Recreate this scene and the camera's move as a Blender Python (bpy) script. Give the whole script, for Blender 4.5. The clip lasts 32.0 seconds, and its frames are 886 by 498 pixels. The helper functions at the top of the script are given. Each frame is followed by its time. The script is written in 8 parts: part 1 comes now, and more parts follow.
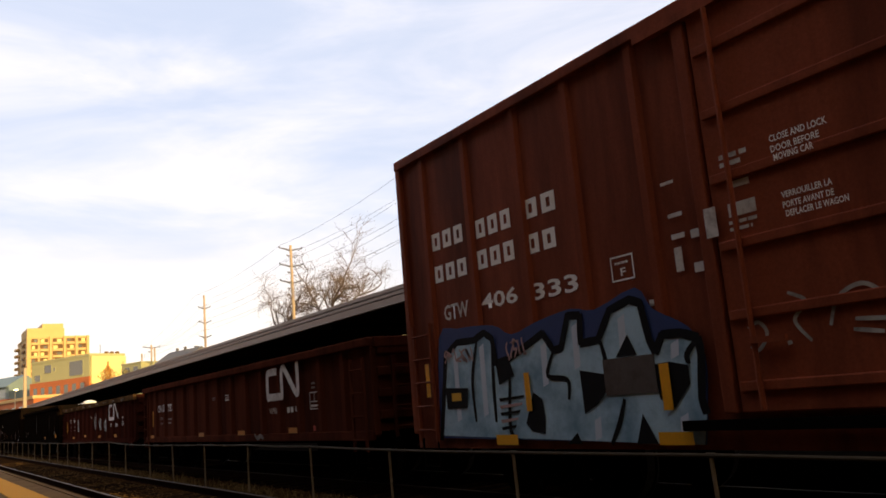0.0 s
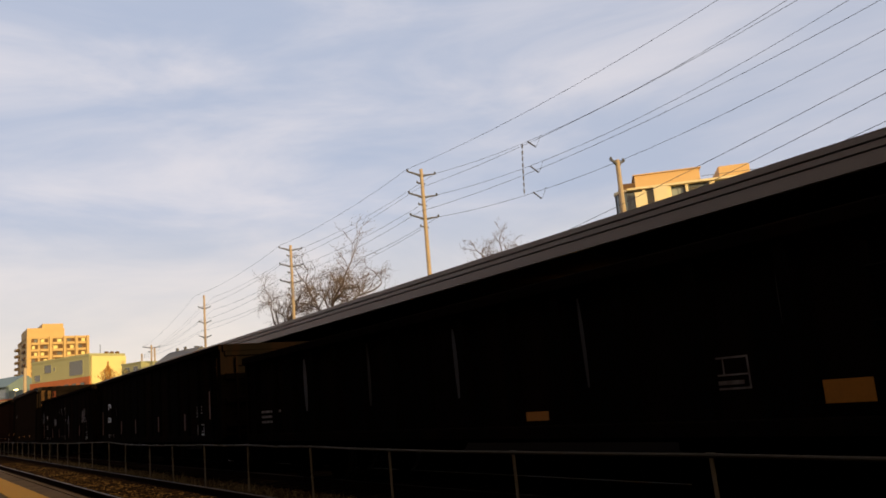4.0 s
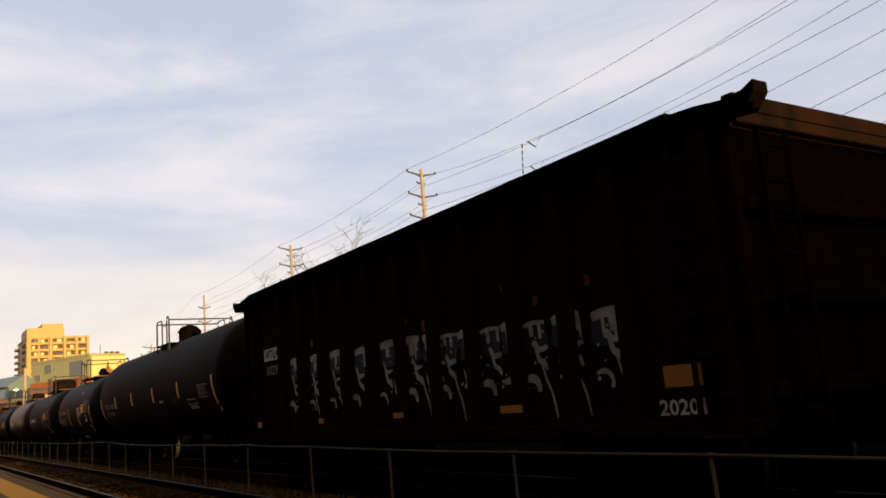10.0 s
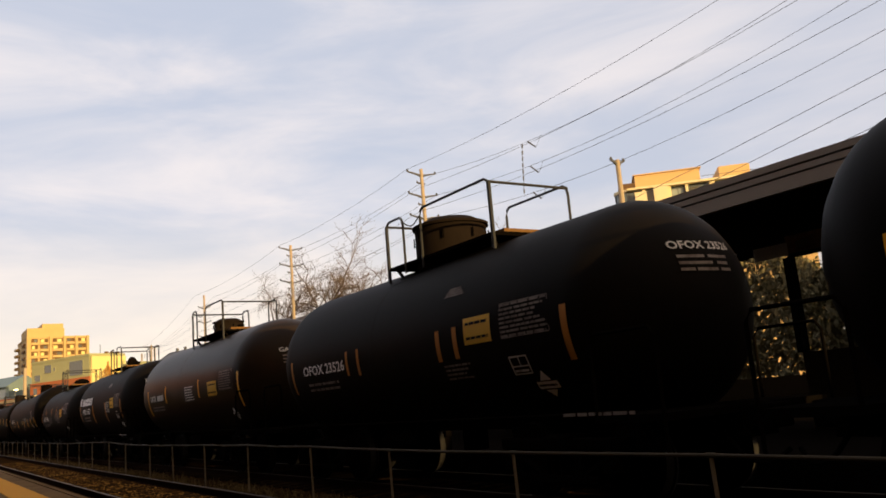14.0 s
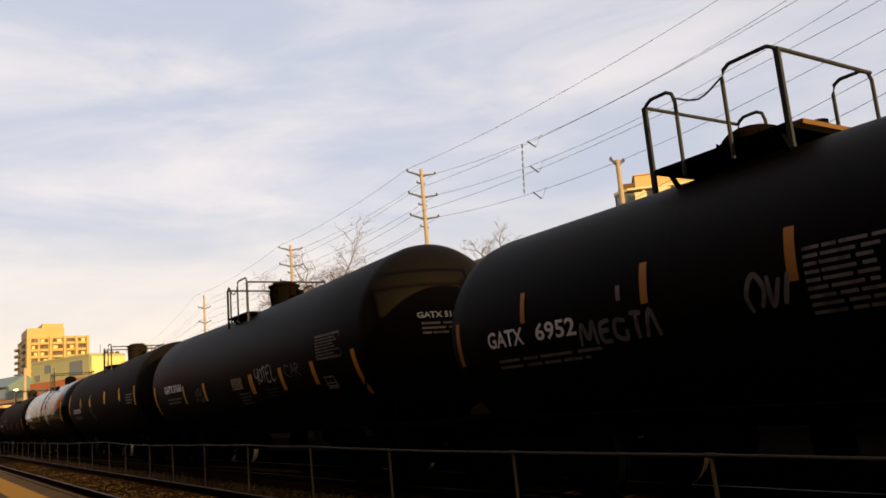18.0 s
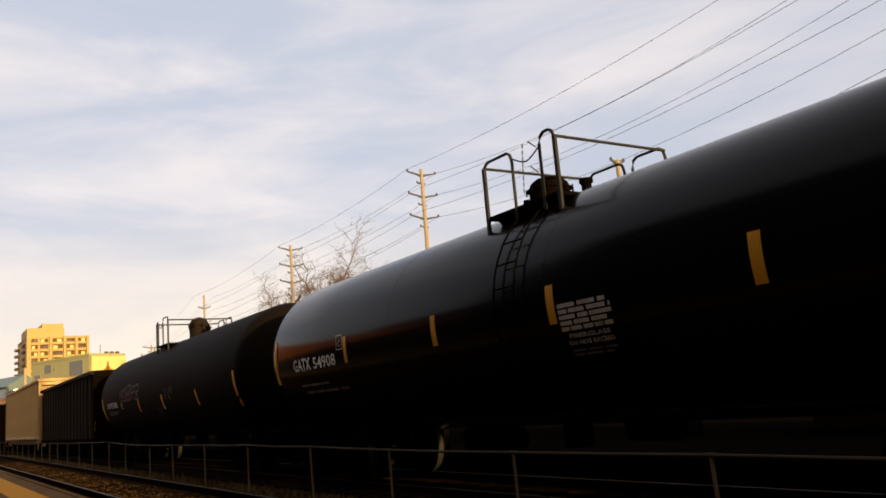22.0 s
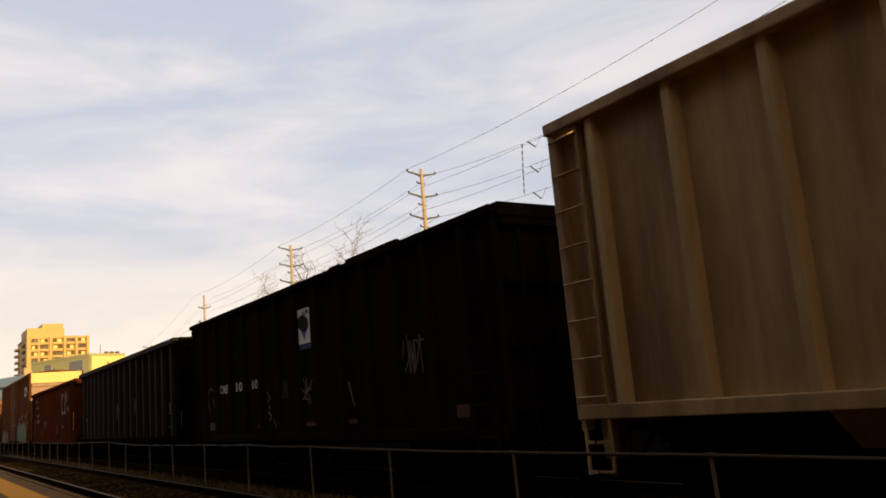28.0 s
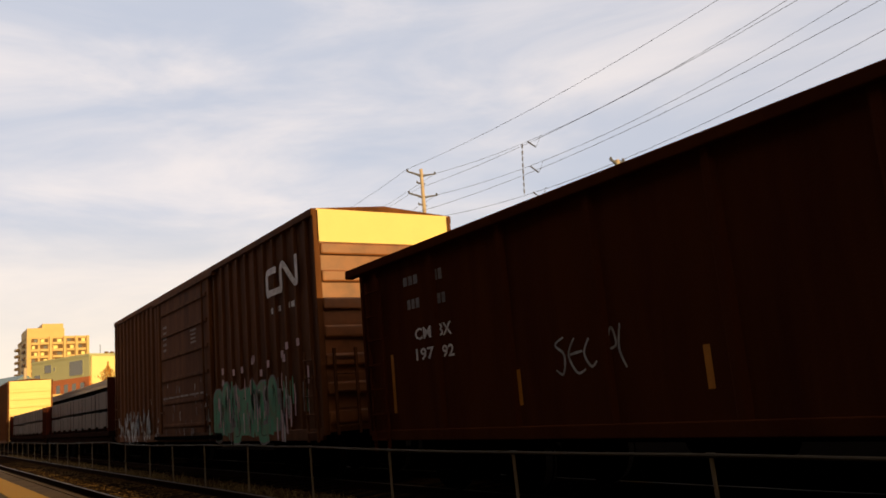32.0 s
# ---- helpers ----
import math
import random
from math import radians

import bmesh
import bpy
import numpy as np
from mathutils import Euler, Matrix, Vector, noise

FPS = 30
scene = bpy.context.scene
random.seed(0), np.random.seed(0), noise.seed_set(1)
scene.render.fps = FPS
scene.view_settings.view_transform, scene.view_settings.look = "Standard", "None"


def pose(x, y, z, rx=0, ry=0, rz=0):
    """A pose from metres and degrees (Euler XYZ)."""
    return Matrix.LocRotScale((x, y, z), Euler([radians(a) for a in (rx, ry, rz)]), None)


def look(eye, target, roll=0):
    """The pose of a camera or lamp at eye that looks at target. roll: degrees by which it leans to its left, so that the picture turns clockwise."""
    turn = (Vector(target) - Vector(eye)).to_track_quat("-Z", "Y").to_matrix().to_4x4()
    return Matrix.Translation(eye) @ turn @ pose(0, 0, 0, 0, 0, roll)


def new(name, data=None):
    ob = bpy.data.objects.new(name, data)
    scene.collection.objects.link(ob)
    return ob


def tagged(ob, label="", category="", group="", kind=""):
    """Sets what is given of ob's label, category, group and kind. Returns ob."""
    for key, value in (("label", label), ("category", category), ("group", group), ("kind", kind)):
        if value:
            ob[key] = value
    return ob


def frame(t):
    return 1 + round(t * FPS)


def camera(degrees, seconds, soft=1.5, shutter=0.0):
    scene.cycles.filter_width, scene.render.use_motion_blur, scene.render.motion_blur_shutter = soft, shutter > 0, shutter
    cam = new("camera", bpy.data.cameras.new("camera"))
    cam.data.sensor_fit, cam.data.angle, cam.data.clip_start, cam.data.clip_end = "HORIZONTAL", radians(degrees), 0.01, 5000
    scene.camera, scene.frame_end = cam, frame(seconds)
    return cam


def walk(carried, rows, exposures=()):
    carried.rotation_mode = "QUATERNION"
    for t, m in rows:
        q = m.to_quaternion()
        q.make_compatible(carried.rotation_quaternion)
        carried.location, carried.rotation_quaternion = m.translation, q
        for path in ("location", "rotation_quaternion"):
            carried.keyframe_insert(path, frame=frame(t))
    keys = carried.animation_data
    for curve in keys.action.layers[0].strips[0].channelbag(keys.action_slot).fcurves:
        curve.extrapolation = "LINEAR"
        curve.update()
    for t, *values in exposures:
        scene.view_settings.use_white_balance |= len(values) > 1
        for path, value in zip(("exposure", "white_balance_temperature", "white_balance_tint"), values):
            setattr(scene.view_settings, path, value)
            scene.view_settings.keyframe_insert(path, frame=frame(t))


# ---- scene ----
from mathutils.geometry import tessellate_polygon
# World: x runs along the tracks in the train's way, y across them, z up from the rail heads; metres.
EYE = Vector((0.0, 0.0, 1.319))
YAW, PITCH, ROLL = radians(33.67), radians(10.385), -4.9
WAY = Vector((-math.cos(YAW) * math.cos(PITCH), math.sin(YAW) * math.cos(PITCH), math.sin(PITCH)))
cam = camera(57.24, 32.0, soft=1.7)
walk(cam, [(0.0, look(EYE, EYE + WAY, ROLL)), (32.0, look(EYE, EYE + WAY, ROLL))],
     exposures=[(0.0, 0.55, 6600, 10), (0.6, 0.44, 6570, 10), (1.0, 0.37, 6530, 10), (2.0, 0.13, 6450, 10), (3.0, -0.04, 6400, 10), (7.5, -0.04, 6400, 10), (9.0, 0.1, 6550, 10), (12.0, 0.22, 6800, 10), (20.0, 0.22, 6900, 10), (32.0, 0.2, 7050, 10)])

# ---- light: a low sun ahead of the train, behind thin cloud ----
SUN_AZ, SUN_EL = 5.0, 9.0      # degrees from +x towards +y; above the horizon
world = bpy.data.worlds.new("evening_sky")
scene.world = world
world.use_nodes = True
wn, wl = world.node_tree.nodes, world.node_tree.links
wn.clear()
w_out = wn.new("ShaderNodeOutputWorld")
w_bg = wn.new("ShaderNodeBackground")
w_sky = wn.new("ShaderNodeTexSky")
w_sky.sky_type, w_sky.sun_disc = "NISHITA", False
w_sky.sun_elevation, w_sky.sun_rotation = radians(SUN_EL), radians(90 - SUN_AZ)
w_sky.dust_density, w_sky.ozone_density = 2.0, 2.0
w_co = wn.new("ShaderNodeTexCoord")
w_map = wn.new("ShaderNodeMapping")
w_map.inputs["Rotation"].default_value = (radians(8), radians(-14), radians(28))
w_map.inputs["Scale"].default_value = (1.3, 2.0, 7.5)
w_n1 = wn.new("ShaderNodeTexNoise")
w_n1.inputs["Scale"].default_value, w_n1.inputs["Detail"].default_value, w_n1.inputs["Distortion"].default_value = 1.5, 8, 0.5
w_n1.inputs["Roughness"].default_value = 0.56
w_ramp = wn.new("ShaderNodeValToRGB")
w_ramp.color_ramp.interpolation = "EASE"
w_ramp.color_ramp.elements[0].position, w_ramp.color_ramp.elements[1].position = 0.30, 0.78
w_sep = wn.new("ShaderNodeSeparateXYZ")
w_haze = wn.new("ShaderNodeMapRange")
w_haze.inputs["From Min"].default_value, w_haze.inputs["From Max"].default_value = 0.02, 0.24
w_haze.inputs["To Min"].default_value, w_haze.inputs["To Max"].default_value = 0.9, 0.0


def w_blend(fac, first, second):
    """A mix of two colours, each a socket or a plain colour."""
    m = wn.new("ShaderNodeMix")
    m.data_type = "RGBA"
    for key, v in (("Factor", fac), ("A", first), ("B", second)):
        if isinstance(v, (tuple, float)):
            m.inputs[key].default_value = v
        else:
            wl.new(v, m.inputs[key])
    return m.outputs["Result"]


wl.new(w_co.outputs["Generated"], w_map.inputs["Vector"])
wl.new(w_map.outputs["Vector"], w_n1.inputs["Vector"])
wl.new(w_n1.outputs["Fac"], w_ramp.inputs["Fac"])
wl.new(w_co.outputs["Generated"], w_sep.inputs["Vector"])
wl.new(w_sep.outputs["Z"], w_haze.inputs["Value"])
w_blue = w_blend(0.86, w_sky.outputs["Color"], (5.35, 5.9, 7.35, 1))
w_cloud = w_blend(w_ramp.outputs["Color"], w_blue, (7.9, 7.55, 7.9, 1))
w_side = wn.new("ShaderNodeMapRange")
w_side.inputs["From Min"].default_value, w_side.inputs["From Max"].default_value = -0.85, -0.35
w_side.inputs["To Min"].default_value, w_side.inputs["To Max"].default_value = 0.0, 0.5
wl.new(w_sep.outputs["X"], w_side.inputs["Value"])
w_cloud = w_blend(w_side.outputs["Result"], w_cloud, (4.9, 5.2, 6.2, 1))
w_warm = wn.new("ShaderNodeMapRange")
w_warm.inputs["From Min"].default_value, w_warm.inputs["From Max"].default_value = -0.1, 0.8
w_warm.inputs["To Min"].default_value, w_warm.inputs["To Max"].default_value = 0.0, 0.85
wl.new(w_sep.outputs["X"], w_warm.inputs["Value"])
w_cloud = w_blend(w_warm.outputs["Result"], w_cloud, (7.6, 5.0, 2.6, 1))     # the sky warms towards the sun
w_all = w_blend(w_haze.outputs["Result"], w_cloud, (9.8, 8.5, 7.0, 1))
wl.new(w_all, w_bg.inputs["Color"])
w_bg.inputs["Strength"].default_value = 0.1
wl.new(w_bg.outputs["Background"], w_out.inputs["Surface"])

sun = new("sun", bpy.data.lights.new("sun", "SUN"))
sun.data.energy, sun.data.angle, sun.data.color = 5.0, radians(0.6), (1.0, 0.70, 0.30)
sun.matrix_world = look((60, 15, 40), (60 - math.cos(radians(SUN_AZ)), 15 - math.sin(radians(SUN_AZ)), 40 - math.tan(radians(SUN_EL))))


# ---- materials ----
def mat(name, base, rough=0.7, metal=0.0, var=0.25, scale=3.0, stretch=(1, 1, 1), bump=0.15, second=None, amount=0.35, fine=40.0, island=False, gloss=0.5):
    """Base colour with large and small variation, a second colour (rust, dirt, dust) in uneven streaks, and fine relief."""
    m = bpy.data.materials.new(name)
    m.use_nodes = True
    n, l = m.node_tree.nodes, m.node_tree.links
    b = n["Principled BSDF"]
    b.inputs["Roughness"].default_value, b.inputs["Metallic"].default_value = rough, metal
    b.inputs["Specular IOR Level"].default_value = gloss
    co = n.new("ShaderNodeTexCoord")
    mp = n.new("ShaderNodeMapping")
    mp.inputs["Scale"].default_value = stretch
    l.new(co.outputs["Object"], mp.inputs["Vector"])
    n1 = n.new("ShaderNodeTexNoise")
    n1.inputs["Scale"].default_value, n1.inputs["Detail"].default_value = scale, 5
    l.new(mp.outputs["Vector"], n1.inputs["Vector"])
    n2 = n.new("ShaderNodeTexNoise")
    n2.inputs["Scale"].default_value, n2.inputs["Detail"].default_value = fine, 3
    l.new(co.outputs["Object"], n2.inputs["Vector"])
    hsv = n.new("ShaderNodeHueSaturation")
    hsv.inputs["Color"].default_value = (*base, 1)
    ma = n.new("ShaderNodeMath")
    ma.operation = "MULTIPLY_ADD"
    ma.inputs[1].default_value, ma.inputs[2].default_value = 2 * var, 1 - var
    add = n.new("ShaderNodeMath")
    add.operation = "ADD"
    half = n.new("ShaderNodeMath")
    half.operation = "MULTIPLY"
    half.inputs[1].default_value = 0.5
    l.new(n1.outputs["Fac"], add.inputs[0])
    l.new(n2.outputs["Fac"], add.inputs[1])
    l.new(add.outputs[0], half.inputs[0])
    if island:
        info = n.new("ShaderNodeNewGeometry")
        a2 = n.new("ShaderNodeMath")
        a2.operation = "ADD"
        l.new(half.outputs[0], a2.inputs[0])
        s2 = n.new("ShaderNodeMath")
        s2.operation = "MULTIPLY_ADD"
        s2.inputs[1].default_value, s2.inputs[2].default_value = 0.8, -0.4
        l.new(info.outputs["Random Per Island"], s2.inputs[0])
        l.new(s2.outputs[0], a2.inputs[1])
        l.new(a2.outputs[0], ma.inputs[0])
    else:
        l.new(half.outputs[0], ma.inputs[0])
    l.new(ma.outputs[0], hsv.inputs["Value"])
    col = hsv.outputs["Color"]
    if second:
        n3 = n.new("ShaderNodeTexNoise")
        n3.inputs["Scale"].default_value, n3.inputs["Detail"].default_value, n3.inputs["Roughness"].default_value = scale * 0.7, 7, 0.65
        l.new(mp.outputs["Vector"], n3.inputs["Vector"])
        rp = n.new("ShaderNodeValToRGB")
        rp.color_ramp.elements[0].position, rp.color_ramp.elements[1].position = 0.62 - amount * 0.4, 0.8 - amount * 0.25
        l.new(n3.outputs["Fac"], rp.inputs["Fac"])
        mx = n.new("ShaderNodeMix")
        mx.data_type = "RGBA"
        l.new(rp.outputs["Color"], mx.inputs["Factor"])
        l.new(col, mx.inputs["A"])
        mx.inputs["B"].default_value = (*second, 1)
        col = mx.outputs["Result"]
    l.new(col, b.inputs["Base Color"])
    if bump:
        bp = n.new("ShaderNodeBump")
        bp.inputs["Strength"].default_value, bp.inputs["Distance"].default_value = bump, 0.01
        l.new(n2.outputs["Fac"], bp.inputs["Height"])
        l.new(bp.outputs["Normal"], b.inputs["Normal"])
    return m


def glow(name, colour, strength):
    m = bpy.data.materials.new(name)
    m.use_nodes = True
    b = m.node_tree.nodes["Principled BSDF"]
    b.inputs["Base Color"].default_value = (*colour, 1)
    b.inputs["Emission Color"].default_value, b.inputs["Emission Strength"].default_value = (*colour, 1), strength
    return m


def glass(name, tint, rough=0.05):
    m = bpy.data.materials.new(name)
    m.use_nodes = True
    b = m.node_tree.nodes["Principled BSDF"]
    b.inputs["Base Color"].default_value, b.inputs["Roughness"].default_value = (*tint, 1), rough
    b.inputs["Metallic"].default_value, b.inputs["Specular IOR Level"].default_value = 0.0, 1.0
    return m


STREAK = (0.8, 0.8, 0.12)
M_BOXRED = mat("oxide_red_paint", (0.255, 0.063, 0.030), 0.62, var=0.45, scale=2.2, stretch=STREAK, second=(0.105, 0.027, 0.015), amount=0.5, gloss=0.06)
M_BOXRED2 = mat("weathered_brown_paint", (0.13, 0.051, 0.02), 0.7, var=0.35, scale=2.5, stretch=STREAK, second=(0.06, 0.023, 0.01), amount=0.6, gloss=0.04)
M_GONRED = mat("faded_red_paint", (0.055, 0.014, 0.009), 0.7, var=0.4, scale=2.4, stretch=STREAK, second=(0.022, 0.009, 0.007), amount=0.5, gloss=0.0)
M_GONRED1 = mat("faded_brown_red_paint", (0.10, 0.030, 0.018), 0.7, var=0.4, scale=2.4, stretch=STREAK, second=(0.045, 0.016, 0.011), amount=0.5, gloss=0.0)
M_GONRED2 = mat("rust_red_paint", (0.072, 0.021, 0.008), 0.72, var=0.35, scale=2.4, stretch=STREAK, second=(0.045, 0.012, 0.007), amount=0.45, gloss=0.0)
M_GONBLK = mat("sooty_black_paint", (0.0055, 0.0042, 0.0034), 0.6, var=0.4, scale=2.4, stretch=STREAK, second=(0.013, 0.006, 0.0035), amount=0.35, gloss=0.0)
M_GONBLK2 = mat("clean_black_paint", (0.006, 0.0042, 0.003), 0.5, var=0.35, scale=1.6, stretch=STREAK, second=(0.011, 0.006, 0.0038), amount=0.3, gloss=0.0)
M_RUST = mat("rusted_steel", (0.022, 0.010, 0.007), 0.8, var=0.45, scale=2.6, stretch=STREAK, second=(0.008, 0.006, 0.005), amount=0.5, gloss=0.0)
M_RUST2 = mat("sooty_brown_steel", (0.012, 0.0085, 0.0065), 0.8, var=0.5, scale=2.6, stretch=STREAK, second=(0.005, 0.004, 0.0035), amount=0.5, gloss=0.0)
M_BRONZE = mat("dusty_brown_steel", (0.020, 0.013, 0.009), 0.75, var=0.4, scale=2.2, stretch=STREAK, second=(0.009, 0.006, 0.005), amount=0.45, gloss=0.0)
M_WHITE = mat("dusty_cream_paint", (0.58, 0.41, 0.185), 0.6, var=0.18, scale=2.0, stretch=STREAK, second=(0.24, 0.135, 0.055), amount=0.55)
M_TANK = mat("matt_black_tank_paint", (0.0052, 0.004, 0.0032), 0.55, var=0.35, scale=1.2, stretch=(0.6, 1, 1), second=(0.009, 0.0055, 0.0036), amount=0.35, bump=0.06, gloss=0.04)
M_TANK2 = mat("dusty_black_tank_paint", (0.0075, 0.0054, 0.0038), 0.68, var=0.35, scale=1.4, stretch=(0.6, 1, 1), second=(0.0105, 0.0066, 0.0042), amount=0.4, bump=0.06, gloss=0.04)
M_TANKG = mat("glossy_black_tank_paint", (0.005, 0.0046, 0.0046), 0.17, var=0.3, scale=1.0, stretch=(0.6, 1, 1), bump=0.03, gloss=0.075)
M_TANKD = mat("brown_black_gloss_paint", (0.022, 0.0145, 0.0095), 0.36, var=0.4, scale=1.0, stretch=(0.6, 1, 1), second=(0.03, 0.016, 0.009), amount=0.4, bump=0.05, gloss=0.05)
M_CHORD = mat("worn_rusty_chord", (0.1, 0.055, 0.024), 0.8, var=0.5, scale=3, second=(0.02, 0.011, 0.007), amount=0.5, gloss=0.0)
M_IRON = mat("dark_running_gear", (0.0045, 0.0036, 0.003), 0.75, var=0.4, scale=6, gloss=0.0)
M_RAILING = mat("grey_steel_handrail", (0.028, 0.028, 0.031), 0.6, var=0.3, scale=8, gloss=0.2)
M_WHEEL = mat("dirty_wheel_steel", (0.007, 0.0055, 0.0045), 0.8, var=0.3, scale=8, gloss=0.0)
M_MARK = mat("white_lettering", (0.66, 0.63, 0.6), 0.7, var=0.25, scale=9, second=(0.28, 0.24, 0.22), amount=0.3, bump=0)
M_MARKW = mat("fresh_white_lettering", (0.92, 0.89, 0.86), 0.7, var=0.12, scale=9, bump=0)
M_MARKDIM = mat("faded_white_lettering", (0.24, 0.20, 0.18), 0.8, var=0.3, scale=9, second=(0.09, 0.06, 0.05), amount=0.45, bump=0)
M_YEL = mat("yellow_reflective_tape", (0.86, 0.40, 0.004), 0.5, var=0.2, scale=7, bump=0)
M_PANEL = mat("yellow_placard", (0.72, 0.4, 0.008), 0.55, var=0.15, scale=7, bump=0)
M_ORANGE = mat("dull_orange_tape", (0.46, 0.17, 0.004), 0.6, var=0.25, scale=7, bump=0)
M_RUSTTAPE = mat("rusty_orange_tape", (0.10, 0.026, 0.004), 0.7, var=0.35, scale=7, second=(0.06, 0.02, 0.01), amount=0.4, bump=0)
M_DARKINK = mat("black_ink", (0.008, 0.008, 0.010), 0.7, var=0.2, bump=0, gloss=0.1)
M_GBLUE = mat("pale_blue_spray_paint", (0.44, 0.65, 0.79), 0.65, var=0.22, scale=2.6, second=(0.18, 0.33, 0.47), amount=0.5, bump=0)
M_GPALE = mat("whitish_blue_spray_paint", (0.62, 0.70, 0.82), 0.65, var=0.15, scale=5, bump=0)
M_GNAVY = mat("dark_blue_spray_paint", (0.012, 0.036, 0.15), 0.65, var=0.3, scale=4, bump=0)
M_GSHADE = mat("dark_navy_spray_shadow", (0.004, 0.007, 0.02), 0.7, var=0.4, scale=5, bump=0)
M_GGREEN = mat("green_spray_paint", (0.04, 0.24, 0.12), 0.65, var=0.35, scale=5, second=(0.12, 0.14, 0.07), amount=0.4, bump=0)
M_GWHITE = mat("chalky_spray_paint", (0.44, 0.43, 0.40), 0.75, var=0.3, scale=6, second=(0.16, 0.15, 0.13), amount=0.45, bump=0)
M_GPINK = mat("pink_spray_paint", (0.46, 0.30, 0.30), 0.7, var=0.25, scale=6, bump=0)
M_GPINK2 = mat("dull_pink_spray_paint", (0.15, 0.075, 0.065), 0.75, var=0.35, scale=6, second=(0.05, 0.03, 0.028), amount=0.5, bump=0)
M_GRED = mat("red_spray_paint", (0.42, 0.045, 0.022), 0.7, var=0.25, scale=6, bump=0)
M_SPOT = mat("dull_red_spray_paint", (0.10, 0.016, 0.012), 0.75, var=0.4, scale=6, bump=0)
# lighter than the black sheets: light caught on posts and chords is painted in
M_POST = mat("worn_dark_post_paint", (0.026, 0.020, 0.0165), 0.7, var=0.4, scale=2.4, stretch=STREAK, second=(0.013, 0.0095, 0.0075), amount=0.4, gloss=0.04)
M_GFAINT = mat("faint_spray_paint", (0.032, 0.027, 0.025), 0.75, var=0.4, scale=8, bump=0)
M_GTAG = mat("grey_spray_paint", (0.17, 0.15, 0.14), 0.75, var=0.35, scale=8, second=(0.06, 0.05, 0.05), amount=0.4, bump=0)
M_GBLUE2 = mat("sign_blue_paint", (0.06, 0.19, 0.55), 0.6, var=0.2, scale=6, bump=0)
M_WRAP = mat("grey_lumber_wrap", (0.05, 0.036, 0.024), 0.6, var=0.2, scale=2)
M_WOODP = mat("sunlit_pine_pole", (0.40, 0.31, 0.215), 0.8, var=0.3, scale=3, stretch=(3, 3, 0.2))
M_STEELG = mat("galvanised_steel", (0.20, 0.19, 0.18), 0.55, metal=0.6, var=0.25, scale=8)
M_FENCE = mat("weathered_fence_pipe", (0.062, 0.049, 0.034), 0.75, metal=0.1, var=0.25, scale=8, gloss=0.08)
M_FPOST = mat("dusty_pale_fence_post", (0.18, 0.14, 0.09), 0.7, metal=0.1, var=0.3, scale=8, gloss=0.06)
M_WIRE = mat("dark_aluminium_wire", (0.115, 0.115, 0.125), 0.6, metal=0.3, var=0.1, bump=0)
M_ARM = mat("grey_insulator_arm", (0.10, 0.10, 0.11), 0.6, var=0.2, bump=0)
M_BARK = mat("bare_bark", (0.13, 0.095, 0.07), 0.9, var=0.35, scale=5)
M_FASCIA = mat("grey_metal_fascia", (0.275, 0.218, 0.175), 0.6, var=0.1, scale=1.2, stretch=(0.3, 1, 1))
M_GWORN = mat("worn_yellowed_label", (0.36, 0.27, 0.10), 0.7, var=0.35, scale=7, second=(0.14, 0.11, 0.06), amount=0.4, bump=0)
M_PLATE = mat("bare_steel_plate", (0.085, 0.07, 0.062), 0.6, var=0.35, scale=5, second=(0.05, 0.03, 0.02), amount=0.4)
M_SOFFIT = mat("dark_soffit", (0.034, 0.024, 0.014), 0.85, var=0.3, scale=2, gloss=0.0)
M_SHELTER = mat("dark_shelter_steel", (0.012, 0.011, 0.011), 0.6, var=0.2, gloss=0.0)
M_BALLAST = mat("brown_ballast", (0.032, 0.0155, 0.0058), 0.95, var=0.6, scale=9, fine=60, bump=0.9, second=(0.009, 0.005, 0.003), amount=0.5, gloss=0.0)
M_STONE = mat("ballast_stone", (0.058, 0.034, 0.015), 0.95, var=0.55, scale=20, island=True, gloss=0.0)
M_GROUND = mat("dull_gravel_ground", (0.024, 0.015, 0.008), 0.95, var=0.4, scale=0.6, fine=14, bump=0.6, gloss=0.0)
M_RAIL = mat("rusty_rail_side", (0.022, 0.012, 0.008), 0.8, var=0.3, scale=10, gloss=0.0)
M_RAILTOP = mat("worn_rail_head", (0.05, 0.034, 0.022), 0.6, metal=0.4, var=0.2, scale=10, gloss=0.1)
M_TREAD = mat("worn_wheel_tread", (0.04, 0.037, 0.036), 0.5, metal=0.3, var=0.2, scale=10, gloss=0.15)
M_TIE = mat("creosoted_tie", (0.01, 0.006, 0.004), 0.9, var=0.4, scale=6, stretch=(1, 0.2, 1), gloss=0.0)
M_ASPHALT = mat("dark_platform_asphalt", (0.008, 0.0065, 0.0055), 0.9, var=0.3, scale=2, gloss=0.0)
M_CONCRETE = mat("platform_concrete", (0.092, 0.056, 0.024), 0.9, var=0.22, scale=1.4, fine=22, second=(0.052, 0.028, 0.011), amount=0.4, gloss=0.04)
M_STRIP = mat("worn_yellow_strip", (0.36, 0.18, 0.010), 0.75, var=0.25, scale=5, gloss=0.05)
M_WESTW = mat("old_brown_brick", (0.24, 0.085, 0.03), 0.9, var=0.3, scale=1.5, gloss=0.0)
M_BRICKW = mat("plain_back_wall", (0.045, 0.035, 0.03), 0.9, var=0.3, scale=2, gloss=0.0)
M_TOWER = mat("buff_tower_concrete", (0.54, 0.37, 0.165), 0.85, var=0.15, scale=0.4)
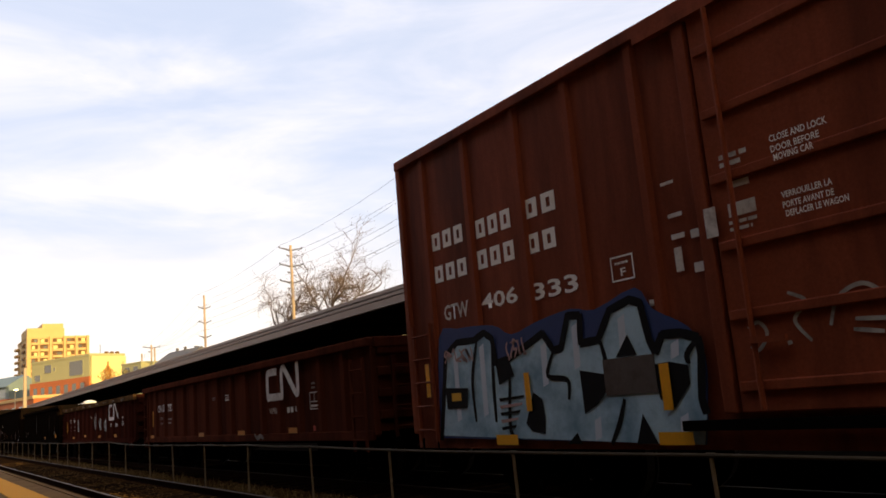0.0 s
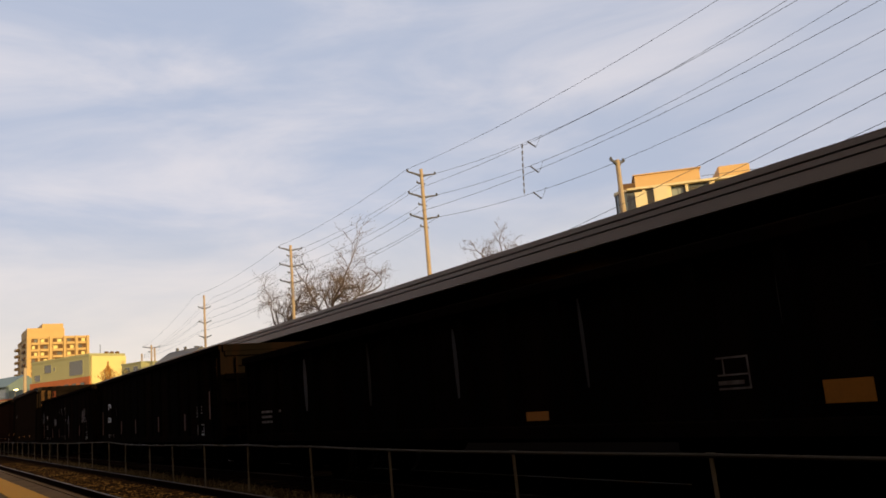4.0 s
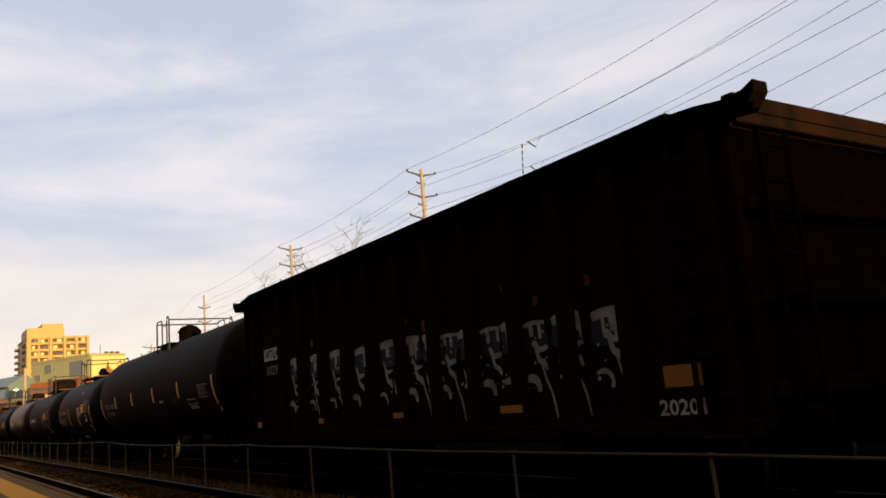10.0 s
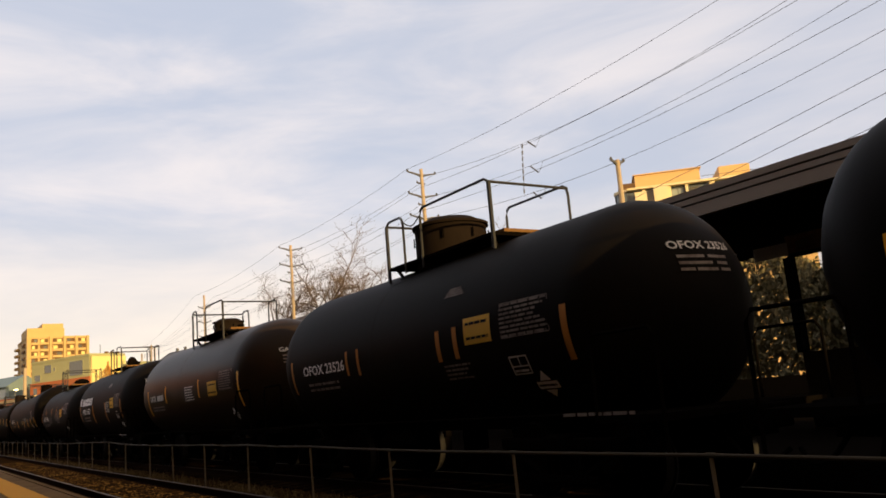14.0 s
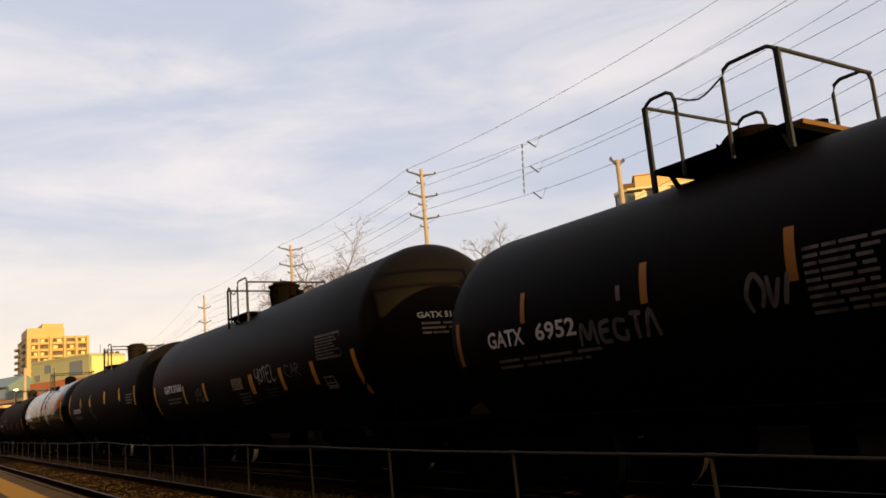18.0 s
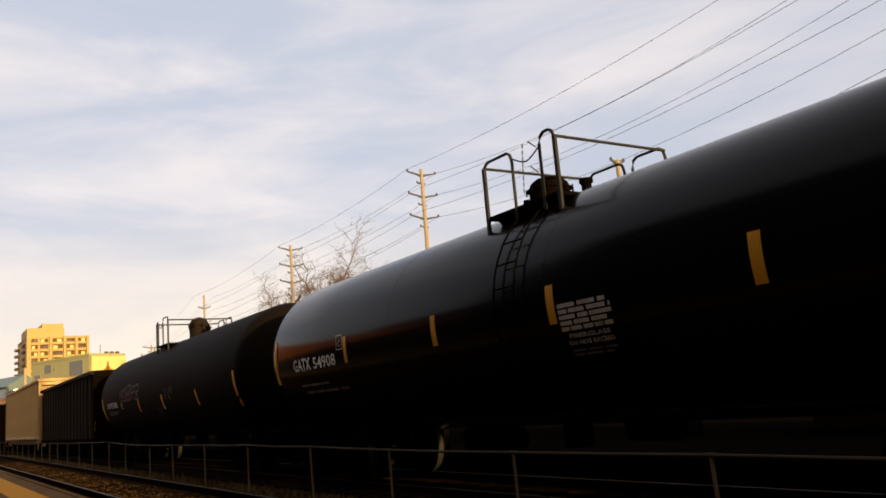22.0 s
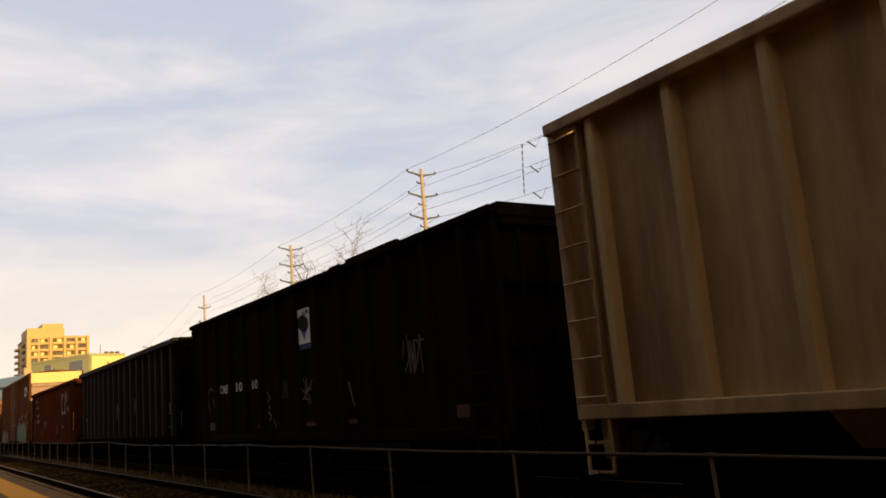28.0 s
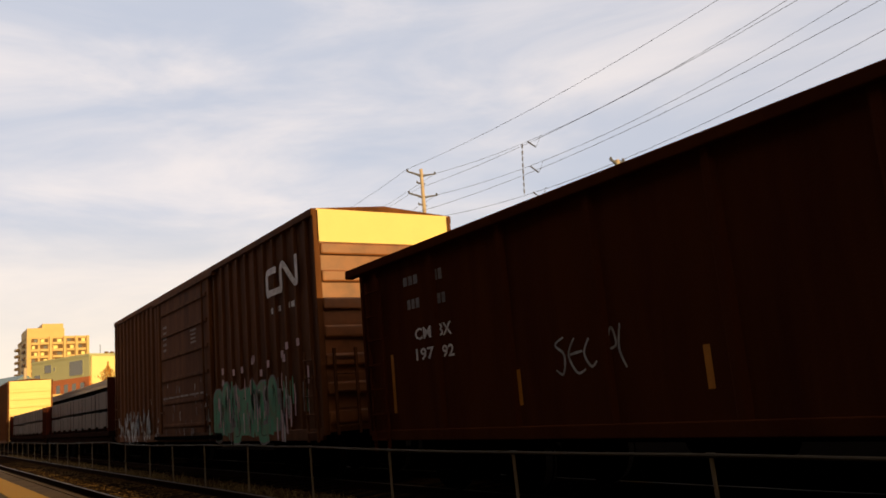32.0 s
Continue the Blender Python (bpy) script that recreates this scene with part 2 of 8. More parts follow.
# dark brown for the tower's painted shade, and for small roof parts elsewhere
M_TOWERD = mat("balcony_recess", (0.13, 0.068, 0.027), 0.85, var=0.25, scale=0.6)
# brightness of sunlit wall and windows, put into the colour
M_PALEY = mat("pale_yellow_render", (0.72, 0.62, 0.27), 0.85, var=0.12, scale=0.5)
M_GREENW = mat("pale_green_render", (0.36, 0.355, 0.19), 0.85, var=0.12, scale=0.5)
M_BRICKO = mat("orange_brick_base", (0.38, 0.115, 0.035), 0.85, var=0.25, scale=1.2)
M_PEACH = mat("peach_penthouse", (0.66, 0.43, 0.2), 0.8, var=0.12, scale=0.5)
M_GLASSB = glass("blue_green_glazing", (0.10, 0.13, 0.14))
M_GLASSD = glass("dark_window_glass", (0.085, 0.08, 0.055))
M_TEAL = mat("teal_cladding", (0.14, 0.2, 0.21), 0.6, var=0.15, scale=1)
M_SHINGLE = mat("grey_roof_shingle", (0.13, 0.13, 0.135), 0.9, var=0.25, scale=3)
M_LAMP = glow("warm_fluorescent_tube", (1.0, 0.50, 0.06), 4.0)
M_BOARD = mat("brown_notice_board", (0.42, 0.21, 0.075), 0.7, var=0.4, scale=4, second=(0.12, 0.06, 0.025), amount=0.5)
M_TOEBOARD = mat("worn_deck_board", (0.16, 0.085, 0.035), 0.85, var=0.35, scale=5, stretch=(0.3, 2, 1), gloss=0.05)
M_MANWAY = mat("rusty_manway", (0.015, 0.0105, 0.008), 0.8, var=0.4, scale=5, gloss=0.02)
M_DOME = mat("dusty_brown_dome", (0.021, 0.0165, 0.0125), 0.8, var=0.4, scale=5, gloss=0.02)
# pale base: skylight through the hung panes put into colour; also white plastic sheeting
M_FROST = mat("dusty_pale_glass", (0.80, 0.82, 0.84), 0.4, var=0.12, scale=3)
M_WEED = mat("dry_weed_blades", (0.16, 0.115, 0.05), 0.9, var=0.5, scale=6, island=True, gloss=0.0)
M_HEDGE = mat("dry_winter_leaves", (0.2, 0.18, 0.11), 0.9, var=0.6, scale=4, island=True, gloss=0.0)
M_CLEAR = bpy.data.materials.new("clear_shelter_glass")
M_CLEAR.use_nodes = True
for key, value in (("Transmission Weight", 1.0), ("Roughness", 0.02), ("IOR", 1.05)):
    M_CLEAR.node_tree.nodes["Principled BSDF"].inputs[key].default_value = value
M_CONDOC = mat("cream_condominium_concrete", (0.78, 0.66, 0.42), 0.8, var=0.12, scale=0.5)
M_RAILGLASS = glass("pale_balcony_glass", (0.30, 0.34, 0.33), 0.15)
M_LAMP2 = glow("sodium_street_light", (1.0, 0.78, 0.35), 5.0)


# ---- mesh helpers ----
def thing(name, label, category, group="", at=None):
    ob = new(name)
    if at is not None:
        ob.matrix_world = at
    return tagged(ob, label, category, group)


def part(name, bm, material, parent, label="", kind=""):
    me = bpy.data.meshes.new(name)
    bm.to_mesh(me)
    bm.free()
    me.materials.append(material)
    ob = new(name, me)
    ob.parent = parent
    return tagged(ob, label, kind=kind)


def again(ob, parent, m):
    """Another object on the same mesh."""
    o = new(ob.name.split(".")[0], ob.data)
    o.parent, o.matrix_basis = parent, m
    if "label" in ob:
        o["label"] = ob["label"]
    return o


def box(bm, x0, x1, y0, y1, z0, z1, bevel=0.0):
    v = [bm.verts.new((x, y, z)) for x in (x0, x1) for y in (y0, y1) for z in (z0, z1)]
    fs = [bm.faces.new([v[i] for i in q]) for q in ((0, 1, 3, 2), (4, 6, 7, 5), (0, 4, 5, 1), (2, 3, 7, 6), (0, 2, 6, 4), (1, 5, 7, 3))]
    if bevel:
        es = list({e for f in fs for e in f.edges})
        bmesh.ops.bevel(bm, geom=es, offset=bevel, segments=2, affect="EDGES", profile=0.5)
    return v


def boxes(*rows, bevel=0.0):
    bm = bmesh.new()
    for r in rows:
        box(bm, *r, bevel=bevel)
    return bm


def extrude_yz(bm, pts, x0, x1):
    """A prism along x of a closed outline in y, z."""
    a = [bm.verts.new((x0, y, z)) for y, z in pts]
    b = [bm.verts.new((x1, y, z)) for y, z in pts]
    n = len(pts)
    for i in range(n):
        bm.faces.new((a[i], a[(i + 1) % n], b[(i + 1) % n], b[i]))
    bm.faces.new(a)
    bm.faces.new(b[::-1])
    bmesh.ops.recalc_face_normals(bm, faces=bm.faces[:])


def tube(bm, pts, r, sides=8, r1=None):
    """A round bar through the points, its radius going from r to r1."""
    pts = [Vector(q) for q in pts]
    rings = []
    for i, q in enumerate(pts):
        d = (pts[min(i + 1, len(pts) - 1)] - pts[max(i - 1, 0)]).normalized()
        up = Vector((0, 0, 1)) if abs(d.z) < 0.9 else Vector((1, 0, 0))
        s = d.cross(up).normalized()
        u = s.cross(d)
        k = i / max(1, len(pts) - 1)
        rr = r if r1 is None else r + (r1 - r) * k
        rings.append([bm.verts.new(q + (s * math.cos(a) + u * math.sin(a)) * rr) for a in (2 * math.pi * j / sides for j in range(sides))])
    for a, b in zip(rings, rings[1:]):
        for j in range(sides):
            bm.faces.new((a[j], a[(j + 1) % sides], b[(j + 1) % sides], b[j]))
    bm.faces.new(rings[0][::-1])
    bm.faces.new(rings[-1])
    return bm


def smooth(ob, angle=40):
    for f in ob.data.polygons:
        f.use_smooth = True
    ob.data.set_sharp_from_angle(angle=radians(angle))
    return ob


def lathe_x(bm, profile, zc, sides=48):
    """A surface of revolution about a line along x at height zc; profile rows (x, r)."""
    rings = []
    for x, r in profile:
        if r < 1e-4:
            rings.append([bm.verts.new((x, 0, zc))])
        else:
            rings.append([bm.verts.new((x, r * math.cos(a), zc + r * math.sin(a))) for a in (2 * math.pi * j / sides for j in range(sides))])
    for a, b in zip(rings, rings[1:]):
        for j in range(sides):
            k = (j + 1) % sides
            q = [a[j % len(a)], a[k % len(a)], b[k % len(b)], b[j % len(b)]]
            bm.faces.new(list(dict.fromkeys(q)))
    bmesh.ops.recalc_face_normals(bm, faces=bm.faces[:])


# ---- flat marks on a car's near side ----
def on_side(bm, surf):
    """Wraps marks drawn in x, z onto a flat side at y = surf, or onto a tank given as (radius, axis height)."""
    for v in bm.verts:
        x, lift, z = v.co
        if isinstance(surf, tuple):
            r, zc = surf
            a = (z - zc) / r
            v.co = (x, -(r + 0.008 + lift) * math.cos(a), zc + (r + 0.008 + lift) * math.sin(a))
        else:
            v.co = (x - 0.95 * (surf + 1.5), surf - 0.006 - lift, z)
    return bm


def words(text, x0, x1, z0, z1, material, parent, surf, name="lettering", label="", lift=0.0):
    cu = bpy.data.curves.new("words", "FONT")
    cu.body, cu.resolution_u, cu.fill_mode, cu.offset = text, 2, "FRONT", 0.022
    ob = bpy.data.objects.new("words", cu)
    me = bpy.data.meshes.new_from_object(ob)
    bpy.data.objects.remove(ob)
    bm = bmesh.new()
    bm.from_mesh(me)
    bpy.data.meshes.remove(me)
    xs, ys = [v.co.x for v in bm.verts], [v.co.y for v in bm.verts]
    ax, bx, ay, by = min(xs), max(xs), min(ys), max(ys)
    for v in bm.verts:
        v.co = (x0 + (v.co.x - ax) / (bx - ax) * (x1 - x0), lift, z0 + (v.co.y - ay) / (by - ay) * (z1 - z0))
    return part(name, on_side(bm, surf), material, parent, label)


def patch(bm, x0, x1, z0, z1, lift=0.0, slant=0.0, n=1):
    """A plain rectangle of paint or tape, in n strips upward."""
    for i in range(n):
        a, b = z0 + (z1 - z0) * i / n, z0 + (z1 - z0) * (i + 1) / n
        s0, s1 = slant * i / n, slant * (i + 1) / n
        bm.faces.new([bm.verts.new(q) for q in ((x0 + s0, lift, a), (x1 + s0, lift, a), (x1 + s1, lift, b), (x0 + s1, lift, b))])


def tape(x0, x1, z0, z1, material, parent, surf, name="reflective_strip", label="", n=None):
    bm = bmesh.new()
    patch(bm, x0, x1, z0, z1, n=n or (8 if isinstance(surf, tuple) else 1))
    return part(name, on_side(bm, surf), material, parent, label)


def bars(x0, x1, z0, z1, rows, material, parent, surf, seed=0, name="small_print", fill=0.45, lift=0.0, words_in=4):
    """Lines of print too small to read."""
    rnd = random.Random(seed)
    bm = bmesh.new()
    step = (z1 - z0) / rows
    for i in range(rows):
        z = z1 - step * (i + 0.5)
        x = x0
        end = x0 + (x1 - x0) * (1 if i == 0 else rnd.uniform(0.75, 1))
        while x < end - 0.01:
            w = min((x1 - x0) / words_in * rnd.uniform(0.5, 1.4), end - x)
            patch(bm, x, x + w * 0.86, z - step * fill / 2, z + step * fill / 2, lift)
            x += w
    return part(name, on_side(bm, surf), material, parent, kind="stuff")


def outline(x0, x1, z0, z1, material, parent, surf, w=0.018, cross=True, name="stencil_box", lift=0.0):
    bm = bmesh.new()
    for q in ((x0, x1, z0, z0 + w), (x0, x1, z1 - w, z1), (x0, x0 + w, z0, z1), (x1 - w, x1, z0, z1)):
        patch(bm, *q, lift)
    if cross:
        zm = z0 + (z1 - z0) * 0.42
        patch(bm, x0, x1, zm, zm + w * 0.8, lift)
        patch(bm, (x0 + x1) / 2, (x0 + x1) / 2 + w * 0.8, zm, z1, lift)
        patch(bm, x0 + (x1 - x0) * 0.12, x1 - (x1 - x0) * 0.12, z0 + (z1 - z0) * 0.15, z0 + (z1 - z0) * 0.27, lift)
    return part(name, on_side(bm, surf), material, parent)


def ribbon(bm, pts, w, lift=0.0, taper=0.6):
    """A brush stroke through points (x, z)."""
    n = len(pts)
    left, right = [], []
    for i in range(n):
        a, b = pts[max(0, i - 1)], pts[min(n - 1, i + 1)]
        dx, dz = b[0] - a[0], b[1] - a[1]
        q = math.hypot(dx, dz) or 1
        k = w / 2 * (taper + (1 - taper) * math.sin(math.pi * (i + 0.5) / n))
        left.append(bm.verts.new((pts[i][0] - dz / q * k, lift, pts[i][1] + dx / q * k)))
        right.append(bm.verts.new((pts[i][0] + dz / q * k, lift, pts[i][1] - dx / q * k)))
    for i in range(n - 1):
        bm.faces.new((left[i], right[i], right[i + 1], left[i + 1]))


def curve(pts, k=5):
    """A smooth line through a few points."""
    p = [pts[0], *pts, pts[-1]]
    out = []
    for i in range(1, len(p) - 2):
        for j in range(k):
            t = j / k
            out.append(tuple(0.5 * (2 * p[i][c] + (p[i + 1][c] - p[i - 1][c]) * t + (2 * p[i - 1][c] - 5 * p[i][c] + 4 * p[i + 1][c] - p[i + 2][c]) * t * t
                                    + (3 * p[i][c] - p[i - 1][c] - 3 * p[i + 1][c] + p[i + 2][c]) * t ** 3) for c in range(len(p[0]))))
    return out + [tuple(pts[-1])]


def scrawl(x0, x1, z0, z1, material, parent, surf, seed, letters=5, w=0.03, name="graffiti_tag", lift=0.001):
    """An unreadable hand-sprayed tag."""
    rnd = random.Random(seed)
    bm = bmesh.new()
    step = (x1 - x0) / letters
    for i in range(letters):
        c = x0 + step * (i + 0.5)
        pts = [(c + rnd.uniform(-0.7, 0.7) * step, rnd.uniform(z0, z1)) for _ in range(rnd.choice((4, 5, 6)))]
        pts[0], pts[-1] = (pts[0][0], z0 + (z1 - z0) * rnd.uniform(0, 0.2)), (pts[-1][0], z1 - (z1 - z0) * rnd.uniform(0, 0.25))
        ribbon(bm, curve(pts), w, lift)
    return part(name, on_side(bm, surf), material, parent, kind="stuff")


def tag(strokes, x0, x1, z0, z1, material, parent, surf, w=0.03, name="graffiti_tag"):
    """A hand-sprayed tag: smooth strokes given in the unit square of its box."""
    bm = bmesh.new()
    for k, pts in enumerate(strokes):
        ribbon(bm, curve([(x0 + (x1 - x0) * a, z0 + (z1 - z0) * b) for a, b in pts], 6), w, 0.001 + 0.0002 * k, 0.7)
    return part(name, on_side(bm, surf), material, parent, kind="stuff")


def bubbles(x0, x1, z0, z1, n, material, parent, surf, seed, w=0.035, name="graffiti_outline"):
    """Outlines of fat rounded letters, overlapping."""
    rnd = random.Random(seed)
    step = (x1 - x0) / n
    for i in range(n):
        a, h = x0 + step * i, (z1 - z0) * (0.7 + 0.3 * i / max(1, n - 1))
        j = [rnd.uniform(-0.08, 0.08) for _ in range(6)]
        loop = [(0.15 + j[0], 0.02), (-0.08, 0.45 + j[1]), (0.12, 0.92 + j[2]), (0.6 + j[3], 1.0), (1.08, 0.62 + j[4]), (0.85, 0.1), (0.15 + j[0], 0.02)]
        bm = bmesh.new()
        ribbon(bm, curve([(a + step * u, z0 + h * v) for u, v in loop], 5), w, 0.001 + 0.0006 * i, 0.9)
        ribbon(bm, curve([(a + step * 0.4, z0 + h * 0.3), (a + step * 0.5, z0 + h * (0.6 + j[5])), (a + step * 0.62, z0 + h * 0.4)], 5), w * 0.8, 0.0013 + 0.0006 * i, 0.6)
        part(name, on_side(bm, surf), material, parent)


def zigzag(x0, x1, z0, z1, n, w, material, parent, surf, name="painted_address"):
    """A row of plain zigzag strokes, n to the row."""
    step = (x1 - x0) / n
    for i in range(n):
        a = x0 + step * i
        bm = bmesh.new()
        ribbon(bm, [(a, z1), (a + step * 0.2, z0), (a + step * 0.4, z1), (a + step * 0.6, z0), (a + step * 0.8, z1)], w, 0.0, 1.0)
        part(name, on_side(bm, surf), material, parent)


def noodle(x0, x1, z0, z1, w, material, parent, surf, name="painted_emblem", breaks=()):
    """A bent band of paint: one line that runs in a squared C, up, and down a diagonal."""
    W, H = x1 - x0, z1 - z0
    k = w / 2
    line = [(x0 + 0.34 * W, z1 - 0.20 * H), (x0 + 0.10 * W, z1 - 0.20 * H), (x0 + 0.03 * W, z1 - 0.30 * H), (x0 + 0.03 * W, z0 + 0.12 * H), (x0 + 0.09 * W, z0 + k),
            (x0 + 0.42 * W, z0 + k), (x0 + 0.48 * W, z0 + 0.14 * H), (x0 + 0.48 * W, z1 - 0.28 * H), (x0 + 0.54 * W, z1 - 0.14 * H), (x0 + 0.60 * W, z1 - 0.20 * H),
            (x0 + 0.86 * W, z0 + 0.22 * H), (x0 + 0.93 * W, z0 + 0.14 * H), (x1 - k, z0 + 0.24 * H), (x1 - k, z1 - 0.02 * H)]
    pts = curve(line, 6)
    bm = bmesh.new()
    run = []
    for q in pts:
        if any(a < (q[0] - x0) / W < b for a, b in breaks):
            if len(run) > 1:
                ribbon(bm, run, w, taper=1.0)
            run = []
        else:
            run.append(q)
    if len(run) > 1:
        ribbon(bm, run, w, taper=1.0)
    return part(name, on_side(bm, surf), material, parent)


def blocks(rows, material, parent, surf, name="painted_name"):
    """Plain letter-high blocks, (x0, x1, z0, z1, count) a row: a company's name left unlettered."""
    for x0, x1, z0, z1, n in rows:
        s = (x1 - x0) / n
        for i in range(n):
            bm = bmesh.new()
            a, b = x0 + s * i, x0 + s * (i + 0.74)
            if z1 - z0 < 0.15:
                patch(bm, a, b, z0, z1)
            else:
                w, h = (b - a) * 0.36, (z1 - z0) * 0.26
                for q in ((a, a + w, z0, z1), (b - w, b, z0, z1), (a + w, b - w, z0, z0 + h), (a + w, b - w, z1 - h, z1)):
                    patch(bm, *q)
            part(name + "_block", on_side(bm, surf), material, parent)


# ---- the large structure ----
GAUGE = 1.435
NEAR_TRACK, FAR_TRACK = 3.97, 7.5


def sheet(name, x0, x1, y0, y1, z, nx, ny, material, rough=0.0, seed=1):
    bm = bmesh.new()
    rnd = random.Random(seed)
    g = [[bm.verts.new((x0 + (x1 - x0) * i / nx, y0 + (y1 - y0) * j / ny, z + rnd.uniform(-rough, rough))) for j in range(ny + 1)] for i in range(nx + 1)]
    for i in range(nx):
        for j in range(ny):
            bm.faces.new((g[i][j], g[i + 1][j], g[i + 1][j + 1], g[i][j + 1]))
    ob = part(name, bm, material, None)
    return ob


ground = tagged(sheet("ground", -2500, 2500, -2500, 2500, -0.32, 20, 20, M_GROUND), "dull brown gravel and earth reaching the horizon", "ground", kind="structure")


def ballast(name, yc, x0, x1):
    """A bed with sloped shoulders, crowned under the ties."""
    bm = bmesh.new()
    rnd = random.Random(3)
    prof = [(-1.75, -0.3), (-1.5, -0.17), (-0.72, -0.13), (0, -0.14), (0.72, -0.13), (1.5, -0.17), (1.75, -0.3)]
    n = 240
    rows = []
    for i in range(n + 1):
        x = x0 + (x1 - x0) * i / n
        rows.append([bm.verts.new((x, yc + y, z + rnd.uniform(-0.015, 0.015))) for y, z in prof])
    for a, b in zip(rows, rows[1:]):
        for j in range(len(prof) - 1):
            bm.faces.new((a[j], b[j], b[j + 1], a[j + 1]))
    return tagged(part(name, bm, M_BALLAST, None), "brown crushed-stone track bed", "ballast", kind="structure")


near_bed = ballast("ballast_near", NEAR_TRACK, -260, 40)
ballast("ballast_far", FAR_TRACK, -260, 40)


def loose_stones(name, n, y0, y1, x0, x1, z, seed):
    """Loose stones lying on the bed, denser near the platform's end of the view."""
    rnd = random.Random(seed)
    verts, faces = [], []
    for _ in range(n):
        x, y = x1 + (x0 - x1) * rnd.random() ** 1.4, rnd.uniform(y0, y1)
        r = rnd.uniform(0.018, 0.042)
        b = len(verts)
        q = [(1, 0, 0), (-1, 0, 0), (0, 1, 0), (0, -1, 0), (0, 0, 1), (0, 0, -1)]
        turn = Euler([rnd.uniform(0, 6) for _ in range(3)]).to_matrix()
        for c in q:
            v = turn @ Vector(c) * r * rnd.uniform(0.7, 1.2)
            verts.append((x + v.x, y + v.y, z + v.z * 0.8))
        faces += [(b + i, b + j, b + k) for i, j, k in ((0, 2, 4), (2, 1, 4), (1, 3, 4), (3, 0, 4), (2, 0, 5), (1, 2, 5), (3, 1, 5), (0, 3, 5))]
    me = bpy.data.meshes.new(name)
    me.from_pydata(verts, [], faces)
    me.materials.append(M_STONE)
    return tagged(new(name, me), "loose grey-brown ballast stones beside the rails", "ballast", kind="stuff")


stones = loose_stones("ballast_stones", 9000, 2.6, 5.9, -45, -6, -0.14, 5)


def track(name, yc, x0, x1, tie_x0, tie_x1, label):
    t = tagged(new(name), label, "railway track", kind="structure")
    for side in (-1, 1):
        y = yc + side * (GAUGE / 2 + 0.036)
        bm = bmesh.new()
        extrude_yz(bm, [(y - 0.07, -0.17), (y + 0.07, -0.17), (y + 0.07, -0.155), (y + 0.012, -0.13), (y + 0.012, -0.045), (y + 0.034, -0.035),
                        (y + 0.034, -0.006), (y - 0.034, -0.006), (y - 0.034, -0.035), (y - 0.012, -0.045), (y - 0.012, -0.13), (y - 0.07, -0.155)], x0, x1)
        r = part("rail", bm, M_RAIL, t)
        bm = boxes((x0, x1, y - 0.028, y + 0.028, -0.004, 0.0))
        part("rail_head", bm, M_RAILTOP, r, "polished steel running surface")
    n = int((tie_x1 - tie_x0) / 0.55)
    first = part("tie", boxes((-0.115, 0.115, -1.3, 1.3, -0.3, -0.125), bevel=0.01), M_TIE, t)
    first.location = (tie_x0, yc, 0)
    for i in range(1, n):
        again(first, t, pose(tie_x0 + 0.55 * i, yc, random.Random(i).uniform(-0.012, 0.004), 0, 0, random.Random(i + 99).uniform(-1, 1)))
    return t


near = track("track_near", NEAR_TRACK, -260, 40, -62, 14, "near railway track with rusty rails on timber ties")
track("track_far", FAR_TRACK, -260, 40, -40, 2, "far railway track under the passing freight train")

def dry_weeds(name, n, y0, y1, x0, x1, seed):
    """Thin dry blades in tufts."""
    rnd = random.Random(seed)
    verts, faces = [], []
    for _ in range(n):
        cx, cy = x1 + (x0 - x1) * rnd.random() ** 1.3, rnd.uniform(y0, y1)
        for _ in range(rnd.randint(4, 9)):
            x, y = cx + rnd.gauss(0, 0.06), cy + rnd.gauss(0, 0.06)
            h, a = rnd.uniform(0.05, 0.2), rnd.uniform(0, 6.3)
            lx, ly = rnd.gauss(0, 0.06), rnd.gauss(0, 0.06)
            w = 0.006
            k = len(verts)
            verts += [(x - w * math.cos(a), y - w * math.sin(a), -0.2), (x + w * math.cos(a), y + w * math.sin(a), -0.2), (x + lx, y + ly, -0.17 + h)]
            faces.append((k, k + 1, k + 2))
    me = bpy.data.meshes.new(name)
    me.from_pydata(verts, [], faces)
    me.materials.append(M_WEED)
    return tagged(new(name, me), "dry brown weeds along the fence between the tracks", "weeds", kind="stuff")


weeds = dry_weeds("weeds", 900, 4.9, 5.7, -60, -5, 6)

# near platform: concrete slab with a worn yellow strip near its edge
plat = tagged(new("platform_near"), "low concrete station platform with a worn yellow safety strip", "platform", kind="structure")
part("platform_slab", boxes((-140, 25, -6.5, 2.36, -0.3, 0.2)), M_CONCRETE, plat)
for i in range(28):
    x = -140 + 6 * i
    part("tactile_strip", boxes((x, x + 5.985, 1.50, 1.98, 0.19, 0.207)), M_STRIP, plat)
part("platform_edge", boxes((-140, 25, 2.30, 2.40, 0.06, 0.214)), M_CONCRETE, plat)
# unseen wall, added to cut low skylight from behind the platform
tagged(part("wall_south", boxes((-140, -24, -6.9, -6.5, -0.3, 5.0)), M_BRICKW, None), "unseen brown wall added to cut skylight from behind the platform", "wall", kind="structure")
# unseen wall in place of sunlit buildings, added for the glossy tanks to reflect
tagged(part("wall_west", boxes((-150.4, -150, -95, -6.95, -0.3, 27.0)), M_WESTW, None), "unseen brown wall added for a warm sunlit band in tank reflections", "wall", kind="structure")
# unseen tall wall and roof, added so the nearer cars get less skylight
tagged(part("wall_south_tall", boxes((-23.99, 150, -5.0, -4.6, -0.3, 18.0)), M_BRICKW, None), "unseen tall brown wall added to keep skylight off the train", "wall", kind="structure")
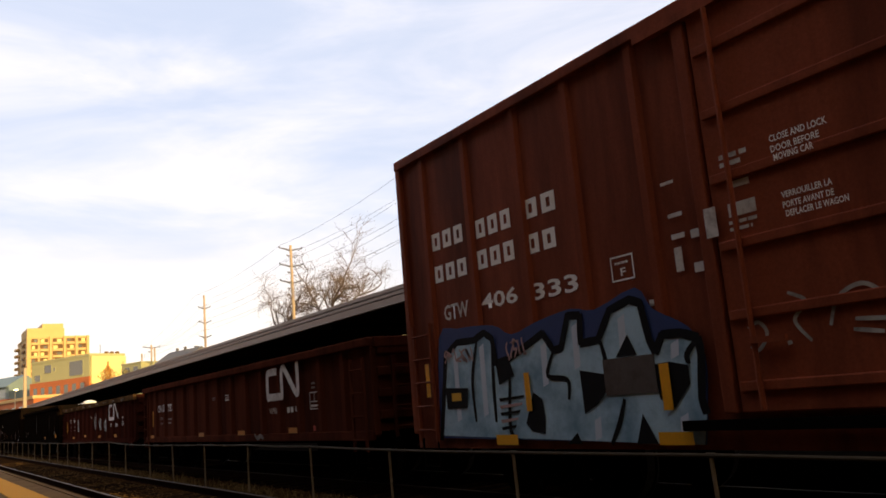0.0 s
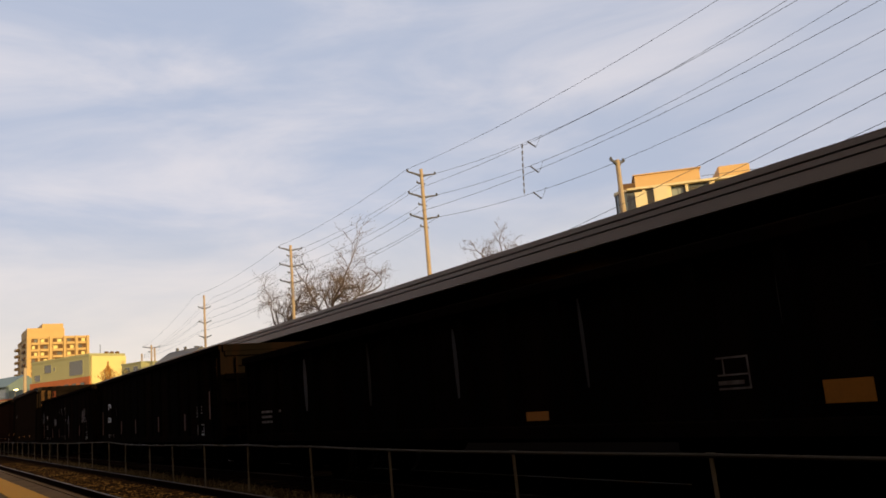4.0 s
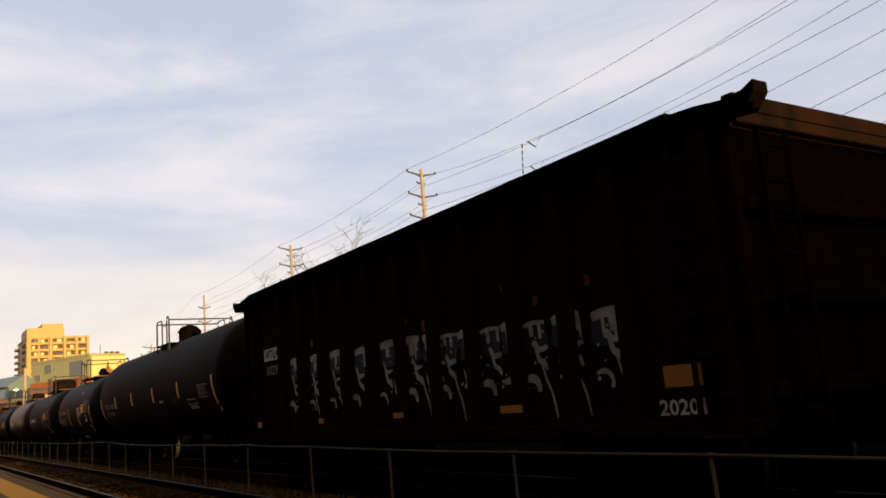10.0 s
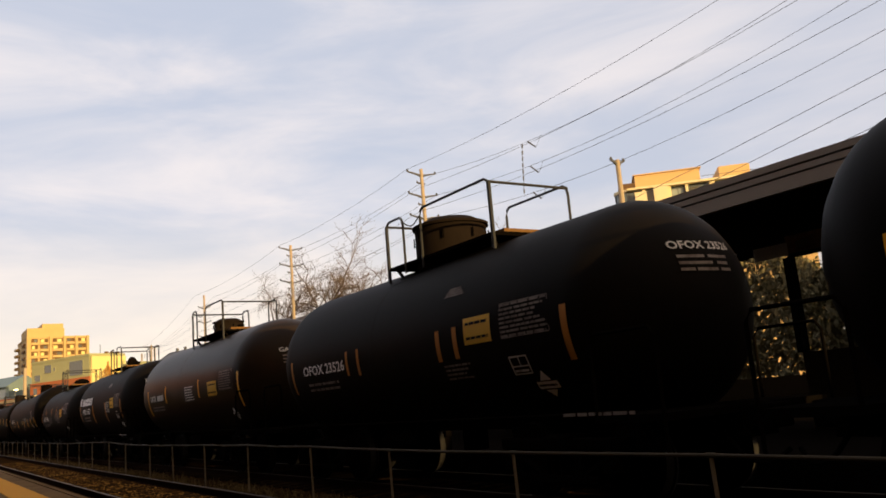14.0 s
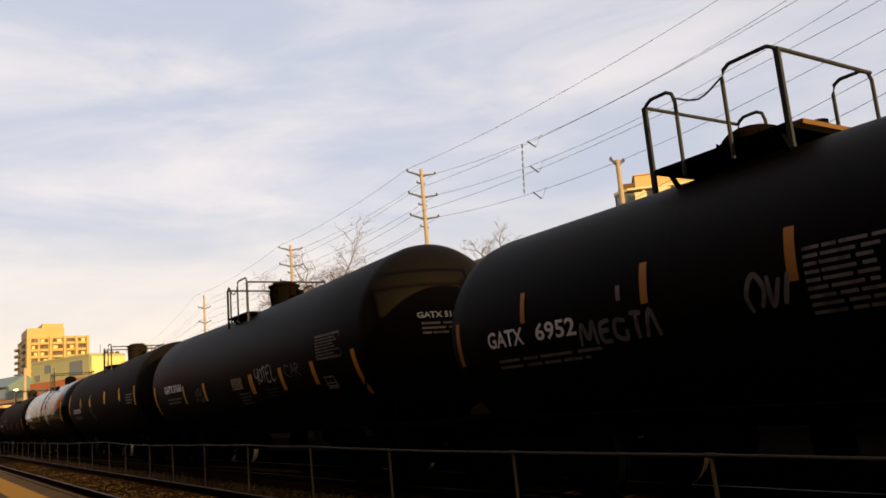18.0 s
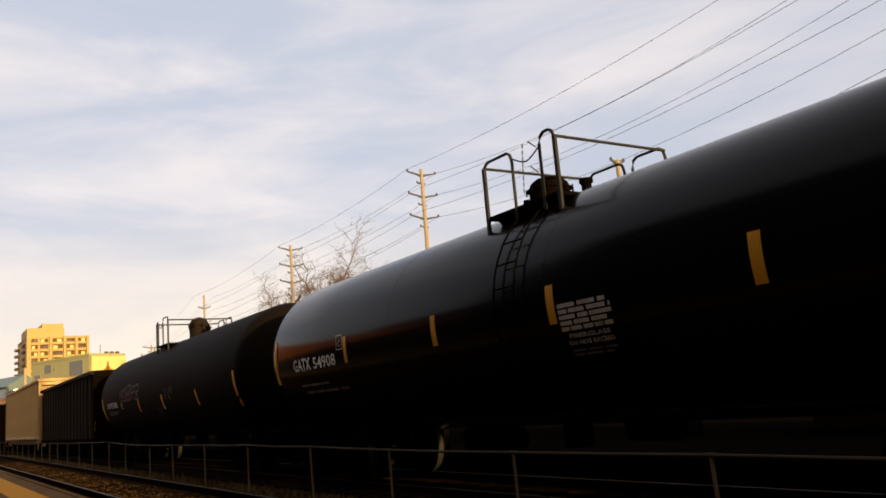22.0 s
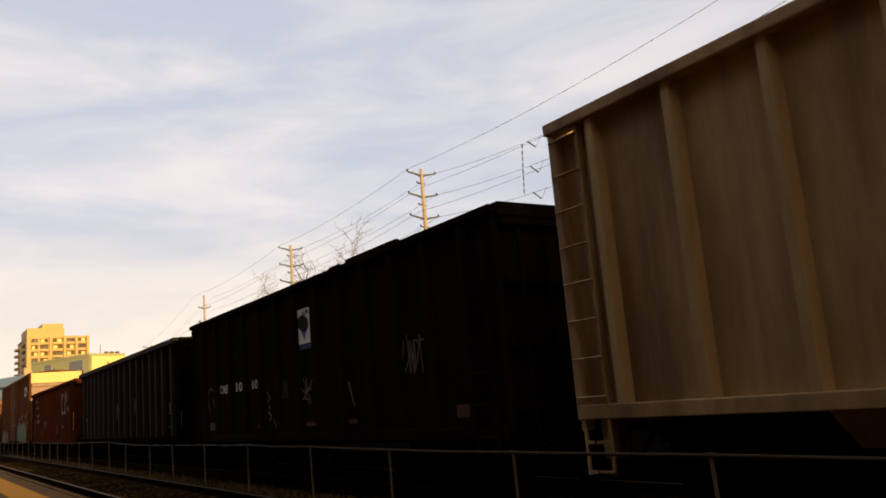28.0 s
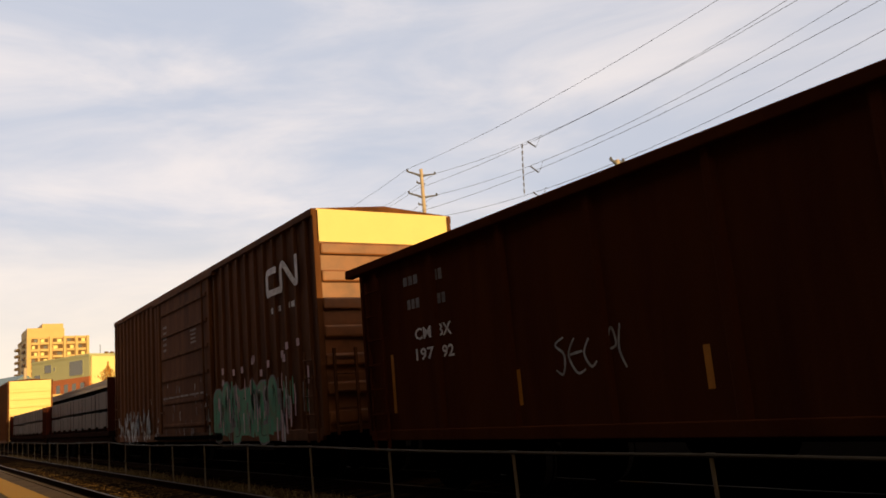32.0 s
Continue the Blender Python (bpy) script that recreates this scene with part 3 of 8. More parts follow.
tagged(part("roof_south", boxes((-23.9, 150, -4.598, -0.35, 4.7, 4.95)), M_SOFFIT, None), "unseen dark roof added to keep skylight off the train", "roof", kind="structure")

GRADE = pose(0, 0, 0, 0, 0.19, 0)      # the near side climbs a little away from the station
for ob in (near, near_bed, stones, weeds, plat):
    ob.matrix_world = GRADE

# fence between the tracks
FENCE_Y = 5.4
fence = tagged(new("fence"), "low galvanised pipe fence between the two tracks", "fence", kind="structure")
frnd = random.Random(8)
post_z = {-41.6: 0.814, -39.2: 0.812, -36.5: 0.80, -33.86: 0.818, -31.22: 0.835, -28.3: 0.84, -25.9: 0.77, -22.96: 0.74, -20.7: 0.75, -18.1: 0.758, -15.35: 0.76, -12.42: 0.737, -9.82: 0.70, -7.1: 0.69, -4.5: 0.69, -1.8: 0.69, 0.9: 0.69, 3.5: 0.69}
for k in range(1, 15):
    post_z[-41.6 - 2.66 * k] = 0.814 + 0.01 * k + frnd.uniform(-0.008, 0.008)
post_x = sorted(post_z)
for x in post_x:
    lean = frnd.uniform(-0.01, 0.05)
    bm = bmesh.new()
    tube(bm, [(x + lean, FENCE_Y, -0.3), (x + lean * 0.3, FENCE_Y, 0.3), (x, FENCE_Y, post_z[x] - 0.02)], 0.017, 8)
    fp = part("fence_post", bm, M_FPOST, fence)
    bm = bmesh.new()
    tube(bm, [(x - 0.045, FENCE_Y, post_z[x]), (x + 0.045, FENCE_Y, post_z[x])], 0.022, 8)
    part("post_cap", bm, M_FENCE, fp)
for a, b in zip(post_x, post_x[1:]):
    bm = bmesh.new()
    s = frnd.uniform(0.0, 0.015)
    tube(bm, [(a, FENCE_Y, post_z[a]), ((a + b) / 2, FENCE_Y, (post_z[a] + post_z[b]) / 2 - s), (b, FENCE_Y, post_z[b])], 0.0165, 8)
    part("top_rail", bm, M_FENCE, fence)

# far platform with its long canopy
fplat = tagged(new("platform_far"), "far station platform behind the train", "platform", kind="structure")
part("platform_slab", boxes((-110, 25, 9.35, 40, -0.3, 0.2)), M_ASPHALT, fplat)
canopy = thing("platform_canopy", "long flat platform canopy with a grey ribbed metal fascia", "canopy")
CX0, CX1 = -104, 22
for z0, z1, out in ((3.862, 4.060, 0.0), (4.088, 4.174, 0.012), (4.202, 4.286, 0.024)):
    part("fascia_board", boxes((CX0, CX1, 10.6 - out, 10.72, z0, z1)), M_FASCIA, canopy)
part("fascia_backing", boxes((CX0, CX1, 10.722, 10.78, 3.87, 4.28)), M_DARKINK, canopy)
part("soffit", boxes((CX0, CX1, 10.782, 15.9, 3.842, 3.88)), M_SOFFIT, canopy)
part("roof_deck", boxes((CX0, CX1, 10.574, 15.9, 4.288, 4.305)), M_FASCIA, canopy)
# extra canopy depth, added only to stop low sun reaching the far platform
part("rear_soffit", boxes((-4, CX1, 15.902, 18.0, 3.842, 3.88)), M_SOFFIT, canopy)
part("rear_roof_deck", boxes((-4, CX1, 15.902, 18.0, 4.288, 4.305)), M_FASCIA, canopy)
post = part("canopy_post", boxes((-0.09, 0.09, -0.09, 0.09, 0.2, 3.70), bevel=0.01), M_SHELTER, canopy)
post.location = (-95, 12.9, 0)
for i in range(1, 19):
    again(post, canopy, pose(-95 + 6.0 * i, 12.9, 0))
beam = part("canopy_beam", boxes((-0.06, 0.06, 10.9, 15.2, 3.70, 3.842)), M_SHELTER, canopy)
beam.location = (-95, 0, 0)
for i in range(1, 19):
    again(beam, canopy, pose(-95 + 6.0 * i, 0, 0))

wall_n = tagged(new("wall_north"), "dark glazed station shelter wall under the canopy", "wall", kind="structure")
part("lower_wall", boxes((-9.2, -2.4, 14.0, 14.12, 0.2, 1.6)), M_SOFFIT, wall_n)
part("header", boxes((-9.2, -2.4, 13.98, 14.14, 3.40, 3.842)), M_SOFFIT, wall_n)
for i in range(5):
    x = -9.2 + 1.7 * i
    part("mullion", boxes((x - 0.07, x + 0.07, 13.95, 14.15, 1.6, 3.40)), M_SHELTER, wall_n)
    if i < 4:
        part("transom", boxes((x + 0.07, x + 1.63, 13.99, 14.11, 2.50, 2.56)), M_SHELTER, wall_n)
        for z0, z1 in ((1.6, 2.5), (2.56, 3.40)):
            pane = part("window_pane", boxes((x + 0.075, x + 1.625, 14.04, 14.05, z0 + 0.004, z1 - 0.004)), M_CLEAR, wall_n)
            pane.visible_shadow = False


boards = thing("notice_boards", "row of worn brown notice boards fixed to the shelter wall", "notice board")
brnd = random.Random(12)
BOARD_Z = 3.46
for i in range(7):
    x = -9.15 + 0.86 * i
    b = part("board", boxes((x, x + 0.8, 13.925, 13.948, BOARD_Z, BOARD_Z + 0.34 + brnd.uniform(-0.03, 0.03)), bevel=0.006), M_BOARD, boards)
    for k in range(2):
        u, v = x + brnd.uniform(0.05, 0.5), BOARD_Z + brnd.uniform(0.04, 0.16)
        part("paper", boxes((u, u + brnd.uniform(0.1, 0.22), 13.915, 13.924, v, v + brnd.uniform(0.08, 0.16))), M_GWORN, b, "yellowed paper notice")


def dry_hedge(name, x0, x1, y0, y1, h, n, seed):
    """A dry hedge: many small leaves on an uneven body with gaps."""
    rnd = random.Random(seed)
    verts, faces = [], []
    for _ in range(n):
        x = rnd.uniform(x0, x1)
        top = h * (0.7 + 0.3 * math.sin(x * 1.3) * math.sin(x * 0.37 + 1))
        p = Vector((x, rnd.uniform(y0, y1), top * rnd.random() ** 0.8))
        turn = Euler([rnd.uniform(0, 6.3) for _ in range(3)]).to_matrix()
        s = rnd.uniform(0.05, 0.13)
        k = len(verts)
        for q in ((-s, 0, 0), (0, -s * 0.5, 0), (s, 0, 0), (0, s * 0.5, 0.02)):
            verts.append(p + turn @ Vector(q))
        faces.append((k, k + 1, k + 2, k + 3))
    me = bpy.data.meshes.new(name)
    me.from_pydata([tuple(v) for v in verts], [], faces)
    me.materials.append(M_HEDGE)
    return tagged(new(name, me), "dry brown-green hedge behind the station shelter", "hedge", kind="stuff")


dry_hedge("hedge", -46, 2, 18.5, 20.5, 5.4, 150000, 4)
# dark wall added to hide the bright hedge foot below the cars
tagged(part("wall_hedge", boxes((-46, 2, 18.1, 18.3, -0.3, 1.15)), M_SOFFIT, None), "low dark wall added to darken the view under the train", "wall", kind="structure")

lamp = thing("fluorescent_light", "lit fluorescent tube light under the canopy", "ceiling light")
part("housing", boxes((-0.75, 0.75, -0.11, 0.11, 0.075, 0.13), bevel=0.008), M_SHELTER, lamp)
for s in (-1, 1):
    part("tube", tube(bmesh.new(), [(-0.7, s * 0.06, 0.03), (0.7, s * 0.06, 0.03)], 0.045, 12), M_LAMP, lamp, "glowing warm yellow tube")
    part("end_cap", boxes((s * 0.725 - 0.025, s * 0.725 + 0.025, -0.09, 0.09, -0.01, 0.075)), M_SHELTER, lamp)
    part("hanger", tube(bmesh.new(), [(s * 0.5, 0, 0.13), (s * 0.5, 0, 0.45)], 0.012, 6), M_SHELTER, lamp)
lamp.matrix_world = pose(-13.5, 12.76, 3.42, 0, 0, 90)
# opaque panes, whose pale colour stands for sky glowing through them
strip = thing("hanging_glass_panels", "row of glass panels under the canopy, coloured pale for light behind them", "window")
for i in range(6):
    x = -13.4 + 0.74 * i + (0.35 if i == 5 else 0)
    part("panel", boxes((x, x + 0.70, 13.2, 13.215, 3.32, 3.56)), M_FROST, strip)
    part("hanger", boxes((x + 0.33, x + 0.36, 13.2, 13.215, 3.56, 3.80)), M_SHELTER, strip)


# ---- poles and wires ----
def pole(x, y, top, arms, label):
    p = thing("utility_pole", label, "utility pole", "wooden poles along the line", pose(x, y, 0))
    part("shaft", tube(bmesh.new(), [(0, 0, -0.3), (0.02, 0, top * 0.5), (0, 0, top)], 0.24, 10, 0.15), M_WOODP, p)
    for z, reach, lift in arms:
        for s in (-1, 1):
            bm = bmesh.new()
            tube(bm, [(0, s * 0.14, z - 0.12), (0, s * reach * 0.5, z + lift * 0.2), (0, s * reach, z + lift)], 0.11, 6, 0.065)
            a = part("arm", bm, M_ARM, p)
            bm = bmesh.new()
            for k in range(4):
                tube(bm, [(0, s * reach, z + lift + 0.06 * k), (0, s * reach, z + lift + 0.06 * k + 0.03)], 0.12 - 0.016 * k, 8)
            part("insulator", bm, M_ARM, a, "stacked grey insulator")
        if reach > 1:
            st = part("stub_arm", tube(bmesh.new(), [(0, 0.3, z - 0.86), (0, -0.5, z - 0.80)], 0.07, 6), M_ARM, p)
            part("insulator", tube(bmesh.new(), [(0, -0.5, z - 0.82), (0, -0.5, z - 0.62)], 0.085, 8, 0.05), M_ARM, st, "stacked grey insulator")
    return p


ARMS = lambda z: [(z - 0.5, 1.45, 0.16), (z - 2.5, 1.45, 0.16), (z - 4.5, 1.45, 0.16)]
pole(-59.51, 38, 21.71, ARMS(21.71), "tall sunlit wooden power pole with three pairs of arms")
pole(-90.09, 38, 20.97, ARMS(20.97), "tall sunlit wooden power pole behind a bare tree")
pole(-125.12, 38, 20.21, [(18.2, 0.9, 0.14), (15.95, 0.9, 0.14), (13.7, 0.9, 0.14)], "wooden power pole far down the line")
pole(-158.92, 38, 15.85, [(15.35, 1.5, 0.1)], "short wooden pole far down the line")
pole(-166.62, 38, 14.9, [], "short wooden pole far down the line")
pole(-162.62, 39.5, 15.57, [], "short wooden pole far down the line")
pole(-15.85, 38, 22.38, ARMS(22.38), "tall wooden power pole with three pairs of arms")
pole(-35.87, 38, 15.51, [(15.35, 0.55, 0.1)], "short wooden pole with one small arm")
far_pole = pole(-94.62, 9.95, 8.02, [], "slim pole standing beside the far end of the platform")


def wire(pts, sag, name="power_line", r=0.015):
    bm = bmesh.new()
    line = []
    for (a, b), s in zip(zip(pts, pts[1:]), sag):
        a, b = Vector(a), Vector(b)
        for j in range(14):
            t = j / 14
            q = a.lerp(b, t)
            q.z -= s * 4 * t * (1 - t)
            line.append(q)
    line.append(Vector(pts[-1]))
    tube(bm, line, r, 4)
    return tagged(part(name, bm, M_WIRE, None), "dark overhead power line strung between wooden poles", "power line", "overhead lines")


# each line: y, height below a pole's top, sag in the nearest span, further drop at the nearest pole
LINES = [(36.55, 0.12, 0.9, 0.0), (39.45, 0.30, 1.65, 0.0), (37.5, 1.85, 0.95, 0.25), (39.45, 2.30, 1.6, 0.0), (37.5, 3.95, 1.0, 0.4), (39.45, 4.35, 1.55, 0.45), (37.5, 5.6, 0.9, 0.0)]
for y, dz, sag, low in LINES:
    far = [(-158.92, 38 + math.copysign(1.4, y - 38), 15.47)] if dz in (0.12, 0.30, 4.35) else [(-166.62, 38, 14.6 - 0.1 * dz)]
    near = [] if dz > 5 else [(-15.85, y, 22.38 - dz - low), (30, y, 23.0 - dz - low)]
    wire([*far, (-125.12, y, 20.21 - dz), (-90.09, y, 20.97 - dz), (-59.51, y, 21.71 - dz), *near], [0.6, 0.6, 0.5, sag, 0.6], r=0.0155)
for y, z0, z1, z2 in ((37.5, 11.4, 14.85, 17.2), (38.6, 10.4, 14.25, 16.5), (38.6, 9.6, 12.9, 15.2)):
    wire([(-46, y, z0), (-16, y, z1), (30, y, z2)], [0.2, 0.3], r=0.017)


def line_z(level, x):
    """Height of a far line between the two nearer poles."""
    t = (x + 59.51) / 43.66
    return 21.71 - level + 0.67 * t - 6.45 * t * (1 - t)


LEVELS = (0.30, 2.30, 4.35)
for x0, z0, x1, z1 in ((-46.95, line_z(LEVELS[0], -46.95), -47.15, line_z(LEVELS[1], -47.15)), (-47.15, line_z(LEVELS[1], -47.15), -47.3, line_z(LEVELS[2], -47.3)),
                       *((-46.25, line_z(q, -46.25), -45.35, line_z(q, -46.25) - 0.75) for q in LEVELS)):
    st = thing("insulator_string", "dark string of insulators hung from power lines", "insulator", "insulator strings", pose(x0, 39.5, z0))
    end = Vector((x1 - x0, 0, z1 - z0))
    for k in range(4):
        part("insulator", tube(bmesh.new(), [end * (k / 4 + 0.03), end * (k / 4 + 0.18)], 0.06, 6), M_ARM, st)
    part("link", tube(bmesh.new(), [(0, 0, 0), end], 0.016, 4), M_WIRE, st)
for q in LEVELS:
    z = line_z(q, -46.25)
    wire([(-45.35, 39.5, z - 0.75), (-44.85, 39.5, z - 0.2), (-44.65, 39.5, line_z(q, -44.65))], [0.05, -0.1], "jumper_wire", 0.016)


# ---- bare trees ----
def bare_tree(x, y, height, spread, seed, lean=0.0, fork_at=0.34, reach=0.235, last=7, label="bare brown tree with fine spreading twigs", limbs_at=None):
    rnd = random.Random(seed)
    t = thing("bare_tree", label, "tree", "bare trees beyond the canopy", pose(x, y, -0.3))
    trunk, limbs, twigs = bmesh.new(), bmesh.new(), bmesh.new()
    tv, tf = [], []

    def twig(a, b, r0, r1):
        d = (b - a).normalized()
        s = d.cross(Vector((0.3, 0.7, 0.2))).normalized()
        u = s.cross(d)
        n = len(tv)
        for q, r in ((a, r0), (b, r1)):
            for k in range(3):
                ang = 2.094 * k
                tv.append(q + (s * math.cos(ang) + u * math.sin(ang)) * r)
        for k in range(3):
            j = (k + 1) % 3
            tf.append((n + k, n + j, n + 3 + j, n + 3 + k))

    def grow(a, d, length, r, depth):
        n = 4
        pts = [a]
        dirn = d.normalized()
        for i in range(n):
            dirn = (dirn + Vector((rnd.gauss(0, 0.24), rnd.gauss(0, 0.24), rnd.gauss(0.0, 0.16)))).normalized()
            pts.append(pts[-1] + dirn * length / n)
        if depth < 3:
            tube(limbs, pts, r, 6, r * 0.55)
        else:
            for q, w in zip(pts, pts[1:]):
                twig(q, w, max(r, 0.009), max(r * 0.75, 0.007))
        if depth >= last:
            return
        kids = 3 if depth < 5 else 3
        for k in range(kids):
            at = pts[-1] if k == 0 else pts[rnd.choice((1, 2, 3))]
            ax = Vector((rnd.gauss(0, 1), rnd.gauss(0, 1), rnd.gauss(0, 0.6))).normalized()
            nd = (dirn * 1.0 + ax * rnd.uniform(0.6, 1.15)).normalized()
            nd = Vector((nd.x, nd.y, nd.z + 0.05)).normalized()
            grow(at, nd, length * rnd.uniform(0.60, 0.80), r * 0.55, depth + 1)

    fork = height * fork_at
    tube(trunk, [(0, 0, 0), (lean * 0.3, 0, fork * 0.5), (lean, 0, fork)], height * 0.022, 10, height * 0.015)
    for ax, az, k in limbs_at or ():
        grow(Vector((lean, 0, fork * rnd.uniform(0.9, 1))), Vector((ax, rnd.uniform(-0.35, 0.35), az)), height * reach * k, height * 0.0095 * k, 1)
    for k in range(0 if limbs_at else 4):
        ang = k * 1.57 + rnd.uniform(-0.4, 0.4)
        grow(Vector((lean, 0, fork * rnd.uniform(0.85, 1))), Vector((math.cos(ang) * spread, math.sin(ang) * spread, 1.0)), height * reach, height * 0.011 * min(1, reach / 0.2), 1)
    part("trunk", trunk, M_BARK, t)
    smooth(part("limbs", limbs, M_BARK, t))
    me = bpy.data.meshes.new("twigs")
    me.from_pydata([tuple(v) for v in tv], [], tf)
    me.materials.append(M_BARK)
    ob = new("twig_crown", me)
    ob.parent = t
    tagged(ob, kind="stuff")
    twigs.free()
    return t


bare_tree(-105.0, 43, 21.5, 1.0, 11, -0.5, fork_at=0.58, reach=0.205, last=7, limbs_at=((-0.95, 0.75, 1.0), (-0.45, 1.0, 1.0), (0.15, 1.0, 0.9), (-1.0, 0.25, 0.8), (0.6, 0.8, 0.7)))
bare_tree(-91.8, 43, 23.2, 0.8, 24, 0.3, fork_at=0.52, reach=0.2, last=7, label="large bare tree with two spreading leaders", limbs_at=((-0.42, 1.0, 1.15), (-0.95, 0.62, 0.85), (0.75, 0.8, 1.15), (0.95, 0.45, 0.8), (-0.05, 1.0, 0.9), (0.35, 1.0, 0.8)))
bare_tree(-57.3, 44, 17.6, 0.8, 6, fork_at=0.72, reach=0.112, last=6)
bare_tree(-50.7, 45, 16.2, 0.9, 9, fork_at=0.74, reach=0.09, last=6)


# ---- buildings beyond ----
def tower():
    t = thing("apartment_tower", "sunlit buff concrete apartment tower with stacked balconies", "apartment building", at=pose(-401.1, 42.6, 1.74))
    W, Dp, T = 25.7, 34.0, 41.6
    part("wall", boxes((-Dp, 0, 0, W, -2.4, T)), M_TOWER, t)
    part("penthouse", boxes((-24, -1.5, 0.4, 15.6, T, T + 4.0)), M_TOWER, t)
    part("parapet", boxes((-Dp - 0.15, 0.15, -0.15, W + 0.15, T - 0.9, T + 0.02)), M_TOWER, t)
    # columns of balconies between full-height fins; the two columns by the corner are shallower
    columns = ((1.9, 4.6, 0.5), (5.4, 8.7, 0.95), (10.5, 14.7, 0.95), (16.2, 19.6, 0.95), (20.9, 24.4, 0.95))
    for f in range(13):
        z = T - 3.5 - f * 2.95
        for k, (y0, y1, out) in enumerate(columns):
            # no real hollow: a thin dark panel paints the shade of the recess
            rec = part("balcony_recess", boxes((0.01, 0.03, y0, y1, z + 0.02, z + 2.75)), M_TOWERD, t)
            part("balcony", boxes((0.031, out, y0, y1, z - 0.14, z + 0.02), (out - 0.09, out, y0, y1, z + 0.02, z + 0.9)), M_TOWER, t)
            a = y0 + (0.3 if (f * 3 + k) % 2 else (y1 - y0) * 0.45)
            # two windows in three are coloured pale yellow to look lit
            part("window", boxes((0.031, 0.06, a, a + (y1 - y0) * 0.42, z + 0.95, z + 2.35)), M_PALEY if (f + 2 * k) % 3 else M_GLASSD, rec)
        part("side_balcony", boxes((-33.5, -27, -1.6, 0, z - 0.12, z + 0.9)), M_TOWER, t)
        # these take the dark brown too, as the tower's shaded side
        part("side_balcony", boxes((-12.0, -4.0, -0.7, 0, z - 0.12, z + 0.9)), M_TOWERD, t)
    for y in (0.0, 9.1, 14.9, 19.8, 24.6):
        part("fin", boxes((0.02, 1.2, y, y + 1.05, -2.4, T)), M_TOWER, t)
    part("penthouse_upper", boxes((-22, -2.2, 6.5, 15.2, T + 4.0, T + 6.0)), M_TOWER, t)
    part("roof_box", boxes((-30, -16, 8, 16, T, T + 2.6)), M_TOWERD, t)
    return t


tower()


def green_block():
    t = thing("low_block", "pale green rendered building on an orange brick base", "building", at=pose(-164.1, 28.0, 0.7, 0, 0, 25))
    # local x runs back along the long wall, y to its left
    part("wall", boxes((-18.5, 0, 0, 7.6, 10.2, 14.2)), M_GREENW, t)
    part("base", boxes((-18.8, 0.2, -0.2, 7.8, -1.2, 10.2)), M_BRICKO, t)
    part("parapet", boxes((-18.6, 0.1, -0.1, 7.7, 14.0, 14.45)), M_GREENW, t)
    # a brighter copy of the end wall, coloured for the sun on it
    part("sunny_wing", boxes((0.21, 0.6, 0.1, 7.5, 8.8, 13.9)), M_PALEY, t, "end wall panel with sunlight painted in as pale yellow")
    for x, w, z, h in ((-14.2, 2.3, 11.9, 1.5), (-17.5, 2.0, 10.5, 1.2), (-6.2, 4.2, 10.7, 2.7), (-11.3, 0.6, 12.1, 0.7)):
        wd = part("window", boxes((x, x + w, -0.02, 0.06, z, z + h)), M_GLASSD, t)
        part("window_frame", boxes((x - 0.08, x, -0.06, 0.06, z - 0.08, z + h + 0.08), (x + w, x + w + 0.08, -0.06, 0.06, z - 0.08, z + h + 0.08), (x, x + w, -0.06, 0.06, z + h, z + h + 0.08), (x, x + w, -0.1, 0.06, z - 0.08, z)), M_GREENW, wd)
    for i in range(7):
        x = -17.5 + 2.5 * i
        part("base_window", boxes((x, x + 1.2, -0.24, -0.18, 7.6, 9.2)), M_GLASSD, t)
    for i in range(3):
        part("roof_vent", boxes((-1.2, -0.7, 4 + 1.2 * i, 4.6 + 1.2 * i, 14.2, 14.9)), M_TOWERD, t)
    part("mast", tube(bmesh.new(), [(-1, 3, 14.4), (-1, 3, 16.2)], 0.06, 6), M_ARM, t)
    return t


green_block()

teal = thing("glass_annex", "teal glazed annex with a pitched blue-green roof", "building", at=pose(-214.0, 15.5, -2.0, 0, 0, 20))
part("wall", boxes((-26, 8, 0, 8, 1.0, 11.3)), M_BRICKO, teal)
part("glazing", boxes((-26, 8, 0.3, 7.7, 11.3, 14.0)), M_TEAL, teal)
for i in range(8):
    part("window", boxes((-25 + 4.1 * i, -22 + 4.1 * i, 0.22, 0.31, 11.6, 13.5)), M_GLASSB, teal)
bm = bmesh.new()
extrude_yz(bm, [(-0.4, 14.0), (8.4, 14.0), (4.0, 16.6)], -26, 8)
part("roof", bm, M_TEAL, teal)

brick_row = thing("brick_building", "long low orange brick building at the end of the tracks", "building", at=pose(-149.6, 17.0, 0.7, 0, 0, 10))
part("wall", boxes((-60, 0, 0, 10, -1.2, 6.4)), M_BRICKO, brick_row)
part("parapet", boxes((-60.2, 0.2, -0.2, 10.2, 6.2, 6.7)), M_TOWER, brick_row)
for i in range(14):
    part("window", boxes((-58 + 4.2 * i, -56.2 + 4.2 * i, -0.03, 0.04, 3.4, 5.2)), M_GLASSD, brick_row)
for i in range(3):
    part("window", boxes((-0.04, 0.03, 1 + 3 * i, 2.6 + 3 * i, 3.2, 5.0)), M_GLASSD, brick_row)

slamp = thing("street_lamp", "lit street lamp on a tall mast", "street lamp", at=pose(-129.6, 12.4, 1.35))
part("mast", tube(bmesh.new(), [(0, 0, -1.8), (0, 0, 6.0)], 0.09, 8, 0.06), M_STEELG, slamp)
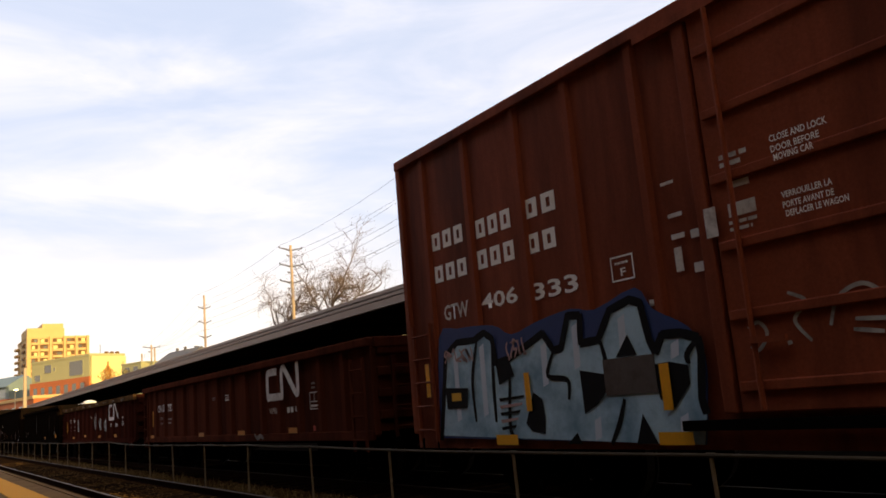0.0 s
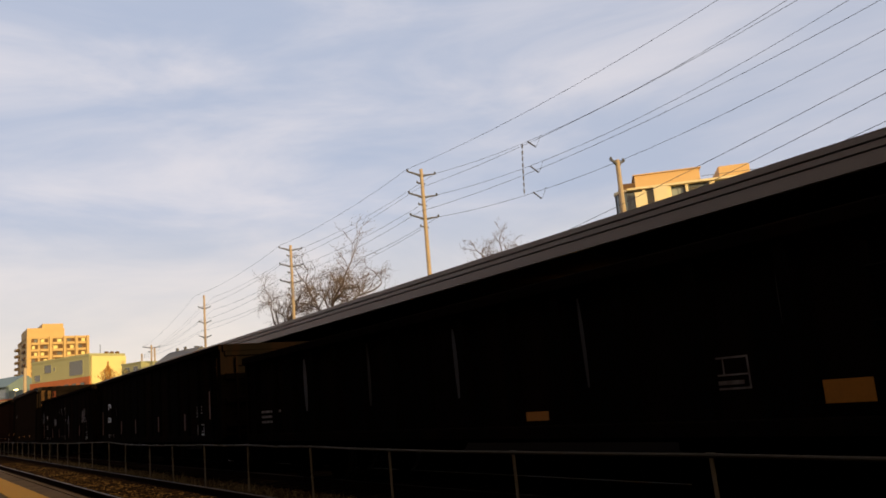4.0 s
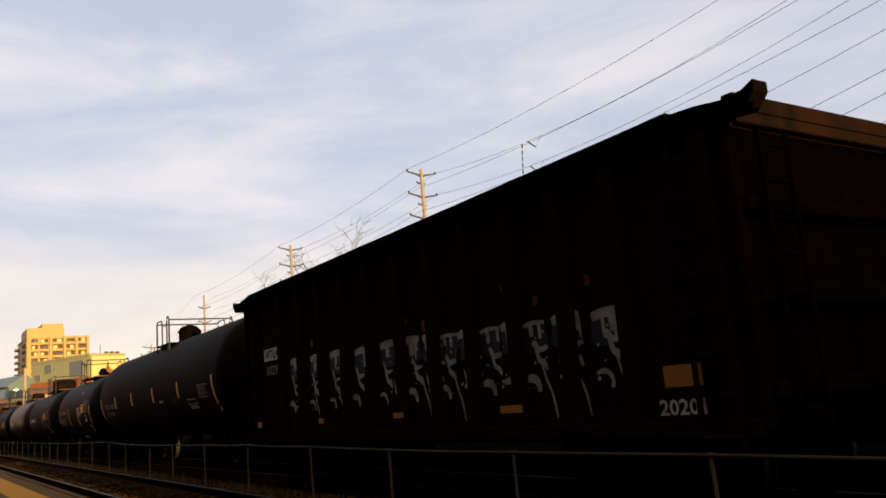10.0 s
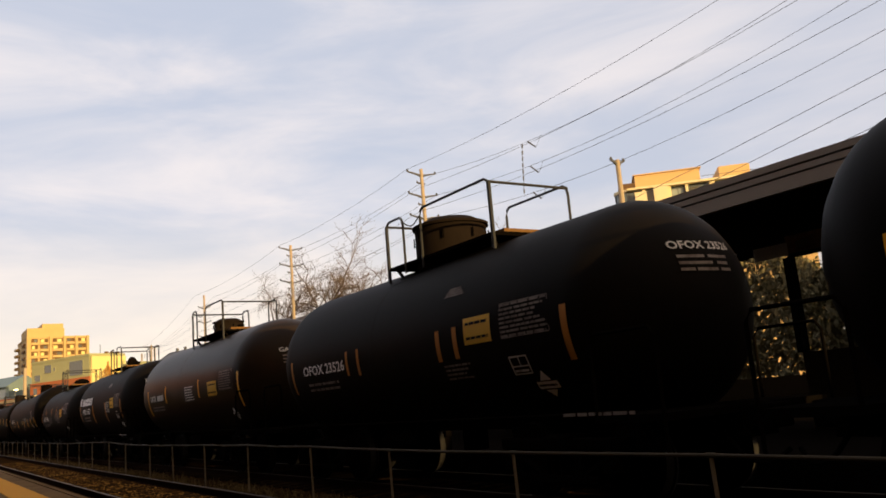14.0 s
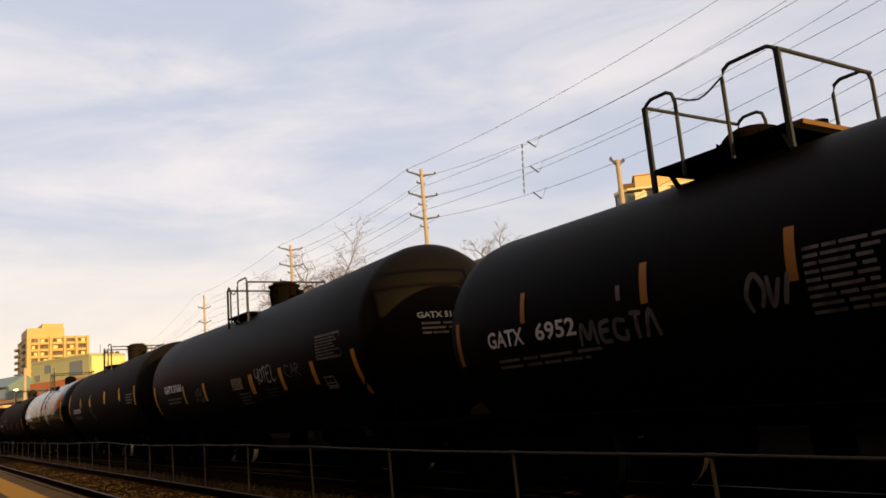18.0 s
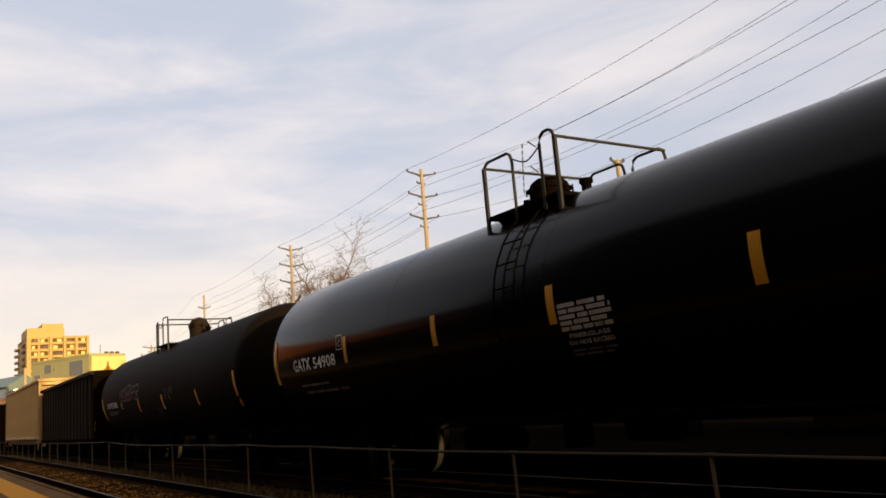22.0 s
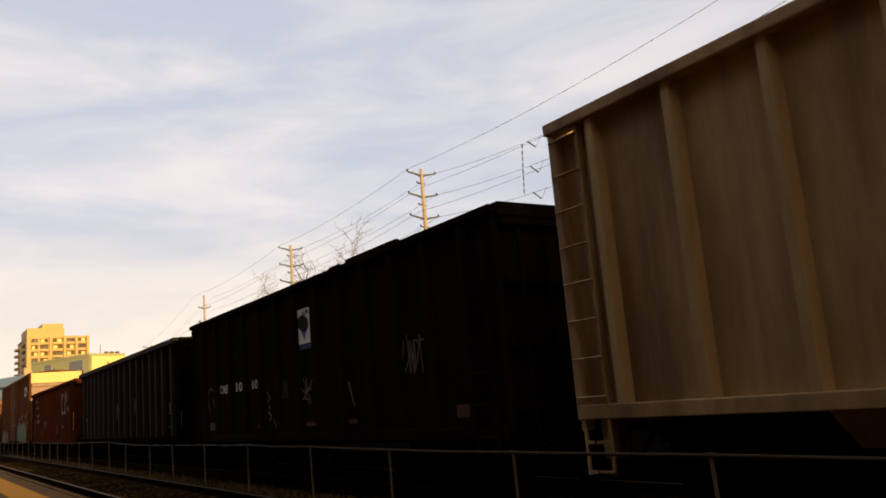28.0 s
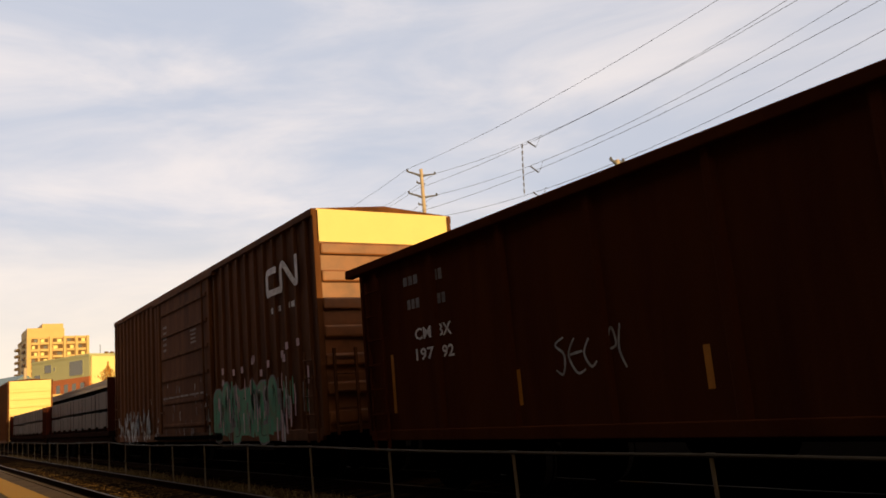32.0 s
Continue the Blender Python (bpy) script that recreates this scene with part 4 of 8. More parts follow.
part("arm", tube(bmesh.new(), [(0, 0, 5.95), (0.5, 0, 6.2), (1.1, 0, 6.2)], 0.05, 8), M_STEELG, slamp)
part("lantern", boxes((0.7, 1.5, -0.22, 0.22, 6.05, 6.22), bevel=0.05), M_LAMP2, slamp, "glowing lantern")


def condo():
    t = thing("condominium", "sunlit condominium top with peach penthouses and green glass", "apartment building", at=pose(-68.26, 70.8, 0.02, 0, 0, 46))
    part("wall", boxes((-2, 22, 0, 16, -0.3, 18.0)), M_PEACH, t)
    part("penthouse", boxes((2.9, 10.6, 1.5, 12, 24.45, 26.1)), M_PEACH, t)
    part("penthouse_roof", boxes((2.7, 10.8, 1.3, 12.2, 26.1, 26.22)), M_PEACH, t)
    part("plant_room", boxes((13.0, 16.6, 2.5, 12, 23.6, 26.2)), M_PEACH, t)
    part("low_roof", boxes((0.9, 2.88, 1.6, 12, 24.35, 25.3)), M_TOWERD, t)
    part("glazing", boxes((1.7, 20, 0.9, 15, 18.0, 24.4)), M_GLASSB, t)
    bay = part("corner_bay", tube(bmesh.new(), [(1.75, 2.3, 18.0), (1.75, 2.3, 24.1)], 1.38, 24), M_GLASSB, t, "rounded glazed corner bay")
    for f in range(3):
        part("bay_slab", tube(bmesh.new(), [(1.75, 2.3, 18.25 + 2.9 * f), (1.75, 2.3, 18.55 + 2.9 * f)], 1.55, 24), M_CONDOC, bay)
    for k in range(7):
        a = math.radians(150 + 24 * k)
        part("bay_mullion", tube(bmesh.new(), [(1.75 + 1.4 * math.cos(a), 2.3 + 1.4 * math.sin(a), 18.0), (1.75 + 1.4 * math.cos(a), 2.3 + 1.4 * math.sin(a), 24.1)], 0.05, 6), M_ARM, bay)
    part("wall_panel", boxes((2.6, 4.0, 0.1, 0.34, 21.45, 23.75)), M_CONDOC, t)
    part("wall_panel", boxes((4.85, 6.6, -0.02, 0.34, 21.45, 24.05)), M_CONDOC, t)
    part("recess_window", boxes((4.02, 4.83, 0.6, 0.8, 21.45, 24.05)), M_GLASSD, t)
    for f in range(3):
        z = 18.4 + 2.9 * f
        part("slab_edge", boxes((1.75, 20.3, 0.0, 15, z - 0.12, z + 0.12)), M_CONDOC, t)
    for x, w in ((3.55, 0.3), (6.62, 0.3), (8.6, 0.3), (11.4, 0.6), (15.0, 0.3), (19.6, 0.5)):
        part("pier", boxes((x, x + w, 0.35, 1.2, 18.1, 24.4)), M_CONDOC, t)
    for i in range(22):
        part("mullion", boxes((1.94 + 0.82 * i, 2.02 + 0.82 * i, 0.82, 0.9, 18.1, 24.3)), M_ARM, t)
    for f in range(2):
        z = 18.52 + 2.9 * f
        for i in range(4):
            x = 6.9 + 3.3 * i
            r = part("railing", boxes((x, x + 3.1, 0.05, 0.09, z + 0.1, z + 1.0)), M_RAILGLASS, t)
            part("handrail", boxes((x, x + 3.1, 0.03, 0.11, z + 1.0, z + 1.06)), M_ARM, r)
        for i in range(6):
            x = 7.0 + 2.15 * i
            part("window", boxes((x, x + (1.3 if (i + f) % 3 else 0.6), 0.84, 0.89, z + 0.15, z + 2.3)), M_RAILGLASS if (i * 2 + f) % 3 else M_GLASSD, t)
    part("roof_rail", boxes((10.7, 20, 0.9, 0.95, 24.9, 24.95)), M_ARM, t)
    return t


condo()

house = thing("house", "house with a grey shingled gable roof", "house", at=pose(-114.75, 30.5, 0.46, 0, 0, 12))
part("wall", boxes((-9, 0, 0, 8, -0.9, 8.0)), M_GREENW, house)
bm = bmesh.new()
extrude_yz(bm, [(-0.5, 8.0), (8.5, 8.0), (4.0, 11.0)], -9.4, 0.4)
part("roof", bm, M_SHINGLE, house)
part("chimney", boxes((-3, -2.5, 4.6, 5.1, 10, 11.3)), M_SHINGLE, house)
for k in range(2):
    part("roof_vent", boxes((-7 + 2.4 * k, -6.7 + 2.4 * k, 3.8, 4.1, 10.7, 11.4)), M_SHINGLE, house)

low_annex = thing("low_annex", "low pale green building beside the tracks", "building", at=pose(-149.7, 34, 0.63, 0, 0, 20))
part("wall", boxes((-6, 0, 0, 6, -1.1, 11.3)), M_GREENW, low_annex)
part("parapet", boxes((-6.1, 0.1, -0.1, 6.1, 11.3, 11.55)), M_GREENW, low_annex)
for k in range(2):
    part("window", boxes((-5 + 2.6 * k, -3.6 + 2.6 * k, -0.03, 0.05, 9.6, 10.8)), M_GLASSD, low_annex)


def shrub(x, y, z, r, h, n, material, label, seed):
    """A loose upright bush on thin stems."""
    rnd = random.Random(seed)
    s = thing("tall_shrub", label, "shrub", at=pose(x, y, -0.3))
    stems = bmesh.new()
    for k in range(5):
        tube(stems, [(rnd.uniform(-0.2, 0.2), rnd.uniform(-0.2, 0.2), 0), (rnd.gauss(0, r * 0.3), rnd.gauss(0, r * 0.3), z + h * rnd.uniform(0.4, 0.9))], 0.07, 5, 0.02)
    part("stems", stems, M_BARK, s)
    verts, faces = [], []
    for _ in range(n):
        t = rnd.random()
        w = r * (1 - t) ** 0.7 * (0.6 + 0.4 * math.sin(9 * t + seed))
        p = Vector((rnd.gauss(0, w * 0.5), rnd.gauss(0, w * 0.5), z + h * t))
        turn = Euler([rnd.uniform(0, 6.3) for _ in range(3)]).to_matrix()
        q = rnd.uniform(0.08, 0.2)
        k = len(verts)
        for v in ((-q, 0, 0), (0, -q * 0.5, 0), (q, 0, 0), (0, q * 0.5, 0.03)):
            verts.append(tuple(p + turn @ Vector(v)))
        faces.append((k, k + 1, k + 2, k + 3))
    me = bpy.data.meshes.new("leaves")
    me.from_pydata(verts, [], faces)
    me.materials.append(material)
    ob = new("leaf_mass", me)
    ob.parent = s
    tagged(ob, kind="stuff")


M_AUTUMN = mat("orange_autumn_leaves", (0.42, 0.20, 0.04), 0.9, var=0.5, scale=4, island=True)
shrub(-150.2, 28.6, 8.1, 2.4, 4.6, 1500, M_AUTUMN, "orange autumn shrub beside the green building", 3)
shrub(-140.7, 29.5, 7.6, 2.8, 3.0, 1500, M_HEDGE, "dull green shrub beyond the canopy", 5)


# ---- the freight train ----
HALF = 1.5            # half a car's width
CARS = []             # (car, place of its centre at 0 s)


def travel(t):
    """How far the train has gone by t seconds."""
    return 10.0884 * t + 0.005747 * t * t


def car_at(name, lead, trail, label, category):
    c = thing(name, label, category, "cars of the freight train", pose((lead + trail) / 2, FAR_TRACK, 0))
    CARS.append((c, (lead + trail) / 2))
    return c, (lead - trail) / 2


def make_wheel():
    bm = bmesh.new()
    rings = []
    for y, r in ((-0.065, 0.12), (-0.065, 0.36), (-0.05, 0.40), (-0.06, 0.455), (0.05, 0.465), (0.055, 0.495), (0.08, 0.495), (0.08, 0.40), (0.03, 0.36), (0.05, 0.12)):
        rings.append([bm.verts.new((r * math.cos(a), y, r * math.sin(a))) for a in (2 * math.pi * j / 28 for j in range(28))])
    for a, b in zip(rings, rings[1:]):
        for j in range(28):
            bm.faces.new((a[j], a[(j + 1) % 28], b[(j + 1) % 28], b[j]))
    bm.faces.new(rings[0])
    bm.faces.new(rings[-1][::-1])
    return bm


TRUCK = {}


def truck(parent, x):
    """A three-piece truck: two side frames with a bolster, springs, axle boxes and four wheels."""
    if not TRUCK:
        bm = bmesh.new()
        for s in (-1, 1):
            y0, y1 = s * 1.02 - 0.07, s * 1.02 + 0.07
            box(bm, -1.12, 1.12, y0, y1, 0.60, 0.74, 0.02)
            box(bm, -0.60, 0.60, y0, y1, 0.22, 0.32, 0.02)
            for e in (-1, 1):
                box(bm, e * 0.30 - 0.06, e * 0.30 + 0.06, y0, y1, 0.32, 0.60)
                box(bm, e * 0.89 - 0.17, e * 0.89 + 0.17, y0 - 0.03, y1 + 0.03, 0.34, 0.60, 0.03)
                tube(bm, [(e * 0.35, s * 1.02, 0.30), (e * 0.75, s * 1.02, 0.5)], 0.06, 6)
            for k in range(3):
                tube(bm, [(-0.16 + 0.16 * k, s * 1.02, 0.32), (-0.16 + 0.16 * k, s * 1.02, 0.58)], 0.06, 8)
        box(bm, -0.2, 0.2, -1.15, 1.15, 0.56, 0.78, 0.03)
        for e in (-1, 1):
            tube(bm, [(e * 0.89, -1.0, 0.46), (e * 0.89, 1.0, 0.46)], 0.075, 10)
        me = bpy.data.meshes.new("truck")
        bm.to_mesh(me)
        bm.free()
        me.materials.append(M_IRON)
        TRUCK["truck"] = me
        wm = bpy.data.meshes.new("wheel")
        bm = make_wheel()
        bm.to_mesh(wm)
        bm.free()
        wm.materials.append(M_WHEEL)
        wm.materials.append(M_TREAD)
        for f in wm.polygons:
            if f.center.x ** 2 + f.center.z ** 2 > 0.449 ** 2 and abs(f.normal.y) < 0.5:
                f.material_index = 1
        TRUCK["wheel"] = wm
    t = new("truck", TRUCK["truck"])
    t.parent, t.location = parent, (x, 0, 0)
    for e in (-1, 1):
        for s in (-1, 1):
            w = new("wheel", TRUCK["wheel"])
            w.parent, w.matrix_basis = t, pose(e * 0.89, -s * 0.7175, 0.46, 0, 0, 0 if s > 0 else 180)
            w.location.z = 0.46
    return t


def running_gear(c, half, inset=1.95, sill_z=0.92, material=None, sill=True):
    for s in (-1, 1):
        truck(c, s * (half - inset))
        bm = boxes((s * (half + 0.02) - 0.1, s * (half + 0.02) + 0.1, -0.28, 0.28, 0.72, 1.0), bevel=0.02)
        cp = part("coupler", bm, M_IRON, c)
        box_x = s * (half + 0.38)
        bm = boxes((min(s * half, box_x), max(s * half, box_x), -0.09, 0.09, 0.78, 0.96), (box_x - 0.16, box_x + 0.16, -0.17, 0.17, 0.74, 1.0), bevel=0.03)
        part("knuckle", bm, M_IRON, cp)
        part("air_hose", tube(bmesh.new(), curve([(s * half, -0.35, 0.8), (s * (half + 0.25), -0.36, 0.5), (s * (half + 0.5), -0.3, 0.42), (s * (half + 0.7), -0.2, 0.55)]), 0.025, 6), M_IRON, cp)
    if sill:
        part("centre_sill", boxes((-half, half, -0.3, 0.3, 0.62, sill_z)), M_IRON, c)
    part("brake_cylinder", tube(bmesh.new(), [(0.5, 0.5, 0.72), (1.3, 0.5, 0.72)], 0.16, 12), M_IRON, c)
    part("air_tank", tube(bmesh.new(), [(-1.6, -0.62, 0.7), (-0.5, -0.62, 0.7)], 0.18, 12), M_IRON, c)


def ladder(c, x, y, z0, z1, rungs, material, across=False, w=0.42):
    bm = bmesh.new()
    for e in (-1, 1):
        if across:
            box(bm, x - 0.02, x + 0.02, y + e * w / 2 - 0.025, y + e * w / 2 + 0.025, z0, z1)
        else:
            box(bm, x + e * w / 2 - 0.025, x + e * w / 2 + 0.025, y - 0.02, y + 0.02, z0, z1)
    l = part("ladder", bm, material, c)
    for k in range(rungs):
        z = z0 + (z1 - z0) * (k + 0.5) / rungs
        a, b = ((x, y - w / 2, z), (x, y + w / 2, z)) if across else ((x - w / 2, y - 0.03, z), (x + w / 2, y - 0.03, z))
        part("rung", tube(bmesh.new(), [a, b], 0.016, 6), material, l)
    return l


def side_posts(c, xs, z0, z1, y_in, depth, material, width=0.13, flare=0.05):
    """Pressed steel posts, on both sides, proud of the sheet and bevelled."""
    bm = bmesh.new()
    w, d = width / 2, depth
    for s in (-1, 1):
        pts = [(-w - flare, 0), (-w, -d), (w, -d), (w + flare, 0)]
        lo = [bm.verts.new((x, y, z0)) for x, y in pts]
        hi = [bm.verts.new((x, y, z1)) for x, y in pts]
        for i in range(3):
            bm.faces.new((lo[i], lo[i + 1], hi[i + 1], hi[i]))
        bm.faces.new(hi)
        bm.faces.new(lo[::-1])
        break
    bmesh.ops.recalc_face_normals(bm, faces=bm.faces[:])
    first = part("side_post", bm, material, c)
    first.location = (xs[0], -y_in, 0)
    for x in xs[1:]:
        again(first, c, pose(x, -y_in, 0))
    for x in xs:
        again(first, c, pose(x, y_in, 0, 0, 0, 180))


def open_car(name, lead, trail, top, label, category, material, post_step, post_phase=0.0, sill=0.82, end_ribs=4, chord=0.14, overhang=0.05,
             post_depth=0.075, post_w=0.13, corner_rise=0.0, posts=None, chord_paint=None, side_ladder=True, end_ladder=True, post_paint=None, tip=0.0, notch=False, torn=False, end_at=0.0, tail=0.0):
    """A gondola or open hopper: sheets with thickness, side posts, top chord, ribbed ends and corner ladders."""
    c, half = car_at(name, lead, trail, label, category)
    y = HALF - post_depth
    reach = half + 0.03
    half -= tip
    for s in (-1, 1):
        bm = bmesh.new()
        cut = 0.34 if notch else 0.0
        box(bm, -half + cut, half - cut, s * y - 0.02 - 0.02 * s, s * y + 0.02 - 0.02 * s, sill, top - chord)
        if notch:
            for e in (-1, 1):
                box(bm, *sorted((e * half, e * (half - cut))), s * y - 0.02 - 0.02 * s, s * y + 0.02 - 0.02 * s, sill, top - chord - 0.05)
        part("side_sheet", bm, material, c)
        bm = bmesh.new()
        y0, y1 = sorted((s * (y - 0.05), s * (HALF + overhang)))
        run = reach - 0.95 if torn else reach
        box(bm, -run, run, y0, y1, top - chord, top, 0.02)
        part("top_chord", bm, chord_paint or material, c)
        if torn:
            for e in (-1, 1):
                bm = bmesh.new()
                ends = [(run, 0.03, chord), (run + 0.3, 0.05, chord + 0.03), (run + 0.62, 0.10, chord + 0.08), (reach - 0.12, 0.085, chord + 0.10), (reach, 0.03, chord * 0.8)]
                ring = [[bm.verts.new((e * x, yy, top - d)) for yy in (y0 + 0.02, y1 - 0.02) for d in (a, b)] for x, a, b in ends]
                for p, q in zip(ring, ring[1:]):
                    for i, j in ((0, 1), (1, 3), (3, 2), (2, 0)):
                        bm.faces.new((p[i], p[j], q[j], q[i]))
                bm.faces.new([ring[0][i] for i in (0, 1, 3, 2)])
                bm.faces.new([ring[-1][i] for i in (0, 1, 3, 2)])
                bmesh.ops.recalc_face_normals(bm, faces=bm.faces[:])
                part("bent_chord_end", bm, chord_paint or material, c, "bent and torn end of the top chord")
        y0, y1 = sorted((s * (y + 0.001), s * (HALF + 0.01)))
        part("side_sill", boxes((-half + 0.05, half - 0.05, y0, y1, sill - 0.05, sill + 0.10), bevel=0.012), material, c)
    n = int((half - 0.25 - post_phase) / post_step)
    m = int((half - 0.25 + post_phase) / post_step)
    xs = [post_phase + post_step * k for k in range(-m, n + 1)]
    xs = posts or xs
    side_posts(c, xs, sill + 0.1, top - chord, y, post_depth, post_paint or material, post_w)
    part("floor", boxes((-half, half, -y + 0.05, y - 0.05, 1.02, 1.10)), material, c)
    for s in (-1, 1):
        x = s * half
        a, b = sorted((x - s * end_at, x - s * (end_at + 0.05)))
        part("end_sheet", boxes((a, b, -y + 0.02, y - 0.02, 0.9, top - 0.02)), material, c)
        for k in range(end_ribs):
            z = 1.15 + (top - 1.35) * k / max(1, end_ribs - 1)
            a, b = sorted((x, x + s * 0.09))
            part("end_rib", boxes((a, b, -y + 0.03, y - 0.03, z - 0.07, z + 0.07), bevel=0.02), material, c)
        a, b = sorted((x - s * 0.02, x + s * 0.11))
        part("end_chord", boxes((a, b, -y - 0.02, y + 0.02, top - 0.16, top + corner_rise), bevel=0.015), material, c)
        a, b = sorted((x - s * 0.06, x + s * 0.02))
        for e in (-1, 1):
            part("corner_post", boxes((a, b, e * y - 0.06, e * y + 0.06, 0.85, top - 0.1), bevel=0.01), material, c)
        if side_ladder:
            ladder(c, x - s * 0.42, -HALF - 0.02, 0.6, top - 0.3, max(4, int((top - 0.9) / 0.36)), material)
        if end_ladder:
            ladder(c, x + s * 0.13, -0.95 * s, 0.8, top - 0.3, max(4, int((top - 0.9) / 0.36)), material, across=True)
        part("stirrup_step", tube(bmesh.new(), [(x - s * 0.62, -HALF, 0.8), (x - s * 0.62, -HALF, 0.42), (x - s * 0.22, -HALF, 0.42), (x - s * 0.22, -HALF, 0.8)], 0.018, 6), M_IRON, c)
    part("brake_wheel", tube(bmesh.new(), [(-half - 0.16, 0.6, top - 0.7), (-half - 0.20, 0.6, top - 0.7)], 0.26, 16), M_IRON, c)
    running_gear(c, half + tip, 1.95 + tip)
    if tail:        # draw the trailing end in
        for ob in c.children:
            if ob.location.x:
                ob.location.x += tail if ob.location.x < 1.0 - half else 0.0
            elif ob.data:
                for v in ob.data.vertices:
                    v.co.x += tail if v.co.x < 1.0 - half else 0.0
                for rung in ob.children:
                    rung.location.x += tail if ob.data.vertices[0].co.x < 1.3 - half else 0.0
    return c, half, -y


def box_car(name, lead, trail, top, label, material, posts, door, end_top, roof_material, rib=0.06, low=0.9, end_paint=None):
    c, half = car_at(name, lead, trail, label, "boxcar")
    y = HALF - 0.06
    for s in (-1, 1):
        a, b = sorted((s * y, s * (y - 0.05)))
        part("side_sheet", boxes((-half, half, a, b, low, top - 0.12)), material, c)
        a, b = sorted((s * (y - 0.02), s * (HALF + 0.02)))
        part("eave_rail", boxes((-half - 0.02, half + 0.02, a, b, top - 0.14, top), bevel=0.015), material, c)
        a, b = sorted((s * (y + 0.001), s * (HALF + 0.01)))
        if low > 0.8:
            part("side_sill", boxes((-half + 0.02, half - 0.02, a, b, 0.78, 0.98), bevel=0.012), material, c)
    side_posts(c, posts, 0.98, top - 0.14, y, rib, material, 0.09, 0.04)
    bm = bmesh.new()
    extrude_yz(bm, [(-y - 0.03, top - 0.02), (y + 0.03, top - 0.02), (y + 0.03, top + 0.0), (0.0, top + 0.12), (-y - 0.03, top + 0.0)], -half, half)
    part("roof", bm, roof_material, c)
    n = 14
    rib = None
    for k in range(n):
        x = -half + 0.4 + (2 * half - 0.8) * k / (n - 1)
        if rib is None:
            bm = bmesh.new()
            extrude_yz(bm, [(-y, top), (0, top + 0.12), (y, top), (y, top + 0.03), (0, top + 0.155), (-y, top + 0.03)], -0.04, 0.04)
            rib = part("roof_rib", bm, roof_material, c)
            rib.location.x = x
        else:
            again(rib, c, pose(x, 0, 0))
    for s in (-1, 1):
        x = s * half
        a, b = sorted((x, x - s * 0.06))
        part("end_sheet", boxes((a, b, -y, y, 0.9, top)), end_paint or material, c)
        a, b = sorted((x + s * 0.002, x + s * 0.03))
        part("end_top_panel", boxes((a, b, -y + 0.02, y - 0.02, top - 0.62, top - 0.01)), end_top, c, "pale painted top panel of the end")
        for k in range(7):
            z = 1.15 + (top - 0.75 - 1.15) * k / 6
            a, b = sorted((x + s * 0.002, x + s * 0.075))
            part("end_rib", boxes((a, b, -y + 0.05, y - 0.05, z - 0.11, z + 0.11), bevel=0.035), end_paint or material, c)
        a, b = sorted((x - s * 0.09, x + s * 0.03))
        for e in (-1, 1):
            part("corner_post", boxes((a, b, e * y - 0.06, e * y + 0.06, 0.86, top - 0.02), bevel=0.015), material, c)
        ladder(c, x - s * 0.40, -HALF - 0.02, 0.75, 2.35, 5, material)
        ladder(c, x + s * 0.1, -1.05 * s, 0.85, 2.35, 5, material, across=True)
        part("stirrup_step", tube(bmesh.new(), [(x - s * 0.60, -HALF, 0.8), (x - s * 0.60, -HALF, 0.42), (x - s * 0.22, -HALF, 0.42), (x - s * 0.22, -HALF, 0.8)], 0.018, 6), M_IRON, c)
    part("brake_wheel", tube(bmesh.new(), [(-half - 0.1, 0.6, 2.6), (-half - 0.15, 0.6, 2.6)], 0.26, 16), M_IRON, c)
    # doors on both sides
    for (d0, d1) in door:
        for s in (-1, 1):
            ya, yb = sorted((s * (y + 0.002), s * (y + 0.075)))
            d = part("door", boxes((d0 + 0.02, d1 - 0.02, ya, yb, 0.98, top - 0.22), bevel=0.012), material, c)
            yr0, yr1 = sorted((s * (y + 0.07), s * (y + 0.115)))
            for k in range(6):
                z = 1.2 + (top - 0.6 - 1.2) * k / 5
                part("door_rib", boxes((d0 + 0.06, d1 - 0.06, yr0, yr1, z - 0.045, z + 0.045), bevel=0.012), material, d)
            for x in (d0 + 0.28, d1 - 0.28):
                part("lock_rod", tube(bmesh.new(), [(x, s * (y + 0.135), 1.0), (x, s * (y + 0.135), top - 0.25)], 0.025, 8), material, d)
                part("rod_handle", boxes((x - 0.03, x + 0.32, min(s * (y + 0.13), s * (y + 0.17)), max(s * (y + 0.13), s * (y + 0.17)), 1.55, 1.60)), material, d)
    for s in (-1, 1):
        ya, yb = sorted((s * (y + 0.06), s * (y + 0.14)))
        x0, x1 = min(q[0] for q in door) - 0.6, max(q[1] for q in door) + 0.6
        part("door_track", boxes((x0, x1, ya, yb, top - 0.24, top - 0.16)), material, c)
        part("lower_track", boxes((x0, x1, ya, yb, 0.84, 0.93)), M_IRON, c)
        for x in (min(q[0] for q in door) - 0.08, max(q[1] for q in door) + 0.08):
            ya2, yb2 = sorted((s * (y + 0.001), s * (y + 0.10)))
            part("door_post", boxes((x - 0.07, x + 0.07, ya2, yb2, 0.98, top - 0.14), bevel=0.012), material, c)
    running_gear(c, half, 2.3)
    return c, half, -y


